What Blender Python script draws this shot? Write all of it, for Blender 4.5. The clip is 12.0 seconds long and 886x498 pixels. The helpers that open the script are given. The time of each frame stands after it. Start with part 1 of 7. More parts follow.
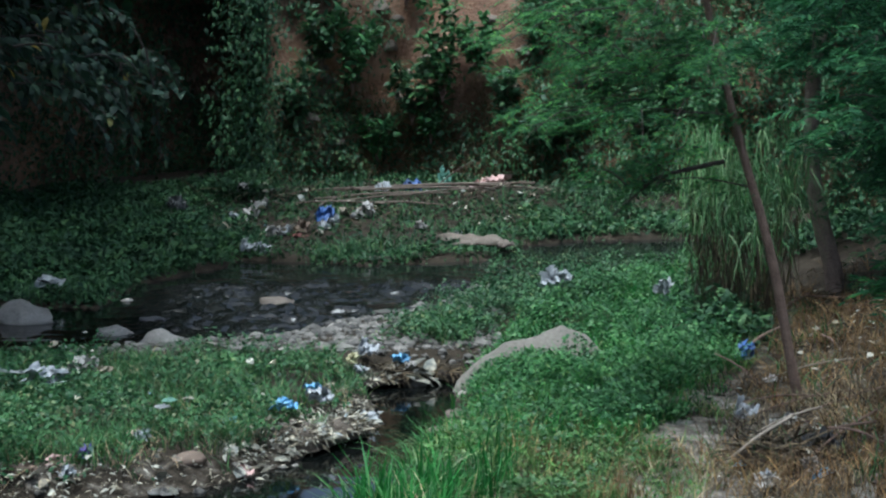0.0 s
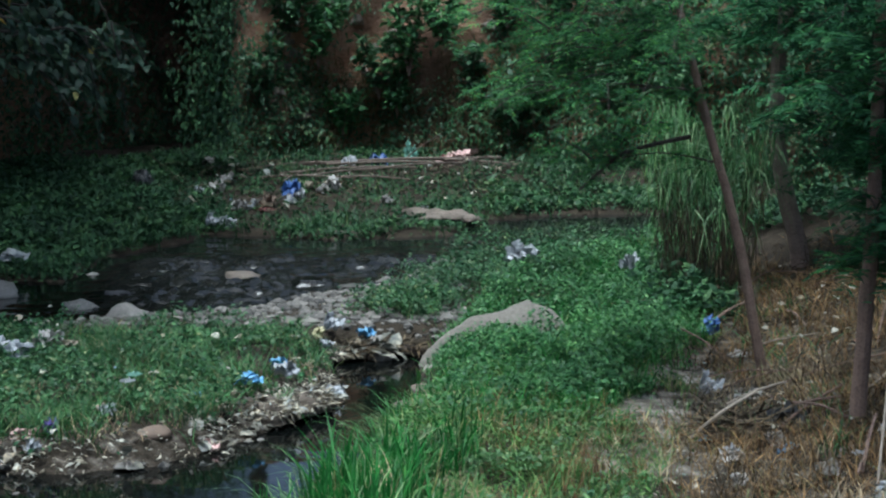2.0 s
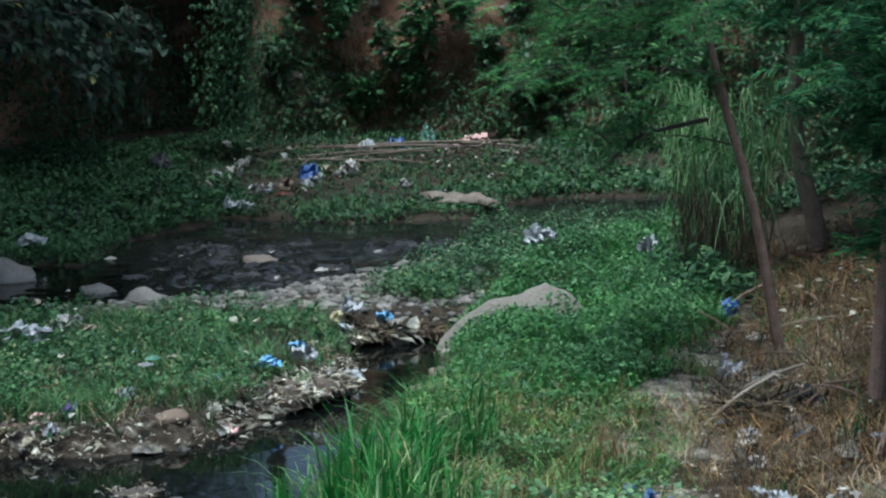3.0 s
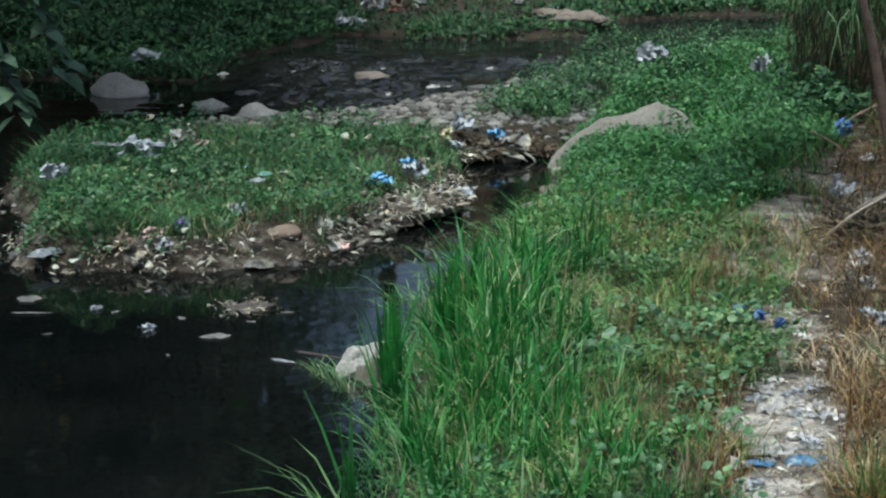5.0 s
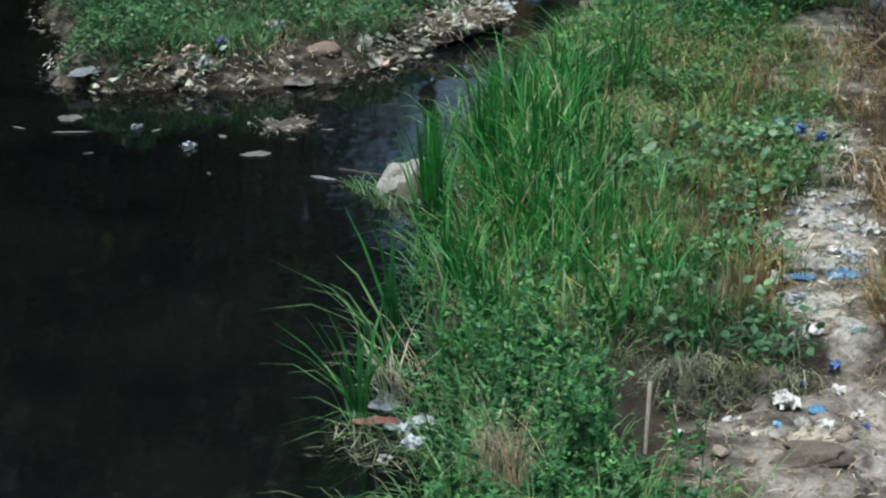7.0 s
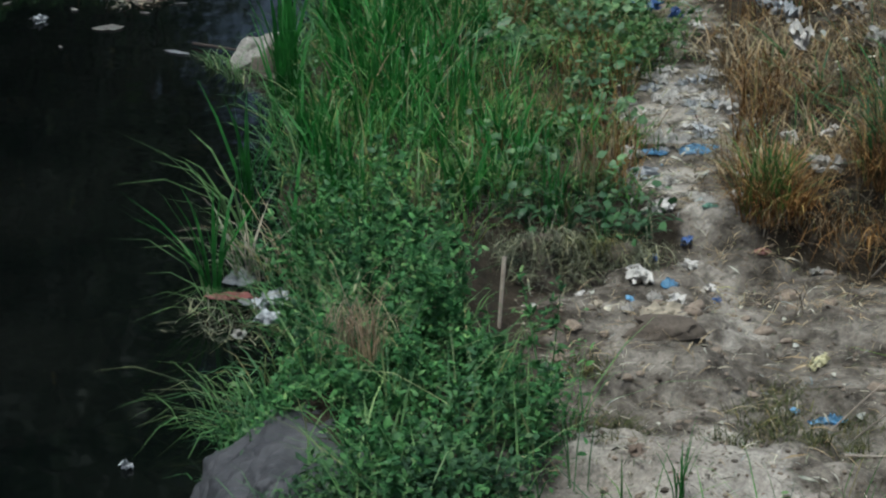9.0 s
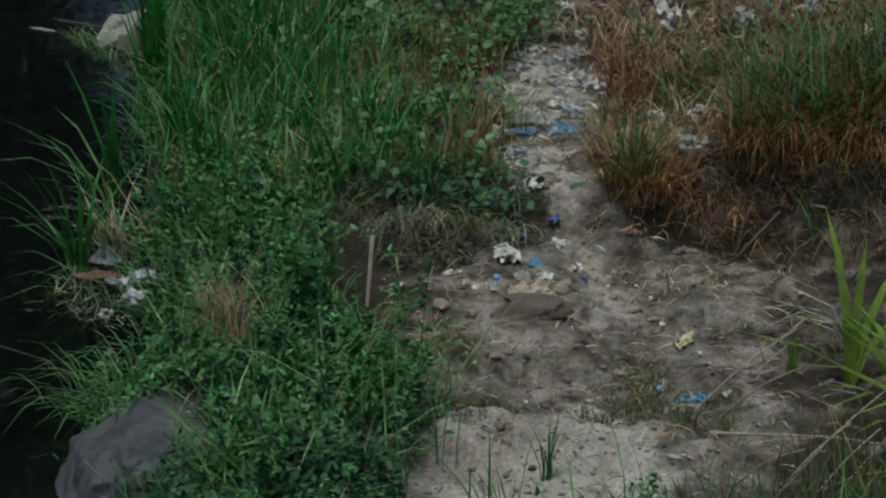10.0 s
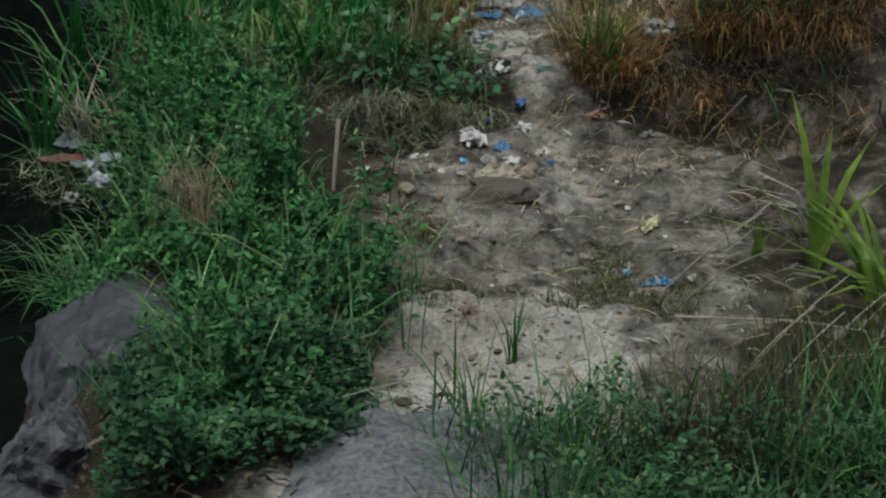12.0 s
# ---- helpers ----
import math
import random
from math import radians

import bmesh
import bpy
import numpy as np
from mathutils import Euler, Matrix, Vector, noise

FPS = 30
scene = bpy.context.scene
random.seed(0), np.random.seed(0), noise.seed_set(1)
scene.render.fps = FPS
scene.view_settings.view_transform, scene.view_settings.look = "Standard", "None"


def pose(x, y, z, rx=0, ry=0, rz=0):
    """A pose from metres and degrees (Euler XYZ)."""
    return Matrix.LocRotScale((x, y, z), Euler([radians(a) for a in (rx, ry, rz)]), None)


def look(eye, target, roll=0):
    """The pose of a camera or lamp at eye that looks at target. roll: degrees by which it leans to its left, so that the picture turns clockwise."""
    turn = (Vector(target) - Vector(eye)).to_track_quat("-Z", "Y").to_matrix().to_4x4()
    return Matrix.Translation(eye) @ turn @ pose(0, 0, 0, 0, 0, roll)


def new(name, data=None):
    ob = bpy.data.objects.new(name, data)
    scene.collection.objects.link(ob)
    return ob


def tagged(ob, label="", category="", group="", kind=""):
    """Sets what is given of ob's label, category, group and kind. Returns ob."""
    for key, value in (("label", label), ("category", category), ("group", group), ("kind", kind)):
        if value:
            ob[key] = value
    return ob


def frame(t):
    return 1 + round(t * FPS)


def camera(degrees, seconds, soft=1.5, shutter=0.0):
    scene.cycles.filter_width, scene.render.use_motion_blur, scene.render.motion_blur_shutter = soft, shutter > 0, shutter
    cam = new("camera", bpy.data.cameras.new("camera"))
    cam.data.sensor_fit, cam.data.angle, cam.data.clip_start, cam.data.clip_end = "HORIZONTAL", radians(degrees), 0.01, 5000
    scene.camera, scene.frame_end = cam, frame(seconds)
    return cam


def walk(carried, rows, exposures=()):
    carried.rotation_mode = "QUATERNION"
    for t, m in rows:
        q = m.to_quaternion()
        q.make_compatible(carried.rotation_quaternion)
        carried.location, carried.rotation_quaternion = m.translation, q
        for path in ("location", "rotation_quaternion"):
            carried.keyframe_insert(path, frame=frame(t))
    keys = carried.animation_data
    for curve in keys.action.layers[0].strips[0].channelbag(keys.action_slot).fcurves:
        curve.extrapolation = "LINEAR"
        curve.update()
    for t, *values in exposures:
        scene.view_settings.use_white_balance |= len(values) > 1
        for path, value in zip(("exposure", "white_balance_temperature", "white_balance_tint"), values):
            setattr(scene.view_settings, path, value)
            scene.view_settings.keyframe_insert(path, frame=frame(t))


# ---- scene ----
# The camera stands on a low bridge, 4.7 m over the water, and pans and tilts a long lens down the near bank.
EYE = 4.7
cam = camera(20.0, 12.0, soft=2.25)
TURNS = [  # seconds, yaw, pitch, lean
    (0.0, 0.019, -7.379, -0.400),
    (0.5, -0.736, -7.476, -0.240),
    (1.0, -0.752, -7.599, -0.124),
    (1.5, -0.754, -7.786, -0.135),
    (2.0, -0.762, -7.964, -0.180),
    (2.5, -0.725, -8.100, -0.196),
    (2.7, -0.614, -8.150, -0.273),
    (4.3, 1.227, -10.667, -0.328),
    (4.5, 1.502, -11.181, -0.289),
    (5.0, 2.246, -12.479, -0.371),
    (5.5, 2.951, -13.823, -0.639),
    (6.0, 3.360, -15.065, -0.790),
    (6.5, 3.426, -15.921, -0.701),
    (6.7, 3.430, -16.208, -0.896),
    (8.3, 1.774, -18.734, -0.509),
    (8.5, 1.286, -19.042, -0.308),
    (9.0, -0.204, -19.531, 0.052),
    (9.5, -1.799, -19.746, 0.574),
    (10.0, -3.401, -19.981, 1.147),
    (10.5, -4.263, -20.320, 1.585),
    (11.0, -4.265, -20.838, 1.664),
    (11.5, -4.279, -21.680, 1.385),
    (12.0, -4.300, -22.611, 1.565),
]
walk(cam, [(t, pose(0, 0, EYE, 90 + pitch, 0, yaw) @ pose(0, 0, 0, 0, 0, lean)) for t, yaw, pitch, lean in TURNS],
     exposures=[(0.0, 0.41, 5200, 0), (1.4, 0.34, 5200, 0), (2.7, 0.36, 5200, 0), (4.3, 0.38, 5450, -1), (6.7, 0.35, 5500, -1), (8.3, 0.13, 5600, -1), (10.3, -0.96, 5650, -2), (12.0, -0.76, 5680, -1)])

# ---- light: a grey sky, with a weak wide sun high over the left bank ----
world = bpy.data.worlds.new("sky")
scene.world = world
world.use_nodes = True
wt = world.node_tree
sky = wt.nodes.new("ShaderNodeTexSky")
sky.sky_type = "NISHITA"
sky.sun_disc = False
sky.sun_elevation, sky.sun_rotation = radians(77), radians(-135)
sky.air_density, sky.dust_density, sky.ozone_density = 0.8, 8.0, 0.5
wt.links.new(sky.outputs["Color"], wt.nodes["Background"].inputs["Color"])
wt.nodes["Background"].inputs["Strength"].default_value = 0.15
sun_data = bpy.data.lights.new("sun", "SUN")
sun_data.energy, sun_data.angle, sun_data.color = 3.0, radians(28), (1.0, 0.95, 0.88)
sun = new("sun", sun_data)
sun.matrix_world = look((-6, 8, 37), (0, 14, 0))
# ---- the lie of the land: water level is z = 0 ----
MEADOW = [(-0.9, 2), (-1.0, 8.9), (-1.0, 10), (-0.9, 11.1), (-0.78, 12), (-0.8, 12.7), (-0.8, 13.4), (-0.92, 14.2), (-0.98, 15.4), (-1.0, 16.5), (-0.92, 17.4),
          (-0.88, 18.4), (-0.66, 19.2), (-0.48, 20.3), (-0.2, 21.2), (0.02, 22.4), (0.02, 23.8), (0.15, 25.7), (1.2, 29), (3.4, 31.9), (70, 32.5), (70, -60), (-0.9, -60)]
ISLAND = [(-5.3, 24.6), (-5.15, 23.2), (-4.75, 22.2), (-4.5, 20.5), (-3.9, 20.15), (-3.4, 20.35), (-2.8, 20.25), (-2.1, 20.55), (-1.65, 21.1), (-1.2, 22.1), (-0.75, 22.8), (-0.66, 23.8),
          (-0.75, 24.8), (-0.72, 25.5), (-0.3, 25.95), (0.3, 26.1), (2, 27), (3.4, 31.9), (2.4, 32.1), (0.85, 32.4), (0.5, 31.7), (-0.15, 30.3), (-0.4, 29.4), (-1.5, 28.3),
          (-2, 27.8), (-3, 27.25), (-3.9, 26.8), (-5.05, 26.3)]
FARSIDE = [(-70, 31), (-5.6, 31), (-4.3, 30.8), (-4.0, 33), (-3.1, 34.5), (-2.9, 35.3), (-1.1, 34.5), (0.6, 35.0), (0.95, 36.0), (1.4, 36.8), (2.2, 37.25), (4.2, 37.3), (70, 36.8), (70, 90), (-70, 90)]


def ease(a, b, v):
    s = np.clip((v - a) / (b - a), 0, 1)
    return s * s * (3 - 2 * s)


def hashed(i, j, seed):
    v = np.sin(i * 127.1 + j * 311.7 + seed * 74.7) * 43758.5453
    return v - np.floor(v)


def bumps(x, y, size, seed=0):
    """Smooth noise, 0 to 1, with features of about that many metres."""
    x, y = np.asarray(x, float) / size, np.asarray(y, float) / size
    i, j = np.floor(x), np.floor(y)
    u, v = x - i, y - j
    u, v = u * u * (3 - 2 * u), v * v * (3 - 2 * v)
    a = hashed(i, j, seed) * (1 - u) + hashed(i + 1, j, seed) * u
    b = hashed(i, j + 1, seed) * (1 - u) + hashed(i + 1, j + 1, seed) * u
    return a * (1 - v) + b * v


def rough(x, y, size, seed=0):
    return (bumps(x, y, size, seed) + 0.5 * bumps(x, y, size / 2.1, seed + 1) + 0.25 * bumps(x, y, size / 4.3, seed + 2)) / 1.75


def inside(poly, x, y):
    """Metres from the outline, positive within it."""
    x, y = np.asarray(x, float), np.asarray(y, float)
    best, within = np.full(x.shape, 1e9), np.zeros(x.shape, bool)
    for (ax, ay), (bx, by) in zip(poly, poly[1:] + poly[:1]):
        ex, ey = bx - ax, by - ay
        s = np.clip(((x - ax) * ex + (y - ay) * ey) / (ex * ex + ey * ey), 0, 1)
        best = np.minimum(best, np.hypot(x - ax - s * ex, y - ay - s * ey))
        if ay != by:
            within ^= ((ay > y) != (by > y)) & (x < ax + (y - ay) * ex / ey)
    return np.where(within, best, -best)


PATH_Y = [5.0, 8.0, 9.0, 9.8, 10.6, 11.3, 11.9, 12.4, 13.0, 14.4, 16.0, 18.0, 20.4, 22.7, 23.5, 26.0]
PATH_L = [-0.6, -0.25, 0.3, 0.38, 0.5, 0.4, 0.45, 1.15, 1.1, 1.12, 1.34, 1.56, 1.66, 2.0, 2.5, 3.3]
PATH_R = [1.6, 1.7, 1.9, 2.1, 2.4, 2.7, 2.4, 1.75, 1.62, 1.7, 1.84, 2.0, 2.6, 2.75, 2.9, 3.3]


def on_path(x, y):
    """Metres within the trodden ground, negative beside it."""
    wob = (0.75 + 0.6 * ease(15, 17, y)) * (rough(x, y, 0.6, 5) - 0.5)
    return np.minimum(x - np.interp(y, PATH_Y, PATH_L), np.interp(y, PATH_Y, PATH_R) - x) + wob - 1.5 * ease(22.8, 24, y)


def foot(x):
    """Where the far slope begins."""
    return np.interp(x, [-40, -8, -5, -3.5, -0.8, 2.8, 6, 40], [34, 35.5, 38.5, 40.3, 41.7, 39.8, 38.5, 37])


def mound_r(x, y):
    """0 at the middle of the sand heap, 1 at its rim."""
    u, v = x - 0.9, y - 25.25
    c, s = math.cos(0.2), math.sin(0.2)
    return np.hypot((c * u + s * v) / 1.08, (c * v - s * u) / 0.62)


def sand_height(x, y):
    """A long heap with a low slumped end and one peak, cut by small slips."""
    along = np.interp(x, [-0.06, 0.12, 0.36, 0.6, 0.95, 1.2, 1.45, 1.62, 1.9], [-0.35, 0.08, 0.3, 0.45, 0.53, 0.64, 0.54, 0.34, -0.3])
    v = (y - 25.2 - 0.1 * (x - 0.9)) / np.where(y < 25.2 + 0.1 * (x - 0.9), 0.15 + 0.38 * ease(0.15, 1.1, x), 0.75)
    slip = 0.045 * ease(0.48, 0.56, rough(x * 1.3, y, 0.5, 211)) * ease(0.9, 0.4, x)
    return np.where(along > 0, along * np.clip(1 - 0.9 * np.abs(v) ** 1.7, -1.0, 1), along) - 0.45 * np.clip(np.abs(v) - 0.75, 0, 1) + 0.09 * (rough(x, y, 0.45, 213) - 0.5) + 0.03 * (rough(x, y, 0.1, 215) - 0.5) - slip


def ground_height(x, y):
    x, y = np.asarray(x, float), np.asarray(y, float)
    wob = 0.2 * (rough(x, y, 0.8, 11) - 0.5)
    a, b, c = inside(MEADOW, x, y) + wob, inside(ISLAND, x, y) + wob, inside(FARSIDE, x, y) + wob
    edge = np.interp(y, PATH_Y, PATH_R)
    ha = 0.42 + 0.5 * ease(edge, edge + 2.2, x) + np.clip(x - 5, 0, 14) * 0.2
    ha = ha - 0.24 * ease(12.75, 12.35, y + 0.25 * (rough(x, y, 0.6, 21) - 0.5)) * ease(0.0, 0.5, x) * ease(edge + 1.6, edge + 0.3, x)
    ha = ha * (1 - 0.4 * ease(20.6, 22.2, y) * ease(28, 26.5, y) * ease(2.1, 1.2, x - 0.2 * (y - 22)))  # lower ground by the side channel
    ha = ha * (1 - 0.6 * ease(0.85, 0.6, mound_r(x, y)))  # the hollow that the sand heap fills
    ha = ha * ease(-0.03, 0.5, a)
    hb = (0.16 + 0.1 * rough(x, y, 1.5, 3) + 0.04 * ease(26, 30, y)) * ease(-0.03, 0.4, b)
    hc = (0.07 + 0.43 * ease(0, 4.5 - 2.2 * ease(0.2, 1.0, x), c)) * ease(-0.12, 0.15, c) + 0.12 * np.clip(y - 46, 0, 30)
    hd = 2.5 * ease(-9, -13, x) * ease(33, 29, y)
    h = np.maximum(np.maximum(ha, hb), np.maximum(hc, hd))
    h = h + (rough(x, y, 0.35, 31) - 0.5) * 0.06 * ease(0.02, 0.2, h) * (1 - 0.85 * ease(-0.2, 0.15, on_path(x, y)) * ease(12.5, 13.5, y))
    clod = ease(13.2, 12.2, y) * ease(7.5, 8.5, y) * ease(0.1, 0.6, x)
    h = h + clod * (0.09 * (ease(0.42, 0.58, rough(x, y * 1.6, 0.55, 33)) - 0.5) + 0.07 * (rough(x, y, 0.16, 35) - 0.5) + 0.09 * (rough(x, y * 1.4, 0.3, 39) - 0.5))
    ledge = y - np.interp(x, [0.3, 0.6, 0.95, 1.25, 1.45, 1.65, 2.1, 2.6], [11.5, 11.3, 10.98, 10.86, 11.05, 11.4, 11.5, 11.75]) + 0.16 * (rough(x, y, 0.4, 37) - 0.5)
    h = h + 0.055 * ease(-0.06, 0.06, ledge) * ease(12.7, 12.2, y) * ease(0.25, 0.5, x) * ease(2.9, 2.4, x)
    return np.where(h > 0.012, h, -0.35 + 0.3 * ease(-1.5, 0, np.maximum(np.maximum(a, b), c)) + h)
# ---- materials ----
def nodes_of(name):
    m = bpy.data.materials.new(name)
    m.use_nodes = True
    nt = m.node_tree
    return m, nt, nt.nodes["Principled BSDF"]


def ramp(nt, fac, stops):
    r = nt.nodes.new("ShaderNodeValToRGB")
    while len(r.color_ramp.elements) < len(stops):
        r.color_ramp.elements.new(0.5)
    for e, (p, c) in zip(r.color_ramp.elements, stops):
        e.position, e.color = p, (*c, 1)
    nt.links.new(fac, r.inputs["Fac"])
    return r.outputs["Color"]


def grain(nt, scale, detail=6.0, rough_=0.6):
    tc = nt.nodes.new("ShaderNodeTexCoord")
    n = nt.nodes.new("ShaderNodeTexNoise")
    n.inputs["Scale"].default_value, n.inputs["Detail"].default_value, n.inputs["Roughness"].default_value = scale, detail, rough_
    nt.links.new(tc.outputs["Object"], n.inputs["Vector"])
    return n.outputs["Fac"]


def mixed(nt, fac, a, b, kind="MIX"):
    m = nt.nodes.new("ShaderNodeMix")
    m.data_type, m.blend_type = "RGBA", kind
    for key, v in ((0, fac), (6, a), (7, b)):
        if isinstance(v, (int, float)):
            m.inputs[key].default_value = v
        elif isinstance(v, tuple):
            m.inputs[key].default_value = (*v, 1)
        else:
            nt.links.new(v, m.inputs[key])
    return m.outputs[2]


def bump(nt, bsdf, height, strength, distance):
    b = nt.nodes.new("ShaderNodeBump")
    b.inputs["Strength"].default_value, b.inputs["Distance"].default_value = strength, distance
    nt.links.new(height, b.inputs["Height"])
    nt.links.new(b.outputs["Normal"], bsdf.inputs["Normal"])


def leaf_mat(name, stops, rough_=0.48, thin=0.26, patch=1.2, gloss=0.24):
    """Leaves: each its own shade, with drifts of colour over the plants, and some light through them."""
    m, nt, p = nodes_of(name)
    geo = nt.nodes.new("ShaderNodeNewGeometry")
    own = ramp(nt, geo.outputs["Random Per Island"], stops)
    drift = ramp(nt, grain(nt, patch, 3.0), [(0.3, (0.55, 0.62, 0.62)), (0.7, (1.3, 1.25, 1.1))])
    col = mixed(nt, 1.0, own, drift, "MULTIPLY")
    col = mixed(nt, 1.0, col, ramp(nt, grain(nt, patch * 5, 2.0), [(0.35, (0.6, 0.62, 0.65)), (0.68, (1.35, 1.3, 1.15))]), "MULTIPLY")
    nt.links.new(col, p.inputs["Base Color"])
    p.inputs["Roughness"].default_value = rough_
    p.inputs["Specular IOR Level"].default_value = gloss
    tr = nt.nodes.new("ShaderNodeBsdfTranslucent")
    nt.links.new(col, tr.inputs["Color"])
    mx = nt.nodes.new("ShaderNodeMixShader")
    mx.inputs[0].default_value = thin
    out = nt.nodes["Material Output"]
    nt.links.new(p.outputs[0], mx.inputs[1])
    nt.links.new(tr.outputs[0], mx.inputs[2])
    nt.links.new(mx.outputs[0], out.inputs["Surface"])
    return m


def plain_mat(name, a, b, scale=6.0, rough_=0.8, relief=0.3, dist=0.01, metal=0.0, fine=0.35, each=False):
    """A grainy surface between two colours, with speckle and relief."""
    m, nt, p = nodes_of(name)
    big, small = grain(nt, scale), grain(nt, scale * 9, 4.0)
    col = ramp(nt, big, [(0.3, a), (0.7, b)])
    dark = tuple(0.45 * v for v in a)
    col = mixed(nt, fine, col, ramp(nt, small, [(0.35, dark), (0.62, b)]))
    if each:  # loose pieces differ in shade
        geo = nt.nodes.new("ShaderNodeNewGeometry")
        col = mixed(nt, 1.0, col, ramp(nt, geo.outputs["Random Per Island"], [(0.0, (0.35, 0.34, 0.33)), (0.6, (0.9, 0.88, 0.85)), (1.0, (1.5, 1.45, 1.4))]), "MULTIPLY")
    nt.links.new(col, p.inputs["Base Color"])
    p.inputs["Roughness"].default_value, p.inputs["Metallic"].default_value = rough_, metal
    bump(nt, p, small, relief, dist)
    return m


GREEN_GRASS = leaf_mat("fresh_grass", [(0.0, (0.034, 0.098, 0.04)), (0.5, (0.06, 0.16, 0.06)), (0.86, (0.105, 0.21, 0.085)), (1.0, (0.23, 0.21, 0.11))])
MEADOW_GREEN = leaf_mat("meadow_blade", [(0.0, (0.038, 0.115, 0.028)), (0.5, (0.072, 0.19, 0.045)), (0.8, (0.13, 0.235, 0.07)), (1.0, (0.29, 0.24, 0.12))], patch=0.8)
REED_GREEN = leaf_mat("reed_leaf", [(0.0, (0.018, 0.105, 0.018)), (0.55, (0.036, 0.172, 0.034)), (0.9, (0.085, 0.245, 0.068)), (1.0, (0.22, 0.24, 0.1))], thin=0.35)
HERB_GREEN = leaf_mat("herb_leaf", [(0.0, (0.026, 0.07, 0.034)), (0.5, (0.05, 0.12, 0.058)), (0.9, (0.085, 0.165, 0.08)), (1.0, (0.16, 0.21, 0.1))], rough_=0.45)
ISLE_GREEN = leaf_mat("creeping_leaf", [(0.0, (0.026, 0.08, 0.038)), (0.5, (0.055, 0.135, 0.06)), (0.9, (0.09, 0.18, 0.075)), (1.0, (0.2, 0.22, 0.13))], rough_=0.45, patch=0.9)
CLOVER = leaf_mat("clover_leaf", [(0.0, (0.042, 0.1, 0.036)), (0.5, (0.075, 0.16, 0.055)), (0.9, (0.12, 0.21, 0.08)), (1.0, (0.2, 0.24, 0.12))], rough_=0.45)
WEED_GREEN = leaf_mat("weed_leaf", [(0.0, (0.032, 0.095, 0.044)), (0.6, (0.068, 0.178, 0.066)), (1.0, (0.13, 0.255, 0.105))], rough_=0.45, patch=2.0)
BUSH_GREEN = leaf_mat("bush_leaf", [(0.0, (0.028, 0.09, 0.034)), (0.5, (0.066, 0.182, 0.066)), (0.9, (0.13, 0.285, 0.105)), (1.0, (0.24, 0.37, 0.16))], rough_=0.5, patch=1.6, gloss=0.14)
PLUME = leaf_mat("pale_plume", [(0.0, (0.3, 0.2, 0.15)), (0.6, (0.46, 0.34, 0.27)), (1.0, (0.6, 0.52, 0.42))], rough_=0.7, thin=0.3, gloss=0.1)
TAWNY = leaf_mat("tawny_grass", [(0.0, (0.085, 0.042, 0.018)), (0.5, (0.23, 0.125, 0.05)), (0.85, (0.38, 0.25, 0.12)), (1.0, (0.16, 0.2, 0.06))], rough_=0.75, thin=0.2, gloss=0.15)
OLIVE = leaf_mat("olive_grass", [(0.0, (0.04, 0.045, 0.02)), (0.5, (0.075, 0.09, 0.035)), (0.85, (0.14, 0.13, 0.06)), (1.0, (0.26, 0.2, 0.11))], rough_=0.6, gloss=0.2)
DOCK = leaf_mat("dock_leaf", [(0.0, (0.055, 0.13, 0.06)), (0.6, (0.1, 0.195, 0.1)), (1.0, (0.17, 0.27, 0.15))], rough_=0.35, patch=1.5)
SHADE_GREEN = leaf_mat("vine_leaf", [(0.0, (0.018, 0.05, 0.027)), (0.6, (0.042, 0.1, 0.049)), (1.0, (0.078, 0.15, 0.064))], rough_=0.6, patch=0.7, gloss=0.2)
BROAD_GREEN = leaf_mat("broad_leaf", [(0.0, (0.013, 0.032, 0.02)), (0.7, (0.038, 0.075, 0.052)), (0.99, (0.09, 0.145, 0.09)), (1.0, (0.4, 0.28, 0.03))], rough_=0.55, thin=0.2, gloss=0.3)
FEATHER_GREEN = leaf_mat("feather_leaf", [(0.0, (0.028, 0.09, 0.047)), (0.6, (0.06, 0.165, 0.066)), (1.0, (0.14, 0.32, 0.085))], rough_=0.65, thin=0.4, patch=0.8, gloss=0.15)
# Feather leaf again, darker: shade on the right-hand trees put into the colour.
SHADED_FEATHER = leaf_mat("shaded_feather_leaf", [(0.0, (0.018, 0.065, 0.034)), (0.6, (0.036, 0.118, 0.052)), (1.0, (0.075, 0.2, 0.072))], rough_=0.65, thin=0.3, patch=0.8, gloss=0.15)
DRY_GRASS = leaf_mat("dry_grass", [(0.0, (0.05, 0.03, 0.018)), (0.45, (0.18, 0.105, 0.05)), (0.85, (0.32, 0.215, 0.115)), (1.0, (0.07, 0.1, 0.035))], rough_=0.8, thin=0.15)
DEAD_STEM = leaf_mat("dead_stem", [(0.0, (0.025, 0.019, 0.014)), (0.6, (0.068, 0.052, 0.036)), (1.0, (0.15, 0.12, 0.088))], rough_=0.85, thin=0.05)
CANE_GREEN = leaf_mat("cane_leaf", [(0.0, (0.15, 0.26, 0.04)), (0.7, (0.25, 0.37, 0.07)), (1.0, (0.4, 0.38, 0.12))], thin=0.55)
CANE_LEAF = leaf_mat("cane_grass_leaf", [(0.0, (0.07, 0.17, 0.065)), (0.6, (0.14, 0.28, 0.12)), (1.0, (0.32, 0.43, 0.26))], thin=0.3)
PALE_REED = leaf_mat("pale_reed", [(0.0, (0.08, 0.17, 0.06)), (0.6, (0.15, 0.27, 0.11)), (1.0, (0.32, 0.36, 0.22))], thin=0.3)
BARK = plain_mat("bark", (0.1, 0.066, 0.05), (0.24, 0.162, 0.125), 7.0, 0.9, 0.7, 0.02)
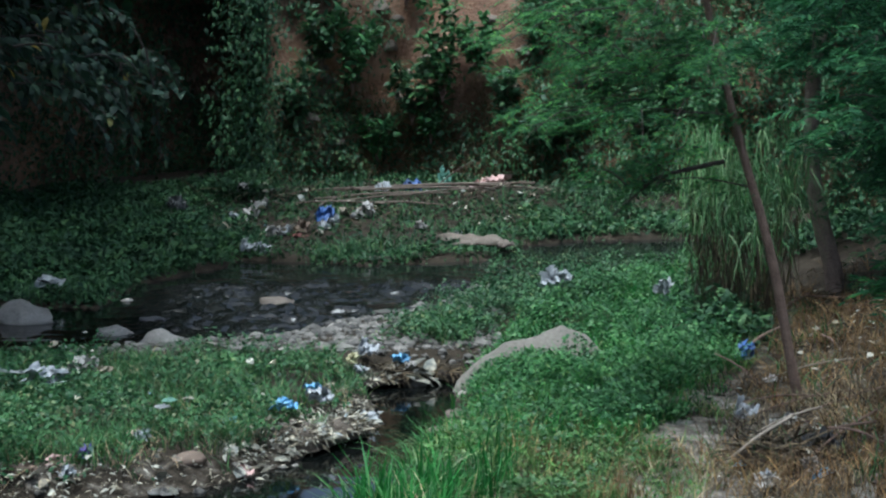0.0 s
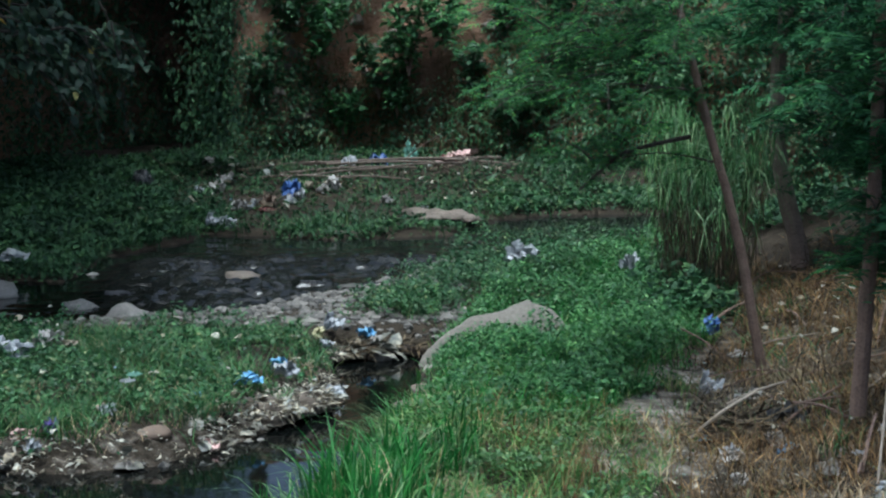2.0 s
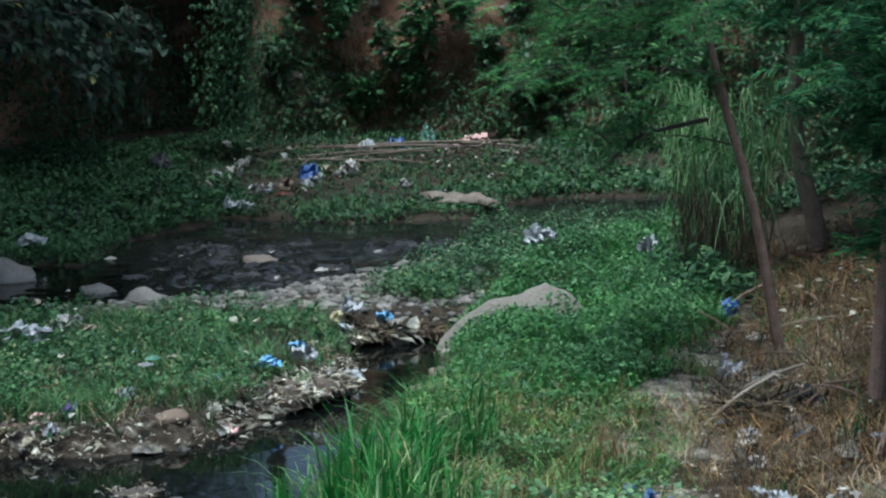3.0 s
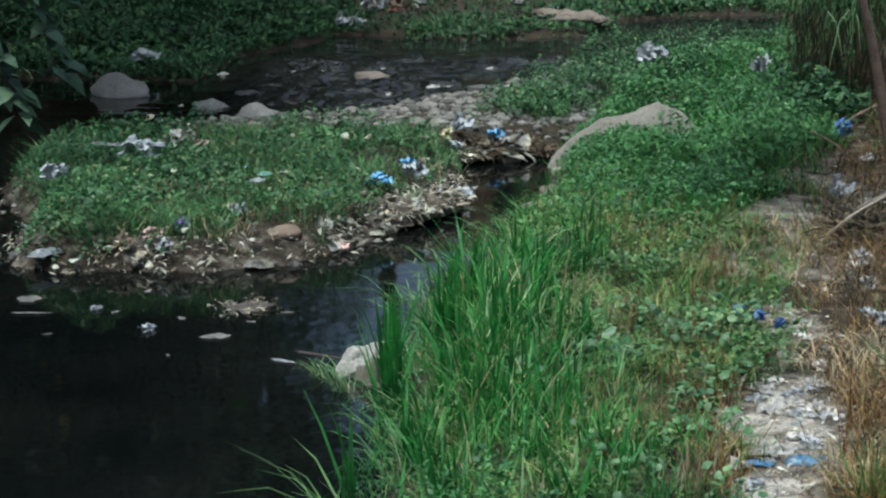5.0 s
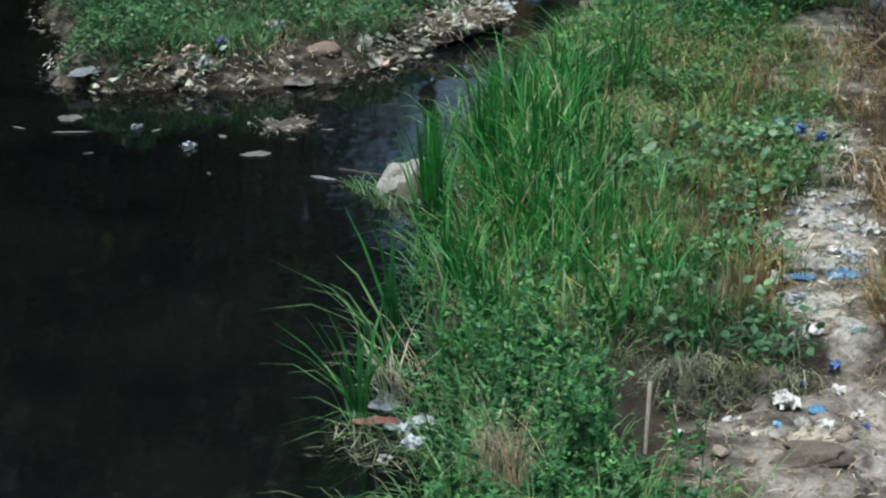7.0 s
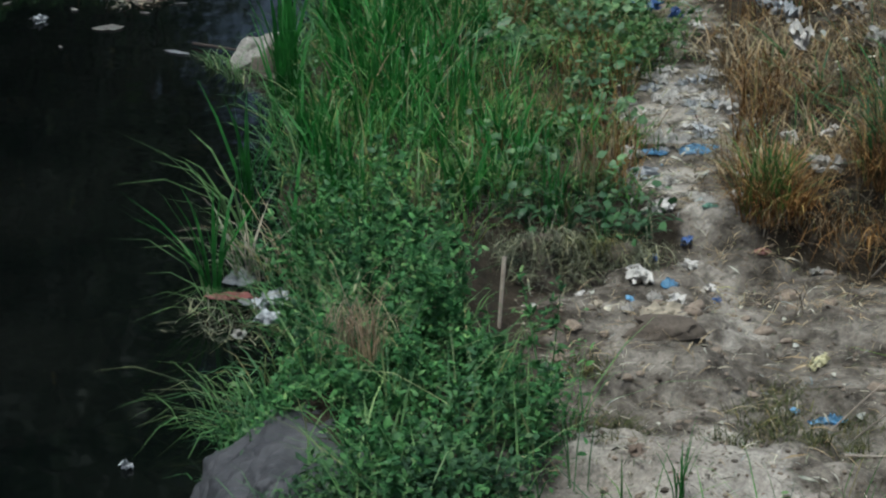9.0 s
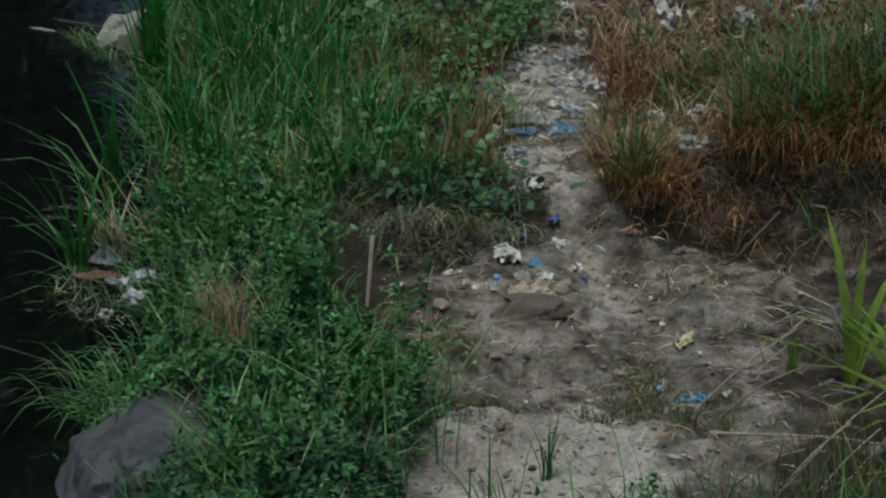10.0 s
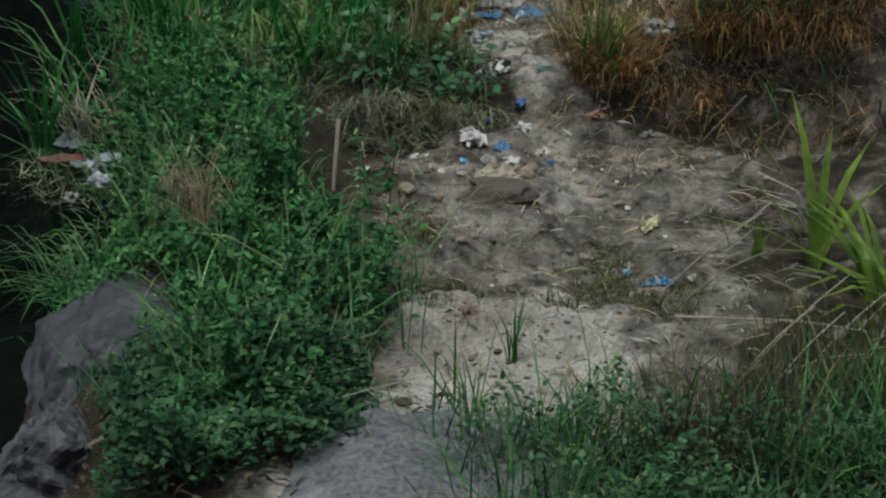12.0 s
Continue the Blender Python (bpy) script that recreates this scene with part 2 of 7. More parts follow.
PALE_BARK = plain_mat("pale_bark", (0.18, 0.13, 0.105), (0.38, 0.29, 0.24), 6.0, 0.9, 0.7, 0.02)
DARK_BARK = plain_mat("dark_bark", (0.035, 0.028, 0.022), (0.07, 0.055, 0.045), 9.0, 0.9, 0.7, 0.02)
STONE = plain_mat("river_stone", (0.17, 0.16, 0.14), (0.36, 0.34, 0.305), 5.0, 0.75, 0.35, 0.012)
DARK_STONE = plain_mat("dark_boulder", (0.018, 0.019, 0.024), (0.078, 0.078, 0.084), 2.5, 0.7, 0.5, 0.02, fine=0.3)
GRAVEL = plain_mat("gravel", (0.085, 0.082, 0.075), (0.2, 0.19, 0.172), 5.0, 0.8, 0.35, 0.01, each=True)
SLOPE_STONE = plain_mat("slope_stone", (0.09, 0.07, 0.054), (0.2, 0.168, 0.135), 6.0, 0.9, 0.5, 0.02)
CLOD = plain_mat("clods", (0.1, 0.078, 0.06), (0.21, 0.175, 0.14), 5.0, 0.95, 0.5, 0.01, each=True)
SAND = plain_mat("sand", (0.13, 0.118, 0.098), (0.195, 0.178, 0.151), 3.0, 0.95, 0.6, 0.02, fine=0.35)
CONCRETE = plain_mat("slab_stone", (0.022, 0.023, 0.028), (0.23, 0.228, 0.232), 4.5, 0.8, 0.6, 0.02, fine=0.35)
DEBRIS = leaf_mat("debris", [(0.0, (0.05, 0.038, 0.028)), (0.35, (0.16, 0.143, 0.122)), (0.7, (0.35, 0.325, 0.29)), (0.93, (0.52, 0.51, 0.49)), (1.0, (0.3, 0.36, 0.42))], rough_=0.85, thin=0.05, patch=3.0)
SHORE_MAT = leaf_mat("shore_mat", [(0.0, (0.08, 0.07, 0.058)), (0.45, (0.22, 0.2, 0.172)), (0.8, (0.37, 0.345, 0.31)), (1.0, (0.54, 0.53, 0.51))], rough_=0.9, thin=0.05, patch=3.0)
POLE = plain_mat("weathered_bamboo", (0.08, 0.06, 0.045), (0.19, 0.145, 0.112), 7.0, 0.75, 0.3, 0.005)
STICK = plain_mat("dead_stick", (0.22, 0.175, 0.13), (0.40, 0.35, 0.29), 12.0, 0.9, 0.4, 0.004)


def plastic(name, rgb, alt=None, rough_=0.45):
    alt = alt or tuple(min(0.8, 0.6 * v + 0.02) for v in rgb)
    return plain_mat(name, alt, rgb, 14.0, rough_, 0.5, 0.006, fine=0.15)


WHITE_BAG = plastic("white_plastic", (0.42, 0.44, 0.46), (0.2, 0.21, 0.22))
DIRTY_BAG = plastic("dirty_plastic", (0.34, 0.33, 0.31), (0.16, 0.15, 0.13))
BLUE_BAG = plastic("blue_plastic", (0.045, 0.115, 0.34))
SKY_BAG = plastic("pale_blue_plastic", (0.1, 0.32, 0.6), (0.2, 0.36, 0.5))
GREEN_BAG = plastic("green_plastic", (0.2, 0.42, 0.33), (0.14, 0.26, 0.2))
PURPLE_BAG = plastic("purple_plastic", (0.08, 0.04, 0.30))
RED_BAG = plastic("red_plastic", (0.36, 0.11, 0.1), (0.25, 0.13, 0.12))
PINK_BAG = plastic("pink_plastic", (0.62, 0.40, 0.36))
BLACK_BAG = plastic("black_plastic", (0.02, 0.022, 0.025), rough_=0.35)
BEIGE_BAG = plastic("beige_card", (0.38, 0.325, 0.24), rough_=0.8)
PAPER = plastic("dirty_paper", (0.6, 0.575, 0.54), (0.38, 0.36, 0.33), rough_=0.8)
ROOTS = leaf_mat("root_mat", [(0.0, (0.05, 0.056, 0.038)), (0.6, (0.125, 0.135, 0.095)), (1.0, (0.29, 0.29, 0.23))], rough_=0.85, thin=0.05, patch=3.0)
STRAW = leaf_mat("straw", [(0.0, (0.16, 0.12, 0.08)), (0.5, (0.3, 0.235, 0.165)), (0.9, (0.46, 0.38, 0.28)), (1.0, (0.2, 0.24, 0.1))], rough_=0.7, thin=0.15)
BROWN_BAG = plastic("brown_card", (0.17, 0.12, 0.085), rough_=0.85)
YELLOW_BAG = plastic("yellow_foam", (0.6, 0.56, 0.33), rough_=0.8)


def ground_mat():
    m, nt, p = nodes_of("soil")
    at = nt.nodes.new("ShaderNodeAttribute")
    at.attribute_name = "trodden"
    big, mid, fine = grain(nt, 0.9, 5.0), grain(nt, 5.0, 6.0), grain(nt, 45.0, 5.0)
    humus = ramp(nt, mid, [(0.3, (0.016, 0.013, 0.009)), (0.7, (0.05, 0.039, 0.026))])
    brown = ramp(nt, mid, [(0.34, (0.042, 0.036, 0.028)), (0.5, (0.137, 0.121, 0.102)), (0.66, (0.26, 0.236, 0.205))])
    pale = ramp(nt, big, [(0.36, (0.23, 0.208, 0.18)), (0.5, (0.37, 0.345, 0.307)), (0.62, (0.49, 0.47, 0.435))])
    pale = mixed(nt, 0.35, pale, ramp(nt, mid, [(0.36, (0.075, 0.058, 0.044)), (0.58, (0.33, 0.3, 0.26))]))
    add = nt.nodes.new("ShaderNodeMath")  # ragged borders between humus, brown soil and pale dust
    add.operation = "MULTIPLY_ADD"
    nt.links.new(mid, add.inputs[0])
    add.inputs[1].default_value = 0.9
    off = nt.nodes.new("ShaderNodeMath")
    off.operation, off.inputs[1].default_value = "SUBTRACT", 0.45
    nt.links.new(at.outputs["Fac"], off.inputs[0])
    nt.links.new(off.outputs[0], add.inputs[2])
    col = mixed(nt, ramp(nt, add.outputs[0], [(0.12, (0, 0, 0)), (0.42, (1, 1, 1))]), humus, brown)
    col = mixed(nt, ramp(nt, add.outputs[0], [(0.6, (0, 0, 0)), (0.85, (1, 1, 1))]), col, pale)
    col = mixed(nt, 0.45, col, ramp(nt, fine, [(0.35, (0.35, 0.34, 0.33)), (0.68, (1.5, 1.47, 1.42))]), "MULTIPLY")
    nt.links.new(col, p.inputs["Base Color"])
    p.inputs["Roughness"].default_value = 0.95
    p.inputs["Specular IOR Level"].default_value = 0.2
    bump(nt, p, mixed(nt, 0.5, mid, fine), 0.9, 0.035)
    return m


def cliff_mat():
    m, nt, p = nodes_of("red_earth")
    big, mid, fine = grain(nt, 0.55, 5.0), grain(nt, 3.0, 7.0, 0.7), grain(nt, 18.0, 5.0)
    col = ramp(nt, big, [(0.3, (0.1, 0.06, 0.042)), (0.5, (0.23, 0.128, 0.076)), (0.66, (0.4, 0.2, 0.095))])
    col = mixed(nt, 0.5, col, ramp(nt, mid, [(0.32, (0.055, 0.035, 0.026)), (0.52, (0.20, 0.12, 0.075)), (0.7, (0.30, 0.24, 0.18))]))
    nt.links.new(col, p.inputs["Base Color"])
    p.inputs["Roughness"].default_value = 0.95
    bump(nt, p, mixed(nt, 0.4, mid, fine), 0.9, 0.15)
    return m


def water_mat():
    m, nt, p = nodes_of("dark_water")
    col = ramp(nt, grain(nt, 0.7, 3.0), [(0.3, (0.0012, 0.0018, 0.0018)), (0.7, (0.0045, 0.0052, 0.0046))])
    at = nt.nodes.new("ShaderNodeAttribute")  # reflection of the lit bank, put into the colour as a paler tone
    at.attribute_name = "bank_sheen"
    col = mixed(nt, at.outputs["Fac"], col, ramp(nt, grain(nt, 4.0, 5.0), [(0.35, (0.005, 0.006, 0.005)), (0.65, (0.028, 0.029, 0.026))]))
    nt.links.new(col, p.inputs["Base Color"])
    p.inputs["Roughness"].default_value, p.inputs["IOR"].default_value = 0.04, 1.33
    bump(nt, p, grain(nt, 2.5, 2.0, 0.4), 0.25, 0.012)
    return m


SOIL, CLIFF, WATER = ground_mat(), cliff_mat(), water_mat()

# ---- builders ----
rng = np.random.default_rng(7)


def mesh_of(name, verts, tris, mat, smooth_=False):
    verts, tris = np.ascontiguousarray(verts, np.float32), np.ascontiguousarray(tris, np.int32)
    me = bpy.data.meshes.new(name)
    k = tris.shape[1]
    me.vertices.add(len(verts))
    me.vertices.foreach_set("co", verts.ravel())
    me.loops.add(tris.size)
    me.loops.foreach_set("vertex_index", tris.ravel())
    me.polygons.add(len(tris))
    me.polygons.foreach_set("loop_start", np.arange(0, tris.size, k, dtype=np.int32))
    me.polygons.foreach_set("loop_total", np.full(len(tris), k, np.int32))
    me.polygons.foreach_set("use_smooth", np.full(len(tris), smooth_))
    me.update(calc_edges=True)
    me.materials.append(mat)
    return me


def part_np(name, verts, tris, mat, parent, label="", smooth_=False):
    ob = new(name, mesh_of(name, verts, tris, mat, smooth_))
    ob.parent = parent
    return tagged(ob, label) if label else ob


def joined(*pieces):
    """Several (verts, tris) as one."""
    vs, ts, n = [], [], 0
    for v, t in pieces:
        vs.append(v)
        ts.append(t + n)
        n += len(v)
    return np.vstack(vs), np.vstack(ts)


def blades(pos, length, width, azim, bend, droop=0.25, rise=1.0):
    """Grass blades: tapered strips that rise from pos and bend over towards azim."""
    n = len(pos)
    length, width, bend, droop = (np.broadcast_to(np.asarray(a, float), (n,)) for a in (length, width, bend, droop))
    go = np.stack([np.cos(azim), np.sin(azim), 0 * azim], -1)
    twist = azim + rng.uniform(0.9, 2.2, n)
    side = np.stack([np.cos(twist), np.sin(twist), 0 * azim], -1)
    out = np.zeros((n, 7, 3))
    for k, (s, w) in enumerate(((0.0, 0.75), (0.38, 1.0), (0.72, 0.7), (1.0, 0.0))):
        c = pos + go * (length * bend * s ** 1.7)[:, None]
        c[:, 2] += length * rise * (s - droop * s ** 3)
        if k < 3:
            out[:, 2 * k], out[:, 2 * k + 1] = c - side * (width * w / 2)[:, None], c + side * (width * w / 2)[:, None]
        else:
            out[:, 6] = c
    one = np.array([(0, 1, 3), (0, 3, 2), (2, 3, 5), (2, 5, 4), (4, 5, 6)])
    return out.reshape(-1, 3), (one[None] + 7 * np.arange(n)[:, None, None]).reshape(-1, 3)


def leaves(pos, size, azim, pitch, aspect=0.55, fold=0.12):
    """Pointed leaves, folded a little along the midrib; pitch: radians by which the tip points up."""
    n = len(pos)
    size, pitch, aspect = (np.broadcast_to(np.asarray(a, float), (n,)) for a in (size, pitch, aspect))
    go = np.stack([np.cos(azim) * np.cos(pitch), np.sin(azim) * np.cos(pitch), np.sin(pitch)], -1)
    roll = rng.normal(0, 0.5, n)
    flat = np.stack([-np.sin(azim), np.cos(azim), 0 * azim], -1)
    up = np.cross(go, flat)
    side = flat * np.cos(roll)[:, None] + up * np.sin(roll)[:, None]
    nrm = np.cross(go, side)
    out = np.zeros((n, 6, 3))
    out[:, 0] = pos
    for k, s, w in ((1, 0.3, 0.46), (2, 0.68, 0.36)):
        c = pos + go * (size * s)[:, None] + nrm * (fold * size * w)[:, None]
        out[:, k], out[:, 5 - (k - 1)] = c - side * (size * aspect * w)[:, None], c + side * (size * aspect * w)[:, None]
    out[:, 3] = pos + go * size[:, None] - nrm * (0.08 * size)[:, None]
    one = np.array([(0, 5, 1), (1, 5, 4), (1, 4, 2), (2, 4, 3)])
    return out.reshape(-1, 3), (one[None] + 6 * np.arange(n)[:, None, None]).reshape(-1, 3)


def tube(points, radii, sides=8, lump=0.0):
    """A branch or stem along points."""
    pts = np.asarray(points, float)
    radii = np.broadcast_to(np.asarray(radii, float), (len(pts),))
    rings = []
    for i, p in enumerate(pts):
        d = pts[min(i + 1, len(pts) - 1)] - pts[max(i - 1, 0)]
        d = d / np.linalg.norm(d)
        a = np.cross(d, (0.31, 0.95, 0.1))
        a /= np.linalg.norm(a)
        b = np.cross(d, a)
        for k in range(sides):
            w = 2 * math.pi * k / sides
            r = radii[i] * (1 + lump * (rng.random() - 0.5))
            rings.append(p + r * (math.cos(w) * a + math.sin(w) * b))
    tris = []
    for i in range(len(pts) - 1):
        for k in range(sides):
            q, r = i * sides + k, i * sides + (k + 1) % sides
            tris += [(q, r, r + sides), (q, r + sides, q + sides)]
    n = len(rings)
    rings += [pts[0], pts[-1]]
    for k in range(sides):
        tris += [(n, (k + 1) % sides, k), (n + 1, n - sides + k, n - sides + (k + 1) % sides)]
    return np.array(rings), np.array(tris)


def curve_pts(points, steps):
    """A smooth line through a few points."""
    p = np.asarray(points, float)
    s = np.linspace(0, len(p) - 1, steps)
    out = []
    for u in s:
        i = min(int(u), len(p) - 2)
        w = u - i
        a, b, c, d = p[max(i - 1, 0)], p[i], p[i + 1], p[min(i + 2, len(p) - 1)]
        out.append(0.5 * (2 * b + (c - a) * w + (2 * a - 5 * b + 4 * c - d) * w ** 2 + (3 * b - a - 3 * c + d) * w ** 3))
    return np.array(out)


def sown(n, x0, x1, y0, y1, keep):
    """n tries at places of the ground, kept by the chance that keep(x, y) gives."""
    x, y = rng.uniform(x0, x1, n), rng.uniform(y0, y1, n)
    ok = rng.random(n) < keep(x, y)
    x, y = x[ok], y[ok]
    return np.stack([x, y, np.maximum(ground_height(x, y), -0.02)], -1)


def stuff(name, geo, mat, label, category):
    return tagged(new(name, mesh_of(name, *geo, mat)), label, category, kind="stuff")


def thing(name, at, label, category, group=""):
    ob = new(name)
    ob.location = at
    return tagged(ob, label, category, group)
# ---- ground, water and the far slope ----
def grid_mesh(name, xs, ys, zfun, mat):
    X, Y = np.meshgrid(xs, ys)
    x, y = X.ravel(), Y.ravel()
    nx, ny = len(xs), len(ys)
    q = (np.arange(ny - 1)[:, None] * nx + np.arange(nx - 1)[None]).ravel()
    me = mesh_of(name, np.stack([x, y, zfun(x, y)], -1), np.stack([q, q + 1, q + nx + 1, q + nx], -1), mat, True)
    return new(name, me), x, y


xs = np.r_[-300, -120, -60, -40, -25, -16, -12, -10, np.arange(-8, -1.6, 0.1), np.arange(-1.6, 3.5, 0.05), np.arange(3.5, 7.01, 0.1), 8, 9, 10, 12, 15, 20, 30, 45, 80, 160, 300]
ys = np.r_[-300, -120, -60, -30, -15, -6, 0, 4, np.arange(6.0, 13.5, 0.045), np.arange(13.5, 20, 0.07), np.arange(20, 43, 0.12), 44, 46, 50, 56, 64, 80, 120, 200, 400]
ground, gx, gy = grid_mesh("ground", xs, ys, ground_height, SOIL)
tagged(ground, "dark littered soil with a pale trodden dirt path", "ground", kind="structure")
trod = ground.data.attributes.new("trodden", "FLOAT", "POINT")
bare = ease(-0.15, 0.3, on_path(gx, gy)) * ease(27, 24, gy) * (0.5 + 0.5 * ease(5.5, 7.5, gy)) * (1 - 0.38 * ease(16.2, 17.5, gy) * (1 - 0.35 * ease(19.4, 20.2, gy)))
# pale dust: a tongue down from the path and the flat sandy ground at its foot
tongue = ease(0.26, 0.02, np.abs(gx - np.interp(gy, [10.9, 11.4, 12.0, 12.6], [1.35, 1.42, 1.5, 1.42]) + 0.35 * (rough(gx, gy, 0.5, 7) - 0.5))) * ease(11.0, 11.4, gy)
flat_ = ease(10.75, 10.2, gy + 0.5 * (rough(gx, gy, 0.6, 6) - 0.5) + 0.5 * ease(1.3, 1.9, gx)) * ease(1.75, 1.25, gx + 0.3 * (rough(gx, gy, 0.5, 8) - 0.5))
dusty = np.maximum(0.6 * tongue, flat_)
bare = bare * (1 - (0.16 + 0.12 * ease(13.7, 12.9, gy)) * ease(12.0, 12.5, gy))
bare = bare * (1 - (0.55 - 0.55 * dusty) * ease(12.7, 12.4, gy))
bare = np.maximum(bare, 0.22 * ease(1.5, 3.0, gx) * ease(5, 3.8, gx) * ease(30, 26, gy) * (0.4 + rough(gx, gy, 0.7, 9)))
bare = np.maximum(bare, 0.9 * ease(1.15, 0.95, mound_r(gx, gy)))  # spilt sand
bare = np.maximum(bare, 0.14 * ease(-0.2, 0.05, inside(ISLAND, gx, gy)) * ease(0.8, 0.3, inside(ISLAND, gx, gy)) * ease(25, 23.5, gy))  # silt of the island shore
trod.data.foreach_set("value", np.clip(bare, 0, 1).astype(np.float32))


def ripple(x, y):
    fast = ease(-4.2, -3.0, x) * ease(1.2, 0.0, x) * ease(28, 29, y) * ease(33.6, 32, y)
    lines = np.abs(rough(x * 0.6 + 0.4 * y, y * 1.5, 0.26, 41) - 0.5) * 2
    rill = ease(26.5, 28, y) * ease(3, 0.5, x)
    z = 0.022 * rill * (rough(x * 0.8 + 0.3 * y, y * 1.3, 0.35, 45) - 0.5) + 0.11 * fast * ease(0.3, 0.5, rough(x, y, 1.1, 49)) * (1 - lines) ** 4 + 0.006 * (rough(x, y, 0.5, 43) - 0.5) * (0.15 + fast)
    return z


water, wx, wy = grid_mesh("water", np.r_[-60, -30, -15, np.arange(-9, -5, 0.2), np.arange(-5, 2, 0.05), np.arange(2, 5.01, 0.2), 8, 15, 60], np.r_[-60, -20, 0, np.arange(6, 26, 0.35), np.arange(26, 34, 0.04), np.arange(34, 36, 0.1), 38, 40], ripple, WATER)
# Where the upstream water is painted paler for the mirrored bank.
bank_sheen = water.data.attributes.new("bank_sheen", "FLOAT", "POINT")
bank_sheen.data.foreach_set("value", (ease(26.8, 28.5, wy) * ease(-4.6, -3.2, wx) * (0.4 + 0.6 * rough(wx, wy, 1.2, 47))).astype(np.float32))
tagged(water, "black still stream water with a rippled riffle", "water", kind="structure")


def crest(x):
    return 5.0 + 1.4 * (bumps(x, 0 * x, 5, 61) - 0.5) + 2.0 * ease(-4.5, -7, x) + 1.5 * ease(1.5, 6, x)


def slope_y(x, z):
    hollow = 4.0 * ease(-8.0, -6.4, x) * ease(-2.75, -3.5, x) * ease(5.0, 3.8, z)
    return foot(x) + 0.34 * z + 1.1 * (rough(x, z, 2.2, 51) - 0.5) + 0.5 * (rough(x, z, 0.6, 53) - 0.5) + hollow


us = np.linspace(0, 1, 46)
sx = np.r_[-45, -35, -25, -18, -14, np.arange(-11, 9.01, 0.16), 11, 14, 18, 25, 35, 45]
X, U = np.meshgrid(sx, us)
Z = 0.2 + U * (crest(X) - 0.2)
V = np.stack([X, slope_y(X, Z), Z], -1)
for back, up in ((4, 0.8), (14, 2.0), (50, 3.0)):
    V = np.concatenate([V, np.stack([sx, V[45, :, 1] + back, V[45, :, 2] + up], -1)[None]])
nx, ny = len(sx), len(V)
q = (np.arange(ny - 1)[:, None] * nx + np.arange(nx - 1)[None]).ravel()
hill = new("hillside", mesh_of("hillside", V.reshape(-1, 3), np.stack([q, q + 1, q + nx + 1, q + nx], -1), CLIFF, True))
tagged(hill, "steep red-brown earth bank with stones and roots", "hillside", kind="structure")


# ---- plants of the ground ----
def meadow_in(x, y):
    return ease(0.0, 0.25, inside(MEADOW, x, y))


def off_path(x, y):
    return np.maximum(ease(0.16, -0.16, on_path(x, y) + 0.3 * (rough(x, y, 0.2, 98) - 0.5)), 0.3 * ease(15.6, 16.6, y) * ease(19.6, 18.6, y))


def many(pos, k, spread):
    """k copies of each place, scattered round it."""
    p = np.repeat(pos, k, 0)
    r, a = spread * np.sqrt(rng.random(len(p))), rng.uniform(0, 2 * math.pi, len(p))
    p[:, 0] += r * np.cos(a)
    p[:, 1] += r * np.sin(a)
    p[:, 2] = np.maximum(ground_height(p[:, 0], p[:, 1]), -0.03)
    return p


def turf(n, x0, x1, y0, y1, keep, long, wide, lean=0.5, tufts=5, spread=0.06):
    p = many(sown(n, x0, x1, y0, y1, keep), tufts, spread)
    m = len(p)
    ln = long * rng.uniform(0.45, 1.2, m) * (0.55 + 0.9 * rough(p[:, 0], p[:, 1], 0.7, 71))
    return blades(p, ln, wide * rng.uniform(0.6, 1.3, m), rng.uniform(0, 6.283, m), np.abs(rng.normal(lean, 0.3, m)), rng.uniform(0.05, 0.45, m))


def herbs(n, x0, x1, y0, y1, keep, high, size, lump=0.8, seed=81, aspect=0.55):
    """Leafy ground cover: leaves in billows over the soil."""
    p = sown(n, x0, x1, y0, y1, keep)
    m = len(p)
    top = high * (0.35 + 0.65 * ease(0, 0.9, np.maximum(inside(MEADOW, p[:, 0], p[:, 1]), inside(ISLAND, p[:, 0], p[:, 1])) + 3 * (p[:, 1] > 30) * (inside(FARSIDE, p[:, 0], p[:, 1]) > 0))) * (0.15 + 1.25 * rough(p[:, 0], p[:, 1], lump, seed) ** 1.5) * (0.5 + bumps(p[:, 0], p[:, 1], 0.22, seed + 3))
    p[:, 2] += top * rng.random(m) ** 0.45
    return leaves(p, size * rng.uniform(0.55, 1.3, m), rng.uniform(0, 6.283, m), rng.normal(0.25, 0.45, m), aspect)


# reeds along the near water's edge
reed_keep = lambda x, y: ease(0.0, 0.4, inside(MEADOW, x, y)) * ease(1.5, 0.6, inside(MEADOW, x, y)) * ease(13.5, 14.2, y) * ease(19.6, 18.2, y) * (0.03 + 0.97 * ease(0.49, 0.6, rough(x, y, 0.4, 91)))
stuff("reeds", turf(2000, -1.4, 1, 12.5, 20.5, reed_keep, 0.58, 0.016, 0.34, 4, 0.1), REED_GREEN, "tall bright green reeds along the water", "reeds")
stuff("reed_leaves", turf(320, -1.4, 1, 13, 20.5, reed_keep, 0.62, 0.011, 0.8, 4, 0.14), PALE_REED, "pale arching blades among the reeds", "reeds")
stuff("reed_straw", turf(240, -1.3, 1, 12.8, 19.5, reed_keep, 0.5, 0.008, 0.6, 4, 0.12), STRAW, "yellowed dead blades among the reeds", "reeds")
tall = lambda x, y: ease(0.0, 0.3, inside(MEADOW, x, y)) * ease(12.3, 12.7, y) * ease(15.6, 14.6, y) * ease(0.95, 0.5, x) * (0.15 + 0.85 * ease(0.42, 0.58, rough(x, y, 0.45, 92)))
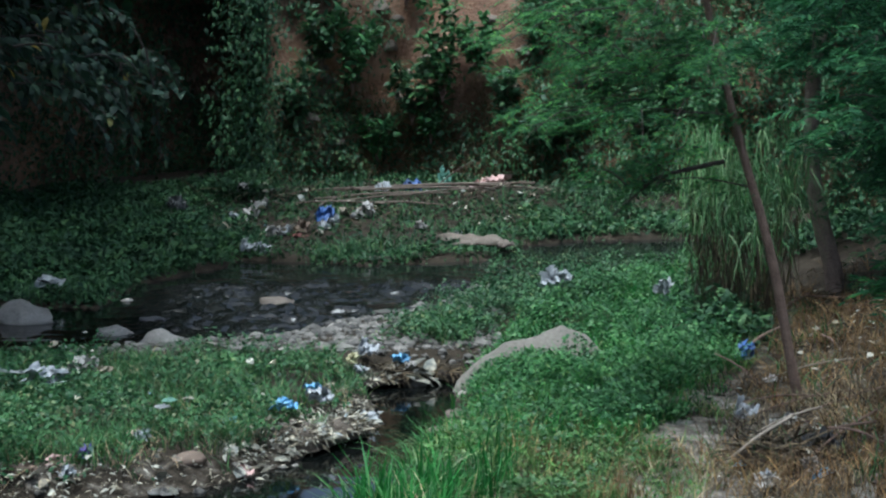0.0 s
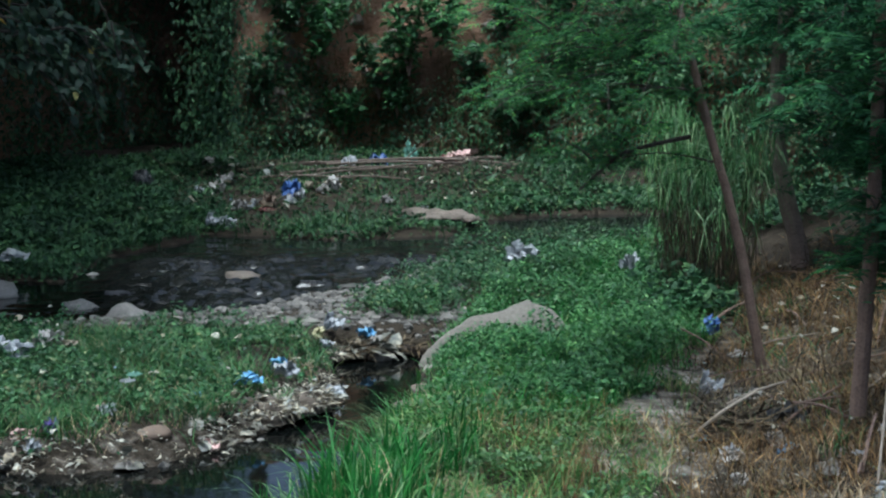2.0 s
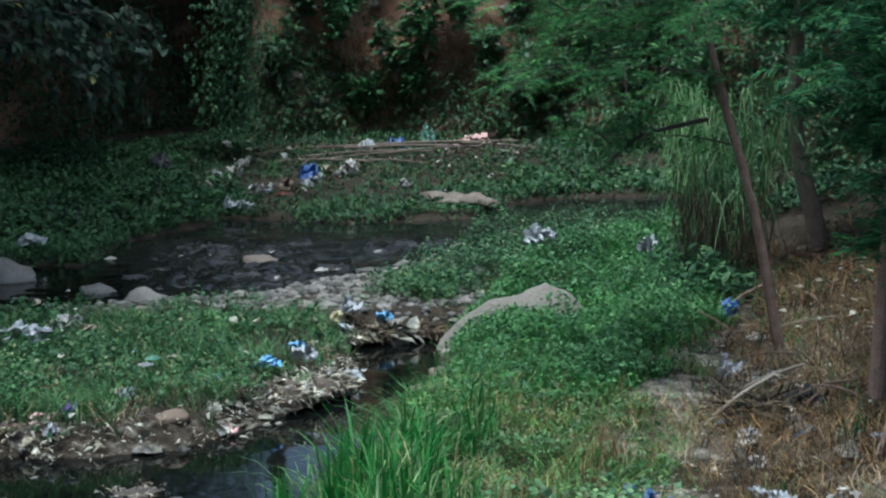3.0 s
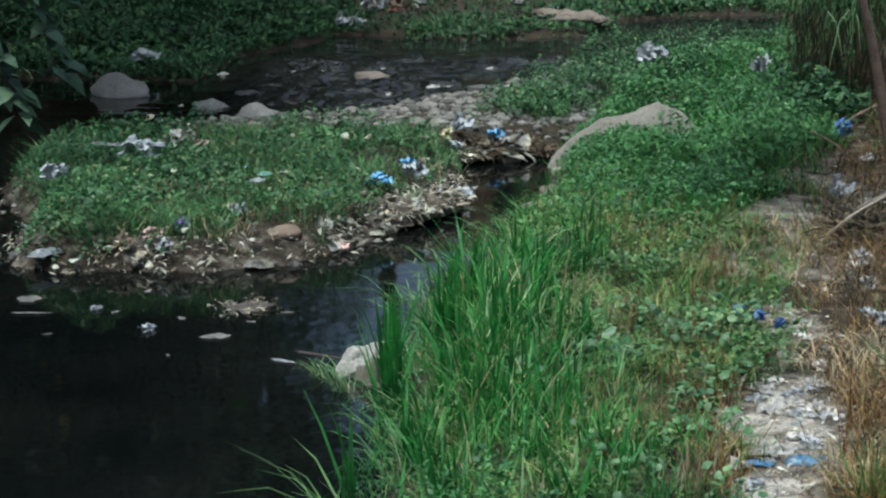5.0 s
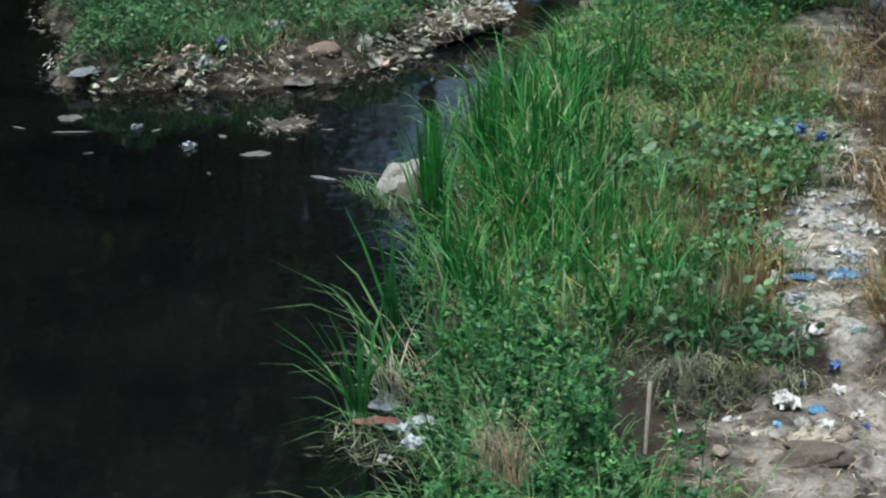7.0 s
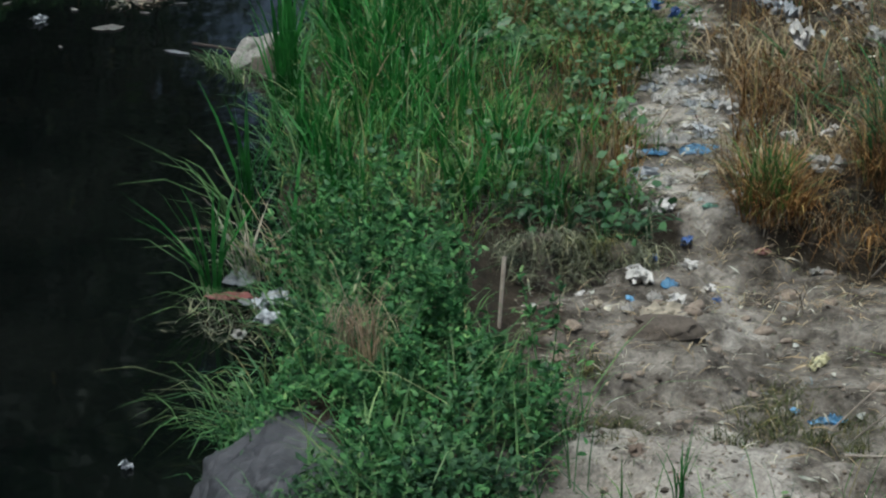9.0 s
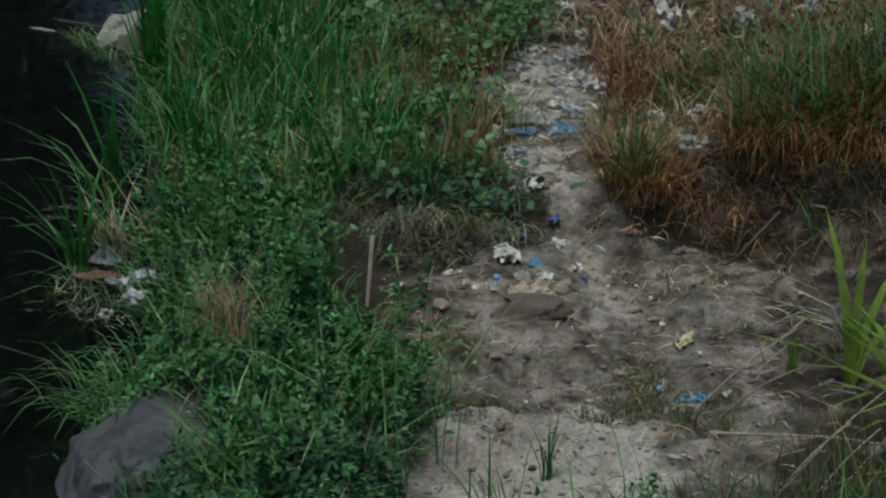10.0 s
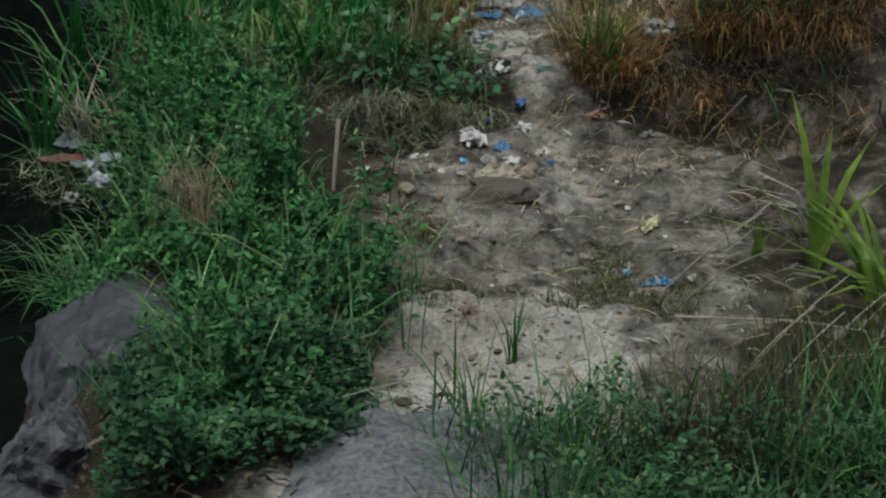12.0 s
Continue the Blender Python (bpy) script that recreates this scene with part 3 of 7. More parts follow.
stuff("tall_grass", turf(620, -1.1, 1.1, 12.3, 15.8, tall, 0.4, 0.011, 0.5, 4, 0.09), REED_GREEN, "tall green grass between reeds and weeds", "grass")
stuff("tall_pale_grass", turf(90, -1.1, 1.1, 12.3, 16.5, tall, 0.46, 0.008, 0.7, 3, 0.12), PALE_REED, "pale arching grass among the reeds", "grass")
edge_keep = lambda x, y: ease(-0.12, 0.0, inside(MEADOW, x, y)) * ease(0.34, 0.1, inside(MEADOW, x, y)) * (0.25 + 0.75 * ease(0.38, 0.58, rough(x, y, 0.4, 231)))
p = many(sown(2900, -1.4, 0.4, 9.9, 22.5, edge_keep), 5, 0.08)
m = len(p)
stuff("edge_grass", blades(p, rng.uniform(0.15, 0.5, m) * (0.5 + bumps(p[:, 0], p[:, 1], 0.5, 233)), rng.uniform(0.006, 0.014, m), rng.normal(3.0, 0.9, m), rng.uniform(0.4, 1.2, m), rng.uniform(0.3, 1.1, m)), GREEN_GRASS, "grass hanging over the edge of the bank", "grass")
stuff("edge_herbs", herbs(11000, -1.4, 0.4, 9.9, 22.5, edge_keep, 0.3, 0.05, 0.5, 235), HERB_GREEN, "leafy weeds along the edge of the bank", "weeds")
# low grass of the meadow
def right_of(x, y):
    return x - np.interp(y, PATH_Y, PATH_R) + 0.5 * (rough(x, y, 0.6, 93) - 0.5)


def clear_of_sand(x, y):
    """The strip between the side channel and the sand mound, where little grows."""
    edge = np.interp(y, [20, 21, 22.2, 23.9, 24.6], [-0.7, -0.3, -0.1, -0.05, 0.1])
    return ease(0.3, 0.12, sand_height(x, y)) * (1 - 0.85 * ease(0.15, -0.1, x - edge + 0.3 * (rough(x, y, 0.5, 99) - 0.5)) * ease(19.6, 20.4, y))


mead = lambda x, y: clear_of_sand(x, y) * ease(-0.05, -0.3, right_of(x, y)) * meadow_in(x, y) * off_path(x, y) * ease(12.1, 12.6, y - 0.4 * ease(0.05, 0.3, x)) * ease(0.1, 0.7, inside(MEADOW, x, y) + 1.5 * (y < 18.5)) * ease(3.4, 2.2, x - 0.12 * (y - 14)) * (0.3 + 0.7 * rough(x, y, 0.6, 95))
stuff("meadow_grass", turf(11000, -1.3, 3.6, 12.2, 26, mead, 0.2, 0.008, 1.0, 5, 0.1), MEADOW_GREEN, "short green and straw-tipped meadow grass", "grass")
herb_keep = lambda x, y: ease(0.0, -0.25, right_of(x, y)) * meadow_in(x, y) * off_path(x, y) * ease(12.2, 12.6, y - 0.45 * ease(0.05, 0.3, x)) * ease(2.6, 1.9, x - 0.1 * (y - 14)) * ease(0.4, 0.58, rough(x, y, 0.7, 97))
stuff("meadow_herbs", herbs(60000, -1.3, 3, 12.3, 20, herb_keep, 0.3, 0.048, aspect=0.5), CLOVER, "round-leaved green weeds among the grass", "weeds")
dock = lambda x, y: ease(17.4, 16.4, y) * ease(0.0, -0.25, right_of(x, y)) * meadow_in(x, y) * off_path(x, y) * ease(12.3, 12.6, y) * ease(-0.6, -0.2, x) * ease(2.4, 1.8, x - 0.1 * (y - 14)) * ease(0.5, 0.6, rough(x, y, 0.5, 221))
stuff("broad_weeds", herbs(7500, -0.6, 2.2, 12.5, 18.5, dock, 0.34, 0.062, 0.5, 223, 0.85), DOCK, "pale round-leaved weeds in patches of the meadow", "weeds")
yellow = lambda x, y: clear_of_sand(x, y) * meadow_in(x, y) * off_path(x, y) * ease(12.8, 13.4, y) * ease(-0.1, 0.5, x) * ease(3.2, 2.4, x - 0.12 * (y - 14)) * ease(0.46, 0.6, rough(x, y, 0.9, 225))
stuff("yellow_grass", turf(4200, -0.3, 3.6, 12.8, 22, yellow, 0.17, 0.008, 1.2, 5, 0.12), STRAW, "yellowing matted grass in the meadow", "dry grass")
# the leafy bank before the sand mound and the ridge behind it
bank = lambda x, y: clear_of_sand(x, y) * ease(0.0, 0.3, inside(MEADOW, x, y)) * off_path(x, y) * ease(19.5, 20.8, y) * ease(2.55, 2.05, x - 0.2 * (y - 22) + 0.5 * (rough(x, y, 0.7, 251) - 0.5)) * (0.35 + 0.65 * ease(0.3, 0.5, rough(x, y, 0.7, 101)))
stuff("bank_weeds", herbs(110000, -0.5, 3.9, 19.5, 31.5, bank, 0.39, 0.05, 0.55, 103), WEED_GREEN, "lush knee-high weeds on the bank", "weeds")
stuff("bank_grass", turf(5000, -0.5, 3.9, 19.5, 31.5, bank, 0.26, 0.012, 0.5, 5, 0.08), REED_GREEN, "green grass among the bank weeds", "grass")
lush = lambda x, y: clear_of_sand(x, y) * off_path(x, y) * ease(22.6, 23.4, y) * ease(25.0, 24.6, y) * ease(0.55, 1.0, x) * ease(2.5, 2.0, x) * (0.3 + 0.7 * ease(0.35, 0.5, rough(x, y, 0.4, 253)))
stuff("tall_weeds", herbs(17000, 0.3, 2.6, 22.6, 25.6, lush, 0.44, 0.06, 0.5, 255, 0.45), BUSH_GREEN, "tall bright green weeds before the sand heap", "weeds")
ridge = lambda x, y: ease(0.3, 0.2, sand_height(x, y)) * ease(-0.75, 0.05, x - 0.35 - 0.22 * (y - 29)) * ease(0.3, 0.8, inside(ISLAND, x, y) + 0.3 * (rough(x, y, 0.6, 104) - 0.5)) * ease(25.6, 26.6, y) * ease(31.4, 30.4, y) * ease(0.25, 0.55, np.hypot((x - 2.3) * 0.7, y - 27.6)) * (0.3 + 0.7 * ease(0.3, 0.55, rough(x, y, 0.9, 105)))
stuff("ridge_weeds", herbs(105000, -1.5, 4.2, 25.5, 34.2, ridge, 0.4, 0.054, 0.75, 107), HERB_GREEN, "billowing green weeds on the gravel ridge", "weeds")
# the island
isle = lambda x, y: ease(0.08, 0.5, inside(ISLAND, x, y) - (1.25 + 0.5 * ease(-1.2, -2.2, x)) * ease(25.2, 26.4, y) * ease(0.2, -0.6, x) + 0.5 * (rough(x, y, 0.7, 108) - 0.5)) * ease(28.5, 27, y + 1.7 * ease(-0.6, -1.2, x)) * (0.25 + 0.75 * ease(0.3, 0.55, rough(x, y, 0.8, 109)))
stuff("island_weeds", herbs(82000, -5.7, 0.3, 20, 28, lambda x, y: isle(x, y) * (0.12 + 0.88 * ease(0.4, 0.56, rough(x, y, 1.1, 227) + 0.25 * ease(-2.8, -4.2, x))), 0.42, 0.056, 0.6, 111), ISLE_GREEN, "creeping green weeds on the island", "weeds")
stuff("island_grass", turf(5200, -5.7, 0.3, 20, 28, lambda x, y: isle(x, y) * (0.15 + ease(0.42, 0.58, rough(x, y, 0.6, 110))), 0.28, 0.011, 0.9, 6, 0.11), GREEN_GRASS, "patchy yellow-green grass on the island", "grass")
stuff("island_straw", turf(2600, -5.0, 0.2, 20, 27, lambda x, y: isle(x, y) * ease(0.5, 0.62, rough(x, y, 0.9, 229)), 0.16, 0.009, 1.2, 5, 0.12), STRAW, "yellowed matted grass on the island", "dry grass")
# the far bank
farb = lambda x, y: ease(-0.12, 0.02, inside(FARSIDE, x, y)) * ease(foot(x) + 1.5, foot(x) - 0.5, y) * np.clip(0.2 + 0.8 * ease(0.3, 0.55, rough(x, y, 1.1, 113)) + ease(-2.5, -3.3, x), 0, 1) * (1 - 0.6 * ease(37.0, 37.9, y + 0.8 * ease(-1, -2, x)) * ease(-3.8, -3, x) * ease(2.2, 1.6, x))
stuff("far_weeds", herbs(130000, -8, 7, 30.5, 42, farb, 0.24, 0.08, 1.0, 115), SHADE_GREEN, "dark green weeds on the far bank", "weeds")
stuff("far_bushes", herbs(60000, -8, -2.6, 30.6, 39, lambda x, y: ease(0.0, 0.4, inside(FARSIDE, x, y)) * ease(-2.6, -3.6, x) * ease(38.5, 36, y + 0.8 * x + 3) * ease(0.3, 0.5, rough(x, y, 0.9, 114)), 0.75, 0.1, 0.9, 116), SHADE_GREEN, "dark leafy bushes on the shaded far bank", "bushes")
stuff("hollow_weeds", herbs(16000, -7, -2.6, 37.5, 43, lambda x, y: ease(-2.6, -3.2, x) * ease(foot(x) - 2.2, foot(x) - 1.4, y) * ease(foot(x) + 2.0, foot(x) + 1.2, y), 0.6, 0.1, 0.8, 118), SHADE_GREEN, "dark weeds at the mouth of a hollow", "weeds")
stuff("far_grass", turf(6000, -8, 7, 30.5, 42, farb, 0.22, 0.016, 0.6, 5, 0.1), HERB_GREEN, "shaded grass on the far bank", "grass")
# dry grass of the near bank's upper side
dry = lambda x, y: meadow_in(x, y) * off_path(x, y) * ease(-0.1, 0.3, right_of(x, y)) * ease(11.3, 12.6, y) * ease(30, 27, y) * (0.2 + 0.8 * ease(0.35, 0.6, rough(x, y, 0.6, 117)))
stuff("dry_grass", turf(7000, 1.2, 6, 11.5, 28, dry, 0.2, 0.008, 1.3, 6, 0.1), DRY_GRASS, "trampled brown dry grass", "dry grass")
stuff("verge_grass", turf(700, 1.0, 4, 12, 27, lambda x, y: dry(x, y) * ease(0.5, 0.62, rough(x, y, 0.8, 119)), 0.3, 0.012, 0.6, 5, 0.07), GREEN_GRASS, "green tufts among dry grass", "grass")
# straw mixed into the meadow beside the path
straw = lambda x, y: meadow_in(x, y) * off_path(x, y) * ease(12.5, 12.9, y) * ease(0.2, 0.9, x) * ease(2.4, 1.7, x - 0.1 * (y - 14)) * ease(0.45, 0.65, rough(x, y, 0.5, 121))
stuff("straw", turf(1500, 0, 2.6, 12.4, 22, straw, 0.26, 0.007, 0.5, 5, 0.06), DRY_GRASS, "straw-coloured dead stems in the meadow", "dry grass")

# dead roots and straw that hang over the little soil bank by the path
n = 420
x = np.concatenate([rng.uniform(0.1, 1.15, 290), rng.uniform(1.75, 3.0, 130)])
y = 12.55 + rng.normal(0, 0.16, n)
p = np.stack([x, y, ground_height(x, y + 0.1) + 0.02], -1)
stuff("hanging_roots", blades(p, rng.uniform(0.05, 0.22, n), rng.uniform(0.003, 0.007, n), rng.uniform(0, 6.283, n), rng.uniform(0.5, 1.2, n), rng.uniform(0.8, 1.8, n)), ROOTS, "dead roots and straw over a soil bank", "roots")

# ---- growth on the far slope ----
def on_slope(n, x0, x1, z0, z1, keep):
    x, z = rng.uniform(x0, x1, n), rng.uniform(z0, z1, n)
    ok = rng.random(n) < keep(x, z)
    x, z = x[ok], z[ok]
    return np.stack([x, slope_y(x, z), z], -1)


def cover(x, z):
    """Thick at the foot and to the sides, thin where the red earth shows."""
    bare_ = ease(-3.2, -2.5, x) * ease(1.8, 1.0, x) * ease(1.6, 2.4, z)
    return np.clip(0.16 + 0.75 * ease(0.9, 1.6, x) + 0.5 * ease(1.9, 1.2, z) + 0.9 * ease(0.38, 0.6, rough(x, z, 1.0, 131)) - 0.85 * bare_ * ease(0.76, 0.6, rough(x, z, 0.8, 133)), 0.02, 1)


slope_stones = []
p = on_slope(120000, -11, 9, 0.3, 6.5, cover)
m = len(p)
p[:, 1] -= 0.7 * rough(p[:, 0], p[:, 2], 0.8, 135) ** 1.5 * rng.random(m) ** 0.5 + 0.02
stuff("slope_vines", leaves(p, 0.09 * rng.uniform(0.6, 1.5, m), rng.normal(-1.57, 0.9, m), rng.normal(-0.5, 0.5, m), 0.45), HERB_GREEN, "dark vines and scrub over the earth bank", "vines")
for x, z, w in ((-1.05, 3.3, 0.4), (-0.75, 3.1, 0.3), (0.15, 3.2, 0.34), (-1.4, 2.7, 0.3), (-0.9, 2.6, 0.35), (0.5, 2.7, 0.4), (-2.2, 2.9, 0.3), (-0.3, 3.6, 0.25), (-1.7, 3.2, 0.3), (1.4, 2.6, 0.4), (0.8, 3.1, 0.3), (-0.6, 2.2, 0.3), (-1.9, 2.1, 0.35), (1.1, 2.0, 0.4), (-2.23, 2.46, 0.32), (-2.05, 1.9, 0.4), (-2.16, 1.5, 0.3), (-1.85, 1.1, 0.36), (-2.35, 2.1, 0.26), (-0.7, 1.8, 0.3), (-1.2, 2.9, 0.34), (-2.0, 2.3, 0.24), (-0.2, 2.45, 0.3), (-1.6, 1.5, 0.26)):
    slope_stones.append((x, z, w))
p = on_slope(5200, -4.5, 4, 0.35, 2.4, lambda x, z: (0.25 + 0.75 * ease(0.4, 0.6, rough(x, z, 0.7, 261))) * ease(2.5, 1.2, z))
m = len(p)
p[:, 1] -= 0.05
stuff("slope_grass", blades(p, rng.uniform(0.2, 0.55, m), rng.uniform(0.008, 0.016, m), rng.normal(-1.57, 0.8, m), rng.uniform(0.5, 1.1, m), rng.uniform(0.4, 1.2, m)), OLIVE, "olive and withered grass on the foot of the earth bank", "grass")
# Bushes above the view, added to break the mirrored sky, with one gap left.
p = on_slope(16000, -11, 9, 0, 1, lambda x, z: ease(0.4, 0.56, rough(x, 0 * x, 1.1, 141)) * (1 - ease(-3.6, -3.2, x) * ease(-1.2, -1.6, x)))
m = len(p)
over_ = rng.random(m) ** 1.3 * 2.6 * (0.3 + rough(p[:, 0], 0 * p[:, 0], 0.9, 143))
p[:, 2] = crest(p[:, 0]) + over_ - 0.2
p[:, 1] = slope_y(p[:, 0], crest(p[:, 0])) + rng.uniform(0.2, 2.2, m)
stuff("unseen_crest_bushes", leaves(p, 0.2 * rng.uniform(0.6, 1.4, m), rng.uniform(0, 6.283, m), rng.normal(-0.3, 0.5, m), 0.55), SHADE_GREEN, "unseen ragged bushes added to break up the sky reflection", "bushes")
# ---- trees ----
def feathers(at, azim, length, pairs=14):
    """Fern-like compound leaves: a drooping midrib with pairs of narrow leaflets."""
    n = len(at)
    k = np.tile(np.repeat(np.arange(1, pairs + 1) / pairs, 2), n)
    side = np.tile([1.0, -1.0], n * pairs)
    base, az, ln = np.repeat(at, 2 * pairs, 0), np.repeat(azim, 2 * pairs), np.repeat(length, 2 * pairs)
    pos = base + np.stack([np.cos(az) * ln * k, np.sin(az) * ln * k, -0.4 * ln * k ** 2], -1)
    return leaves(pos, ln * (0.42 - 0.18 * k) * rng.uniform(0.8, 1.2, len(k)), az + side * rng.normal(1.1, 0.15, len(k)), rng.normal(-0.15, 0.2, len(k)), 0.17, 0.05)


def broadleaf_tree(at, high, wide, label, n=9000, size=0.36, lean=(0, 0)):
    """A tall unseen tree with a ragged crown, for reflections and shade."""
    tree = thing("tree", at, label, "tree", "trees round the stream")
    top = np.array([lean[0], lean[1], high * 0.8])
    stem = curve_pts([(0, 0, -0.3), (0.1, 0.05, high * 0.25), tuple(top * (0.5, 0.5, 0.62)), tuple(top)], 10)
    part_np("trunk", *tube(stem, np.linspace(0.22, 0.06, 10), 8, 0.15), DARK_BARK, tree)
    geo, centres = [], []
    for k in range(13):
        a, s = k * 2.4 + rng.random(), rng.uniform(0.35, 0.95)
        root = stem[int(s * 9)]
        end = root + np.array([math.cos(a) * wide * rng.uniform(0.4, 0.9), math.sin(a) * wide * rng.uniform(0.4, 0.9), high * rng.uniform(0.02, 0.22)])
        geo.append(tube(curve_pts([root, (root + end) / 2 + (0, 0, 0.25), end], 6), np.linspace(0.07, 0.02, 6), 5))
        centres += [end, (root + end) / 2 + (0, 0, 0.3), end + (0, 0, 0.6)]
    for piece in geo:
        part_np("branch", *piece, DARK_BARK, tree)
    c = np.array(centres)[rng.integers(0, len(centres), n)]
    p = c + rng.normal(0, 1, (n, 3)) * (wide * 0.2, wide * 0.2, high * 0.075)
    part_np("crown", *leaves(p, size * rng.uniform(0.6, 1.3, n), rng.uniform(0, 6.283, n), rng.normal(-0.3, 0.5, n), 0.55), SHADE_GREEN, tree, "dense dark green foliage")
    return tree


# None of these is in view; they darken the pool and leave a sky gap.
for at, high, wide, lean in (((-9.5, 39, 3.5), 13, 4.2, (0.5, -0.5)), ((-7.2, 43.5, 6), 11, 3.0, (0, 0)), ((-14, 33, 1.5), 15, 5, (1, 0)), ((-12.5, 24, 2.4), 13, 4.2, (1.5, 0)),
                             ((3.8, 50, 6), 10, 3.4, (0, 0)), ((8.6, 46, 6), 11, 4, (0, 0)), ((9.5, 33, 1.6), 11, 4, (-0.5, 0)), ((9, 24, 1.6), 10, 3.6, (-0.5, 0)),
                             ((-12, 14, 2.4), 12, 4, (1.0, 0)), ((-9.0, 58, 6), 17, 3.6, (0, 0)), ((3.0, 58, 6), 18, 3.6, (0, 0)), ((-9.2, 51, 6), 15, 4.0, (0, 0)), ((3.6, 54, 6), 15, 4.0, (0, 0)), ((-3.4, 55, 6), 26, 4.6, (0, 0)), ((-0.6, 58, 6), 27, 4.6, (0, 0)), ((-6.4, 57, 6), 26, 4.6, (0, 0))):
    broadleaf_tree(at, high, wide, "tall leafy tree out of view, added for dark reflections", lean=lean)
# Crown above the view, added to keep light out of the hollow.
broadleaf_tree((-8.0, 37.8, 1.2), 7.5, 2.6, "unseen leafy tree added to shade the hollow", 11000, 0.34, (2.0, -1.0))


# the slender feathery trees of the near bank
def feathery_tree(at, line, r0, r1, targets, label, leaf=0.2, sprays=20, mat=FEATHER_GREEN, bark=BARK):
    tree = thing("tree", at, label, "tree", "trees of the near bank")
    base = np.array(at)
    stem = curve_pts([np.array(p) - base for p in line], 22)
    part_np("trunk", *tube(stem, np.linspace(r0, r1, 22), 10, 0.14), bark, tree)
    geo, tips, ways = [], [], []
    for x, y, z in targets:
        end = np.array([x, y, z]) - base
        k = int(np.clip(np.searchsorted(stem[:, 2], end[2] + rng.uniform(-0.2, 0.5)), 9, 21))
        root = stem[k]
        start = root + (end - root) * rng.uniform(0.45, 0.7) + rng.normal(0, 0.15, 3) if rng.random() < 0.75 else root
        mid = (start + end) / 2 + (0, 0, 0.08 + 0.08 * rng.random())
        limb = curve_pts([start, mid, end], 9)
        geo.append(tube(limb, np.linspace(0.01, 0.003, 9), 5))
        way = math.atan2(end[1] - root[1], end[0] - root[0])
        for s in rng.uniform(0.0, 1.0, sprays):
            tips.append(limb[int(s * 8.9)] + rng.normal(0, 0.12, 3) * (1, 1, 0.4))
            ways.append(way + rng.normal(0, 1.0))
    for piece in geo:
        part_np("branch", *piece, DARK_BARK, tree)
    part_np("crown", *feathers(np.array(tips), np.array(ways), leaf * rng.uniform(0.6, 1.25, len(tips))), mat, tree, "feathery blue-green foliage")
    return tree


def cloud(n, x0, x1, y0, y1, z0, z1):
    return np.stack([rng.uniform(x0, x1, n), rng.uniform(y0, y1, n), rng.uniform(z0, z1, n)], -1)


T1 = [(3.14, 21.9, 0.46), (3.06, 21.9, 0.84), (2.93, 21.9, 1.55), (2.78, 21.9, 2.15), (2.62, 21.9, 2.70), (2.47, 21.9, 3.29), (2.29, 21.9, 4.03), (2.1, 21.8, 5.2), (2.0, 21.6, 6.6)]
T2 = [(4.33, 27.5, 0.52), (4.30, 27.5, 0.90), (4.16, 27.5, 1.40), (4.06, 27.5, 1.97), (4.04, 27.5, 2.59), (4.07, 27.5, 3.15), (4.2, 27.5, 3.85), (4.3, 27.3, 5.4), (4.4, 27.0, 7.0)]
T3 = [(3.27, 18.0, 0.94), (3.30, 18.0, 1.46), (3.33, 18.0, 1.96), (3.35, 18.0, 2.37), (3.37, 18.0, 3.11), (3.38, 18.0, 3.84), (3.4, 18.0, 5.2), (3.5, 18.0, 6.5)]
left_arm = np.vstack([cloud(30, 0.4, 2.4, 20, 23, 3.4, 4.5), cloud(17, 0.6, 2.2, 20.5, 22.5, 2.8, 3.4), cloud(5, 1.0, 1.8, 20.5, 22.5, 2.35, 2.7), cloud(8, 0.6, 3.0, 20, 24, 4.6, 6.6)])
feathery_tree((3.09, 21.9, 0.42), T1, 0.05, 0.026, left_arm, "slender leaning tree with feathery leaves on dry ground")
# In these two trees the clusters above 4.8 m are unseen, added for shade.
feathery_tree((4.27, 27.5, 0.6), T2, 0.11, 0.055, np.vstack([cloud(26, 2.9, 5.2, 25, 28, 3.0, 4.6), cloud(18, 4.5, 6.0, 25, 28, 1.5, 3.2), cloud(44, 2.6, 6.2, 22, 29, 5, 7.5)]), "pale-barked feathery tree on the dry bank", 0.32, 18, SHADED_FEATHER, PALE_BARK)
feathery_tree((3.25, 18.0, 0.72), T3, 0.062, 0.04, np.vstack([cloud(30, 2.6, 4.0, 17, 19.5, 2.9, 4.2), cloud(28, 3.15, 4.3, 17, 19, 1.9, 3.0), cloud(48, 2.4, 5.2, 15.0, 21, 4.8, 6.8)]), "dark-trunked feathery tree over dry grass", 0.3, 18, SHADED_FEATHER)

bough = thing("dead_branch", (2.02, 22, 2.51), "bare dark dead branch hanging from a tree", "branch")
part_np("branch", *joined(tube(curve_pts([(-0.52, 0, -0.37), (-0.2, 0, -0.08), (0.0, 0, 0.0), (0.45, 0, 0.1)], 9), np.linspace(0.012, 0.022, 9), 6, 0.2),
                          tube(curve_pts([(-0.25, 0, -0.1), (-0.3, 0.05, 0.02), (-0.42, 0.05, 0.05)], 5), np.linspace(0.008, 0.003, 5), 5)), DARK_BARK, bough)


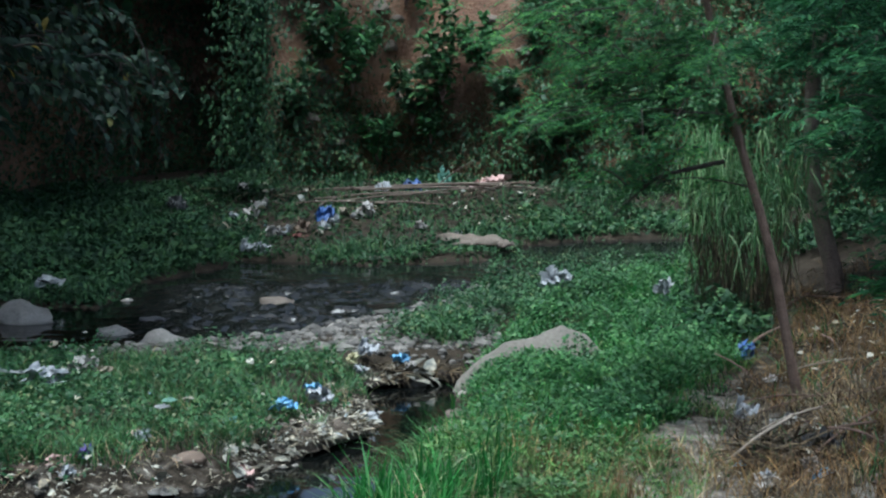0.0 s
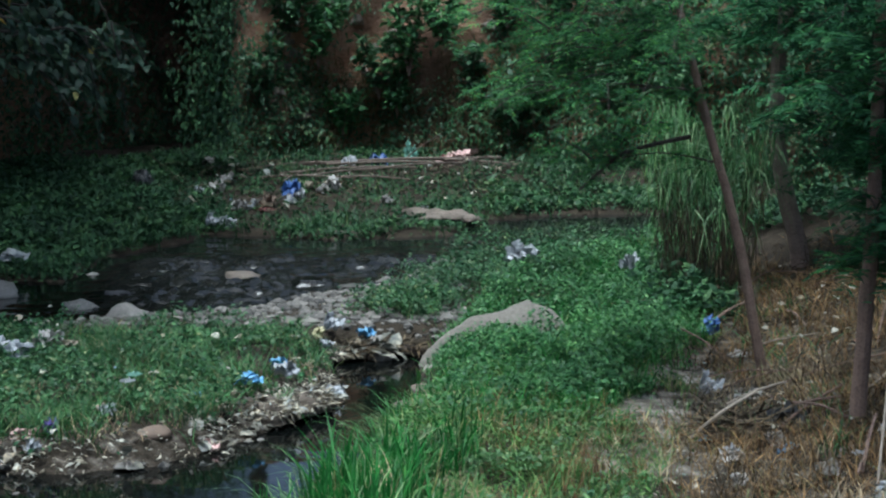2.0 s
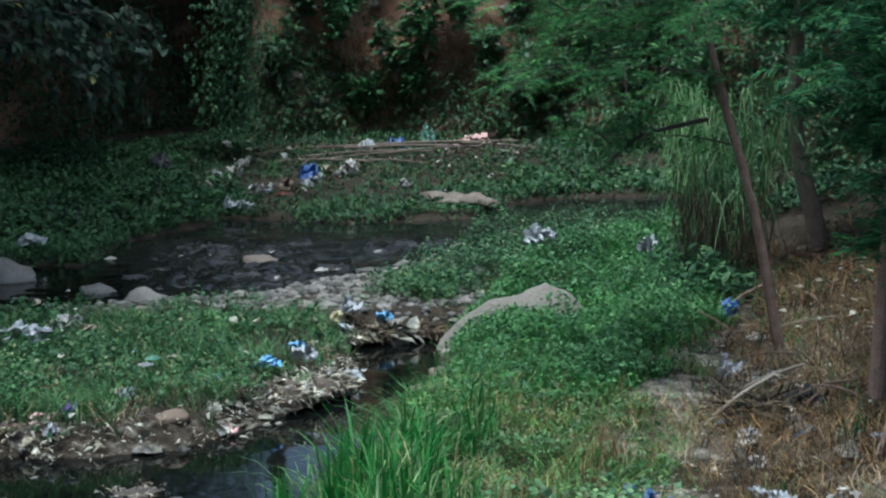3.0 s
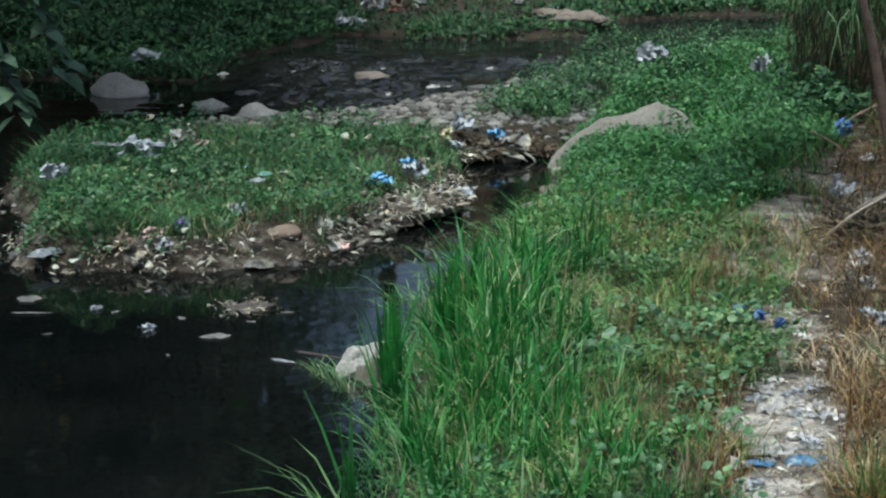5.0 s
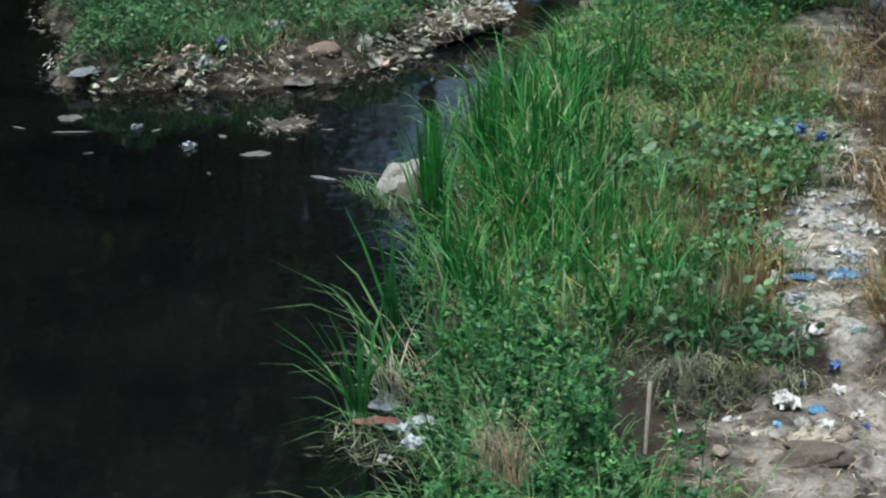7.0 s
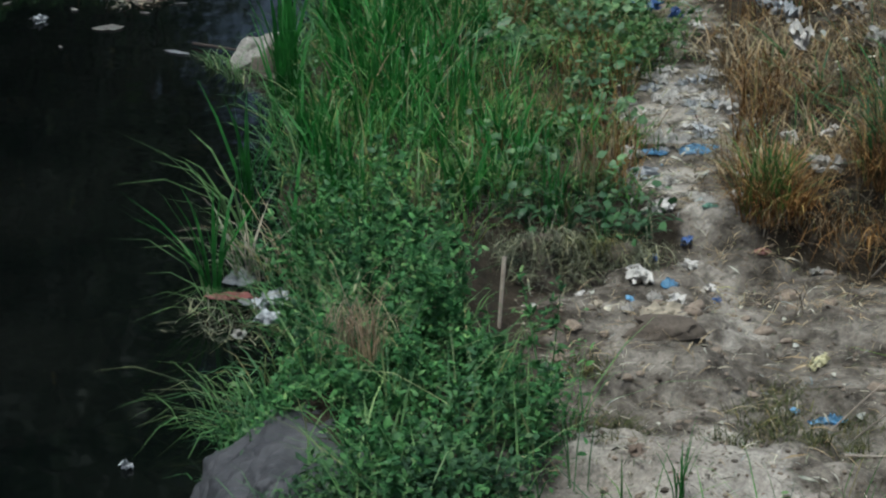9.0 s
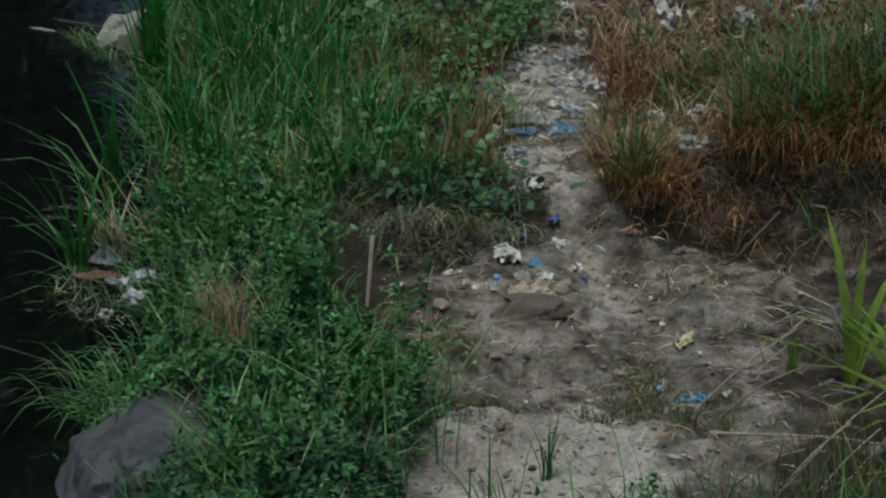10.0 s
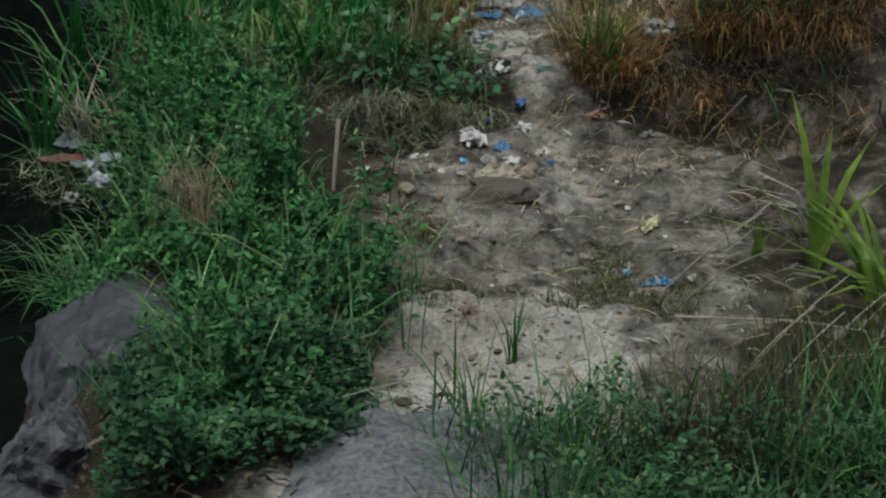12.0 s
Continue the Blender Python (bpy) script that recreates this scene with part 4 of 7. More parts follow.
# the broad-leaved tree that hangs over the pool
def spray(points, size, every, droop=-0.7):
    """A twig with large leaves along it: (twig, leaves)."""
    line = curve_pts(points, 14)
    n = max(4, int(np.linalg.norm(np.diff(line, axis=0), axis=1).sum() / every))
    s = rng.uniform(0.15, 1, n) * 13
    p = line[s.astype(int)] + rng.normal(0, 0.03, (n, 3))
    d = line[-1] - line[0]
    az = math.atan2(d[1], d[0]) + rng.normal(0, 1.1, n)
    return tube(line, np.linspace(0.016, 0.004, 14), 5), leaves(p, size * rng.uniform(0.65, 1.25, n), az, rng.normal(droop, 0.35, n), 0.5, 0.15)


over = thing("tree", (-8.6, 29.5, 0.4), "broad-leaved tree overhanging the black pool", "tree")
stem = curve_pts([(0, 0, -0.6), (0.3, 0, 1.6), (1.0, -0.4, 3.4), (1.6, -0.6, 5.2), (2.0, -0.8, 8)], 16)
part_np("trunk", *tube(stem, np.linspace(0.3, 0.1, 16), 10, 0.15), DARK_BARK, over)
base = np.array((-8.6, 29.5, 0.4))
twigs, foliage = [], []
for k in range(66):
    end = np.array([rng.uniform(-6.2, -3.0), rng.uniform(26.5, 30), 0])
    low = np.interp(end[0], [-6.2, -4.9, -4.2, -3.6, -3.2], [2.3, 2.35, 2.4, 2.3, 2.6])
    high = np.interp(end[0], [-6.2, -4.0, -3.2], [4.6, 4.3, 3.2])
    end[2] = rng.uniform(low + 0.25, high)
    root = np.array([end[0] - rng.uniform(0.5, 1.2), end[1] + rng.uniform(-0.4, 0.6), end[2] + rng.uniform(0.1, 0.6)])
    a, b = spray([root - base, (root + end) / 2 - base + (0, 0, 0.1), end - base - (0, 0, rng.uniform(0.1, 0.3))], 0.18, 0.036)
    twigs.append(a)
    foliage.append(b)
for x, z in ((-3.5, 2.35), (-3.2, 2.45), (-3.8, 2.4), (-4.2, 2.6)):  # hanging strands
    a, b = spray([(x - base[0] - 0.1, -1.5, z + 0.9 - base[2]), (x - base[0], -1.5, z + 0.3 - base[2]), (x - base[0] + 0.05, -1.5, z - 0.35 - base[2])], 0.14, 0.045, -1.1)
    twigs.append(a)
    foliage.append(b)
for k in range(16):  # boughs from the trunk
    end = np.array([rng.uniform(-5.5, -3.8), rng.uniform(26.5, 31), rng.uniform(3.4, 7)]) - base
    root = stem[rng.integers(7, 15)]
    twigs.append(tube(curve_pts([root, (root + end) / 2 + (0, 0, 0.4), end], 9), np.linspace(0.07, 0.015, 9), 6, 0.1))
# Upper crown, out of view, set above the sprays to dim them.
n = 3600
c = rng.normal(0, 1, (n, 3)) * (1.3, 1.5, 1.0) + (3.0, -2.0, 5.7)
c = c[c[:, 2] > 4.2]
foliage.append(leaves(c, 0.26 * rng.uniform(0.6, 1.3, len(c)), rng.uniform(0, 6.283, len(c)), rng.normal(-0.5, 0.4, len(c)), 0.5))
for k in range(18):  # unseen limbs, added for a canopy that shades the left bank
    end = np.array([rng.uniform(-7, -3.2), rng.uniform(23, 34), rng.uniform(5.6, 7.6)]) - base
    root = stem[rng.integers(10, 16)]
    twigs.append(tube(curve_pts([root, (root + end) / 2 + (0, 0, 0.5), end], 9), np.linspace(0.07, 0.015, 9), 6, 0.1))
# Leaves of the added canopy, all above the view, there to cast shade.
n = 7000
c = np.stack([rng.uniform(-7.6, -2.9, n), rng.uniform(22, 35, n), rng.uniform(5.0, 8.0, n)], -1)
c = c[(rough(c[:, 0], c[:, 1], 1.6, 261) > 0.4) & (np.abs(c[:, 1] - 28.4) > 3.0) & (rng.random(n) < 0.75) & ((c[:, 1] > 28) | (c[:, 0] < -4.2))] - base
foliage.append(leaves(c, 0.3 * rng.uniform(0.6, 1.3, len(c)), rng.uniform(0, 6.283, len(c)), rng.normal(-0.3, 0.4, len(c)), 0.55))
for piece in twigs:
    part_np("branch", *piece, DARK_BARK, over)
part_np("crown", *joined(*foliage), BROAD_GREEN, over, "large drooping pointed grey-green leaves")

near = thing("overhanging_branch", (-3.0, 16, 3.3), "leafy branch hanging low over the water", "branch")
tw, fo = [], []
for pts in ([(-1.2, 0.2, 0.5), (-0.3, 0, 0.1), (0.05, -0.1, -0.55)], [(-1.2, 0.2, 0.3), (-0.4, 0.1, -0.2), (-0.1, 0, -1.05)], [(-1.1, 0.3, 0.9), (-0.2, 0.2, 0.5), (0.12, 0.1, 0.1)],
            [(-1.3, 0.1, -0.1), (-0.6, 0, -0.7), (-0.35, 0, -1.35)], [(-1.3, 0, 0.6), (-0.6, 0, 0.1), (-0.3, -0.1, -0.5)]):
    a, b = spray(pts, 0.21, 0.028, -0.55)
    tw.append(a)
    fo.append(b)
for piece in tw:
    part_np("twig", *piece, DARK_BARK, near)
part_np("foliage", *joined(*fo), BROAD_GREEN, near, "large drooping green leaves")

# the hanging curtain of vines before the hollow, and scrub on the slope
n = 2600
x, z = rng.normal(-2.95, 0.28, n), rng.uniform(1.0, 4.0, n)
p = np.stack([x + 0.25 * (bumps(z, 0 * z, 0.7, 151) - 0.5), 38.6 + rng.normal(0, 0.25, n), z], -1)
curtain = leaves(p, 0.095 * rng.uniform(0.6, 1.3, n), rng.normal(-1.57, 0.9, n), rng.normal(-0.8, 0.35, n), 0.5)
stuff("vine_curtain", curtain, SHADE_GREEN, "curtain of hanging vines before a dark hollow", "vines")


def shrub(at, high, wide, n, size, label, mat=HERB_GREEN, stems=7):
    """An upright leafy bush of several stems."""
    ob = thing("shrub", at, label, "shrub", "scrub on the earth bank")
    st, lf = [], []
    for k in range(stems):
        a = k * 2.4 + rng.random()
        tip = np.array([math.cos(a) * wide * rng.uniform(0.2, 0.6), math.sin(a) * wide * rng.uniform(0.2, 0.6), high * rng.uniform(0.6, 1.05)])
        line = curve_pts([(0, 0, -0.1), tip * (0.4, 0.4, 0.5), tip], 8)
        st.append(tube(line, np.linspace(0.012, 0.004, 8), 5))
        m = n // stems
        p = line[rng.integers(2, 8, m)] + rng.normal(0, 0.05, (m, 3))
        lf.append(leaves(p, size * rng.uniform(0.6, 1.25, m), rng.uniform(0, 6.283, m), rng.normal(0.2, 0.5, m), 0.42))
    for piece in st:
        part_np("stem", *piece, BARK, ob)
    part_np("foliage", *joined(*lf), mat, ob)
    return ob


def at_slope(x, z):
    return (x, float(slope_y(np.array(x), np.array(z))) - 0.4, z)


for x, z, high, wide, n, mat in ((-1.5, 2.0, 1.3, 0.7, 300, WEED_GREEN), (0.0, 1.9, 1.5, 0.9, 420, WEED_GREEN), (-0.5, 1.5, 0.9, 0.7, 240, HERB_GREEN), (-2.0, 2.4, 1.0, 0.8, 260, HERB_GREEN),
                                 (0.6, 2.3, 0.9, 0.6, 200, WEED_GREEN), (-0.2, 1.2, 0.8, 0.5, 160, WEED_GREEN), (-1.1, 0.9, 0.7, 0.5, 150, WEED_GREEN), (1.0, 1.5, 0.8, 0.6, 200, HERB_GREEN),
                                 (-2.4, 1.5, 0.9, 0.7, 220, HERB_GREEN), (1.6, 1.0, 0.8, 0.6, 180, HERB_GREEN), (2.0, 1.2, 0.9, 0.7, 220, DOCK), (2.6, 1.8, 1.0, 0.8, 260, HERB_GREEN), (3.2, 1.3, 0.9, 0.7, 220, DOCK), (2.4, 2.6, 1.0, 0.8, 240, WEED_GREEN), (3.6, 2.2, 1.0, 0.8, 240, HERB_GREEN), (4.1, 1.3, 0.9, 0.8, 240, DOCK), (1.6, 2.7, 0.9, 0.7, 220, WEED_GREEN),
                                 (-0.6, 3.4, 0.9, 0.6, 200, HERB_GREEN), (-1.9, 3.6, 1.0, 0.6, 200, HERB_GREEN)):
    shrub(at_slope(x, z), high, wide, int(n * 1.4), 0.19, "upright leafy bush rooted in the earth bank", mat)
# ---- stones ----
def lump(at, size, seed, sub=3, sharp=0.35, flat=0.25, cuts=0, hewn=()):
    """A boulder: a lumpy ball, broken along some planes and cut flat where it lies. size: x, y, z in metres."""
    pick = random.Random(seed * 7 + 1)
    planes = [(Vector((pick.uniform(-1, 1), pick.uniform(-1, 1), pick.uniform(-0.4, 1))).normalized(), pick.uniform(0.55, 0.8) if cuts > 8 else pick.uniform(0.62, 0.9)) for _ in range(cuts)]
    planes += [(Vector(n).normalized(), far) for n, far in hewn]
    bm = bmesh.new()
    bmesh.ops.create_icosphere(bm, subdivisions=sub, radius=0.5)
    for v in bm.verts:
        d = v.co.normalized()
        k = 1 + sharp * noise.fractal(d * 1.3 + Vector((seed * 3.1, seed, 0)), 1.0, 2.0, 4) + 0.06 * noise.noise(d * 7 + Vector((0, seed, 0)))
        q = d * k
        for n, far in planes:
            out = q.dot(n) - far
            if out > 0:
                q -= n * out * 0.9
        q += d * (0.05 if sub > 5 else 0.03) * noise.fractal(d * 6 + Vector((seed, 0, 0)), 1.0, 2.0, 5)
        if cuts > 8 or sub > 5:  # cracks
            q *= 1 - 0.07 * max(0, 1 - 9 * abs(noise.noise(q * 2.3 + Vector((0, 0, seed)))))
        v.co = Vector((q.x * size[0], q.y * size[1], max(q.z, -flat) * size[2])) * 0.5
    for fc in bm.faces:
        fc.smooth = cuts < 9
    me = bpy.data.meshes.new("stone")
    bm.to_mesh(me)
    bm.free()
    return me


def stone(name, at, size, seed, mat, label, group="", turn=0, sub=3, sharp=0.35, cuts=5, hewn=()):
    me = lump(at, size, seed, sub, sharp, cuts=cuts, hewn=hewn)
    me.materials.append(mat)
    ob = new(name, me)
    ob.matrix_world = pose(*at, 0, 0, turn)
    return tagged(ob, label, "rock" if name == "boulder" else "stone", group)


S = "stones in the stream"
stone("stone", (-5.02, 29.75, 0.0), (0.72, 0.55, 0.5), 3, STONE, "large pale rounded stone standing in black water", S)
stone("stone", (-3.81, 28.75, 0.0), (0.42, 0.36, 0.24), 2, STONE, "low pale rounded stone in the stream", S)
stone("stone", (-3.1, 27.5, 0.04), (0.54, 0.42, 0.42), 3, STONE, "pale domed stone at the gravel edge", S)
stone("stone", (-2.1, 31.05, 0.0), (0.52, 0.36, 0.2), 4, SLOPE_STONE, "flat-topped stone in the riffle with green weed", S)
stone("stone", (-3.38, 31.7, 0.0), (0.34, 0.2, 0.1), 5, STONE, "low wet stone breaking the water", S)
stone("stone", (-3.51, 29.7, 0.0), (0.34, 0.24, 0.14), 6, DARK_STONE, "small wet dark stone breaking the water", S)
stone("stone", (-0.98, 34.85, 0.03), (0.7, 0.4, 0.12), 7, SLOPE_STONE, "flat brown stone at the far waterline", S)
for k, (x, y, w) in enumerate(((0.1, 36.2, 0.5), (0.42, 36.0, 0.42), (0.66, 35.75, 0.5), (0.3, 35.6, 0.34), (0.9, 35.5, 0.36))):
    stone("stone", (x, y, 0.16), (w * 1.2, w * 0.7, w * 0.4), 300 + k, SLOPE_STONE, "pale flat rock outcrop on the far bank", S, k * 25 - 30, 3, 0.5)
for k, (x, y, w) in enumerate(((-2.9, 30.2, 0.2), (-2.5, 30.0, 0.14), (-1.9, 29.6, 0.2), (-1.5, 30.1, 0.16), (-4.0, 31.4, 0.26), (-2.7, 29.2, 0.16), (-1.2, 29.6, 0.22), (-3.3, 30.7, 0.18),
                               (-2.4, 28.8, 0.2), (-1.7, 29.0, 0.24), (-3.6, 28.2, 0.16), (-4.3, 27.9, 0.2), (-4.15, 28.5, 0.12), (-2.2, 31.7, 0.15), (-0.9, 30.4, 0.2), (-3.75, 27.6, 0.22), (-2.75, 28.0, 0.2))):
    stone("stone", (x, y, -0.01), (w * 0.75, w * 0.6, w * 0.4), 20 + k, STONE if k % 3 else DARK_STONE, "small stone breaking the stream surface", S, k * 40, 2)
stone("boulder", (-0.46, 9.5, 0.0), (1.26, 1.6, 1.15), 40, DARK_STONE, "large dark grey boulder at the water's edge", "", 0, 6, 0.25, 4, (((-0.9, -0.15, 0.28), 0.8), ((-0.55, 0.1, 0.8), 0.8), ((0.02, 0.12, 1.0), 0.76), ((-0.35, -0.9, 0.22), 0.72), ((0.1, -0.9, 0.2), 0.85)))
stone("boulder", (-0.76, 8.8, 0.0), (1.15, 1.1, 0.85), 47, DARK_STONE, "mottled grey rock with dead twigs", "", 60, 6, 0.35, 9)
stone("boulder", (0.24, 8.0, 0.13), (2.5, 1.5, 0.7), 44, CONCRETE, "smooth grey streaked rock slab beside the path", "", 35, 5, 0.2, 6)
stone("boulder", (-1.25, 17.15, 0.04), (0.46, 0.44, 0.36), 46, STONE, "pale rock draped with weed by the reeds", "", 30, 5, 0.7, 7)
stone("boulder", (-1.1, 16.9, 0.0), (0.3, 0.36, 0.26), 48, SLOPE_STONE, "muddy rock draped with weed by the reeds", "", 80, 4, 0.8, 2)

sand = grid_mesh("sand_mound", np.linspace(-0.25, 2.0, 90), np.linspace(24.0, 26.1, 84), sand_height, SAND)[0]
tagged(sand, "smooth heap of pale grey sand among weeds", "sand heap")


def pebbles(p, sizes, seed):
    """Many small stones as one mesh."""
    bm = bmesh.new()
    bmesh.ops.create_icosphere(bm, subdivisions=1, radius=0.5)
    v0 = np.array([v.co for v in bm.verts])
    f0 = np.array([[v.index for v in fc.verts] for fc in bm.faces])
    bm.free()
    n = len(p)
    v = v0[None] * (1 + 0.35 * (rng.random((n, len(v0), 1)) - 0.5)) * sizes[:, None, None] * np.stack([rng.uniform(0.8, 1.4, n), rng.uniform(0.7, 1.2, n), rng.uniform(0.45, 0.8, n)], -1)[:, None]
    a = rng.uniform(0, 6.283, n)[:, None]
    v = np.stack([v[..., 0] * np.cos(a) - v[..., 1] * np.sin(a), v[..., 0] * np.sin(a) + v[..., 1] * np.cos(a), v[..., 2]], -1) + p[:, None]
    return v.reshape(-1, 3), (f0[None] + len(v0) * np.arange(n)[:, None, None]).reshape(-1, 3)


gravel_keep = lambda x, y: ease(-0.5, -0.1, inside(ISLAND, x, y)) * ease(1.5, 0.8, inside(ISLAND, x, y)) * ease(26.0, 26.6, y) * ease(33, 29.5, y) * ease(-5.5, -3.6, x)
p = sown(11000, -5.6, 0.6, 26.0, 33, gravel_keep)
stuff("gravel", pebbles(p, rng.gamma(1.7, 0.03, len(p)) + 0.015, 1), GRAVEL, "pale river cobbles along the waterline", "gravel")
p = sown(330, -6, -0.4, 19.8, 23.2, lambda x, y: ease(-0.35, 0.0, inside(ISLAND, x, y)) * ease(0.4, 0.1, inside(ISLAND, x, y)))
stuff("shore_cobbles", pebbles(p, rng.gamma(2.2, 0.022, len(p)) + 0.02, 2), GRAVEL, "muddy cobbles and rubble along the island shore", "gravel")
p = sown(5200, -0.2, 3.0, 8, 13.5, lambda x, y: ease(-0.3, 0.3, on_path(x, y)) * 0.8)
stuff("path_gravel", pebbles(p, rng.gamma(1.5, 0.008, len(p)) + 0.005, 3), CLOD, "small clods and pebbles on the dirt", "gravel")

for k, (x, z, w) in enumerate(slope_stones):
    stone("stone", tuple(np.array(at_slope(x, z)) + (0, 0.45, 0)), (w, w, w * 0.7), 80 + k, SLOPE_STONE, "pale stone bedded in the earth bank", "stones in the earth bank", k * 50, 3, 0.5)

# ---- litter ----
SCRAPS = leaf_mat("scraps", [(0.0, (0.5, 0.5, 0.49)), (0.4, (0.4, 0.375, 0.335)), (0.6, (0.33, 0.28, 0.22)), (0.8, (0.5, 0.5, 0.5)), (0.92, (0.46, 0.44, 0.41)), (0.95, (0.18, 0.33, 0.52)), (0.98, (0.4, 0.2, 0.16)), (1.0, (0.30, 0.42, 0.36))], rough_=0.5, thin=0.15, patch=4.0)


def scraps(n, x0, x1, y0, y1, keep, size, lift=0.02, aspect=0.8):
    p = sown(n, x0, x1, y0, y1, keep)
    m = len(p)
    p[:, 2] += lift + rng.uniform(0, lift, m)
    return leaves(p, size * rng.uniform(0.35, 1.4, m), rng.uniform(0, 6.283, m), rng.normal(0, 0.3, m), aspect * rng.uniform(0.4, 1.2, m), 0.3)


shore = lambda x, y: ease(-0.15, 0.1, inside(ISLAND, x, y)) * ease(0.6, 0.2, inside(ISLAND, x, y) + 0.08 + 0.35 * ease(-3.4, -4.2, x)) * ease(24.8, 23, y) * (0.4 + 0.6 * ease(0.42, 0.56, rough(x, y, 0.55, 269) + 0.12 * ease(-2.2, -1.6, x)))
shelf = lambda x, y: ease(-4.3, -3.4, x) * ease(2.0, 1.2, x) * (0.15 + 0.85 * ease(0.35, 0.55, rough(x, y, 0.8, 165))) * ease(36.4, 37.4, y + 0.9 * ease(-1.0, -2.2, x)) * ease(40.6, 39.4, y)
stuff("shore_debris", scraps(24000, -5.8, -0.3, 19.9, 25, shore, 0.075, 0.03, 0.3), SHORE_MAT, "matted flood debris along the island shore", "debris")
stuff("shore_scraps", scraps(900, -5.8, -0.3, 19.9, 25, shore, 0.11, 0.05), SCRAPS, "faded plastic scraps along the island shore", "litter")
SHEETS = leaf_mat("torn_sheets", [(0.0, (0.12, 0.12, 0.115)), (0.4, (0.22, 0.215, 0.2)), (0.75, (0.32, 0.315, 0.3)), (1.0, (0.5, 0.5, 0.5))], rough_=0.6, thin=0.1, patch=5.0)
stuff("shore_sheets", scraps(620, -5.6, -0.4, 19.9, 24.5, lambda x, y: shore(x, y) * ease(22.8, 21.6, y), 0.13, 0.04, 0.8), SHEETS, "grey torn plastic sheets along the island shore", "litter")
stuff("island_scraps", scraps(40, -5.4, 0, 20.5, 27, lambda x, y: ease(0.3, 0.6, inside(ISLAND, x, y)), 0.09, 0.14), SCRAPS, "faded plastic scraps among the weeds", "litter")
stuff("shelf_debris", scraps(4200, -4.3, 2.4, 35, 41, shelf, 0.12, 0.04, 0.18), DEAD_STEM, "flood debris on the far bank", "debris")
stuff("shelf_twigs", scraps(420, -4.0, 2.2, 36.5, 40.5, shelf, 0.6, 0.06, 0.03), DEAD_STEM, "dead branches and twigs on the far bank", "debris")
stuff("shelf_scraps", scraps(260, -4.3, 2.4, 35, 41, shelf, 0.11, 0.06), SCRAPS, "faded plastic scraps on the far bank", "litter")
bank_keep = lambda x, y: ease(1.8, 2.4, x - 0.11 * (y - 14)) * off_path(x, y) * ease(0.3, 0.6, rough(x, y, 0.8, 161))
stuff("bank_debris", scraps(16000, 1.5, 6, 12.4, 29, bank_keep, 0.13, 0.03, 0.12), DEAD_STEM, "twigs and flood debris on the dry bank", "debris")
stuff("bank_scraps", scraps(620, 1.5, 6, 12.4, 28, bank_keep, 0.08, 0.08), SCRAPS, "faded plastic scraps on the dry bank", "litter")
stuff("bank_straw", scraps(2600, 1.5, 6, 12.0, 29, bank_keep, 0.1, 0.05, 0.1), SHORE_MAT, "pale broken straw on the dry bank", "debris")
stuff("scarp_debris", scraps(1500, 1.3, 3.2, 11.2, 12.9, lambda x, y: ease(0.35, 0.6, rough(x, y, 0.4, 167)), 0.08, 0.012, 0.07), STRAW, "pale straw and crumbs under the dry grass", "debris")
path_keep = lambda x, y: ease(-0.3, 0.1, on_path(x, y)) * (0.12 + 0.4 * ease(16, 17, y) + 0.9 * ease(12.4, 13.2, y) * ease(18, 16, y)) * ease(25, 23, y)
stuff("path_debris", scraps(14000, -0.2, 3, 9, 24, path_keep, 0.075, 0.008, 0.16), DEBRIS, "trodden straw and scraps on the path", "debris")
stuff("path_straw", scraps(9000, -0.2, 3, 12.2, 20, path_keep, 0.1, 0.012, 0.05), STRAW, "pale broken straw strewn over the path", "debris")
stuff("path_scraps", scraps(1500, -0.2, 3, 10, 18, path_keep, 0.042, 0.01), SCRAPS, "trodden white plastic scraps on the path", "litter")
stuff("slab_litter", scraps(900, -0.95, 0.9, 7.6, 9.1, lambda x, y: 0 * x + 0.8, 0.07, 0.02, 0.3), DEAD_STEM, "dead leaves and twigs between the rocks", "debris")
stuff("dirt_crumbs", scraps(2000, -0.1, 3.0, 9.6, 12.7, lambda x, y: ease(-0.3, 0.1, on_path(x, y)) * ease(0.4, 0.58, rough(x, y, 0.35, 241)), 0.05, 0.008, 0.12), ROOTS, "pale crumbs of straw and paper on the dirt", "debris")
stuff("dirt_twigs", scraps(3400, -0.2, 3.2, 8.5, 12.8, lambda x, y: ease(-0.2, 0.1, on_path(x, y)), 0.09, 0.006, 0.05), DEBRIS, "small dead twigs and straw on the dirt", "debris")


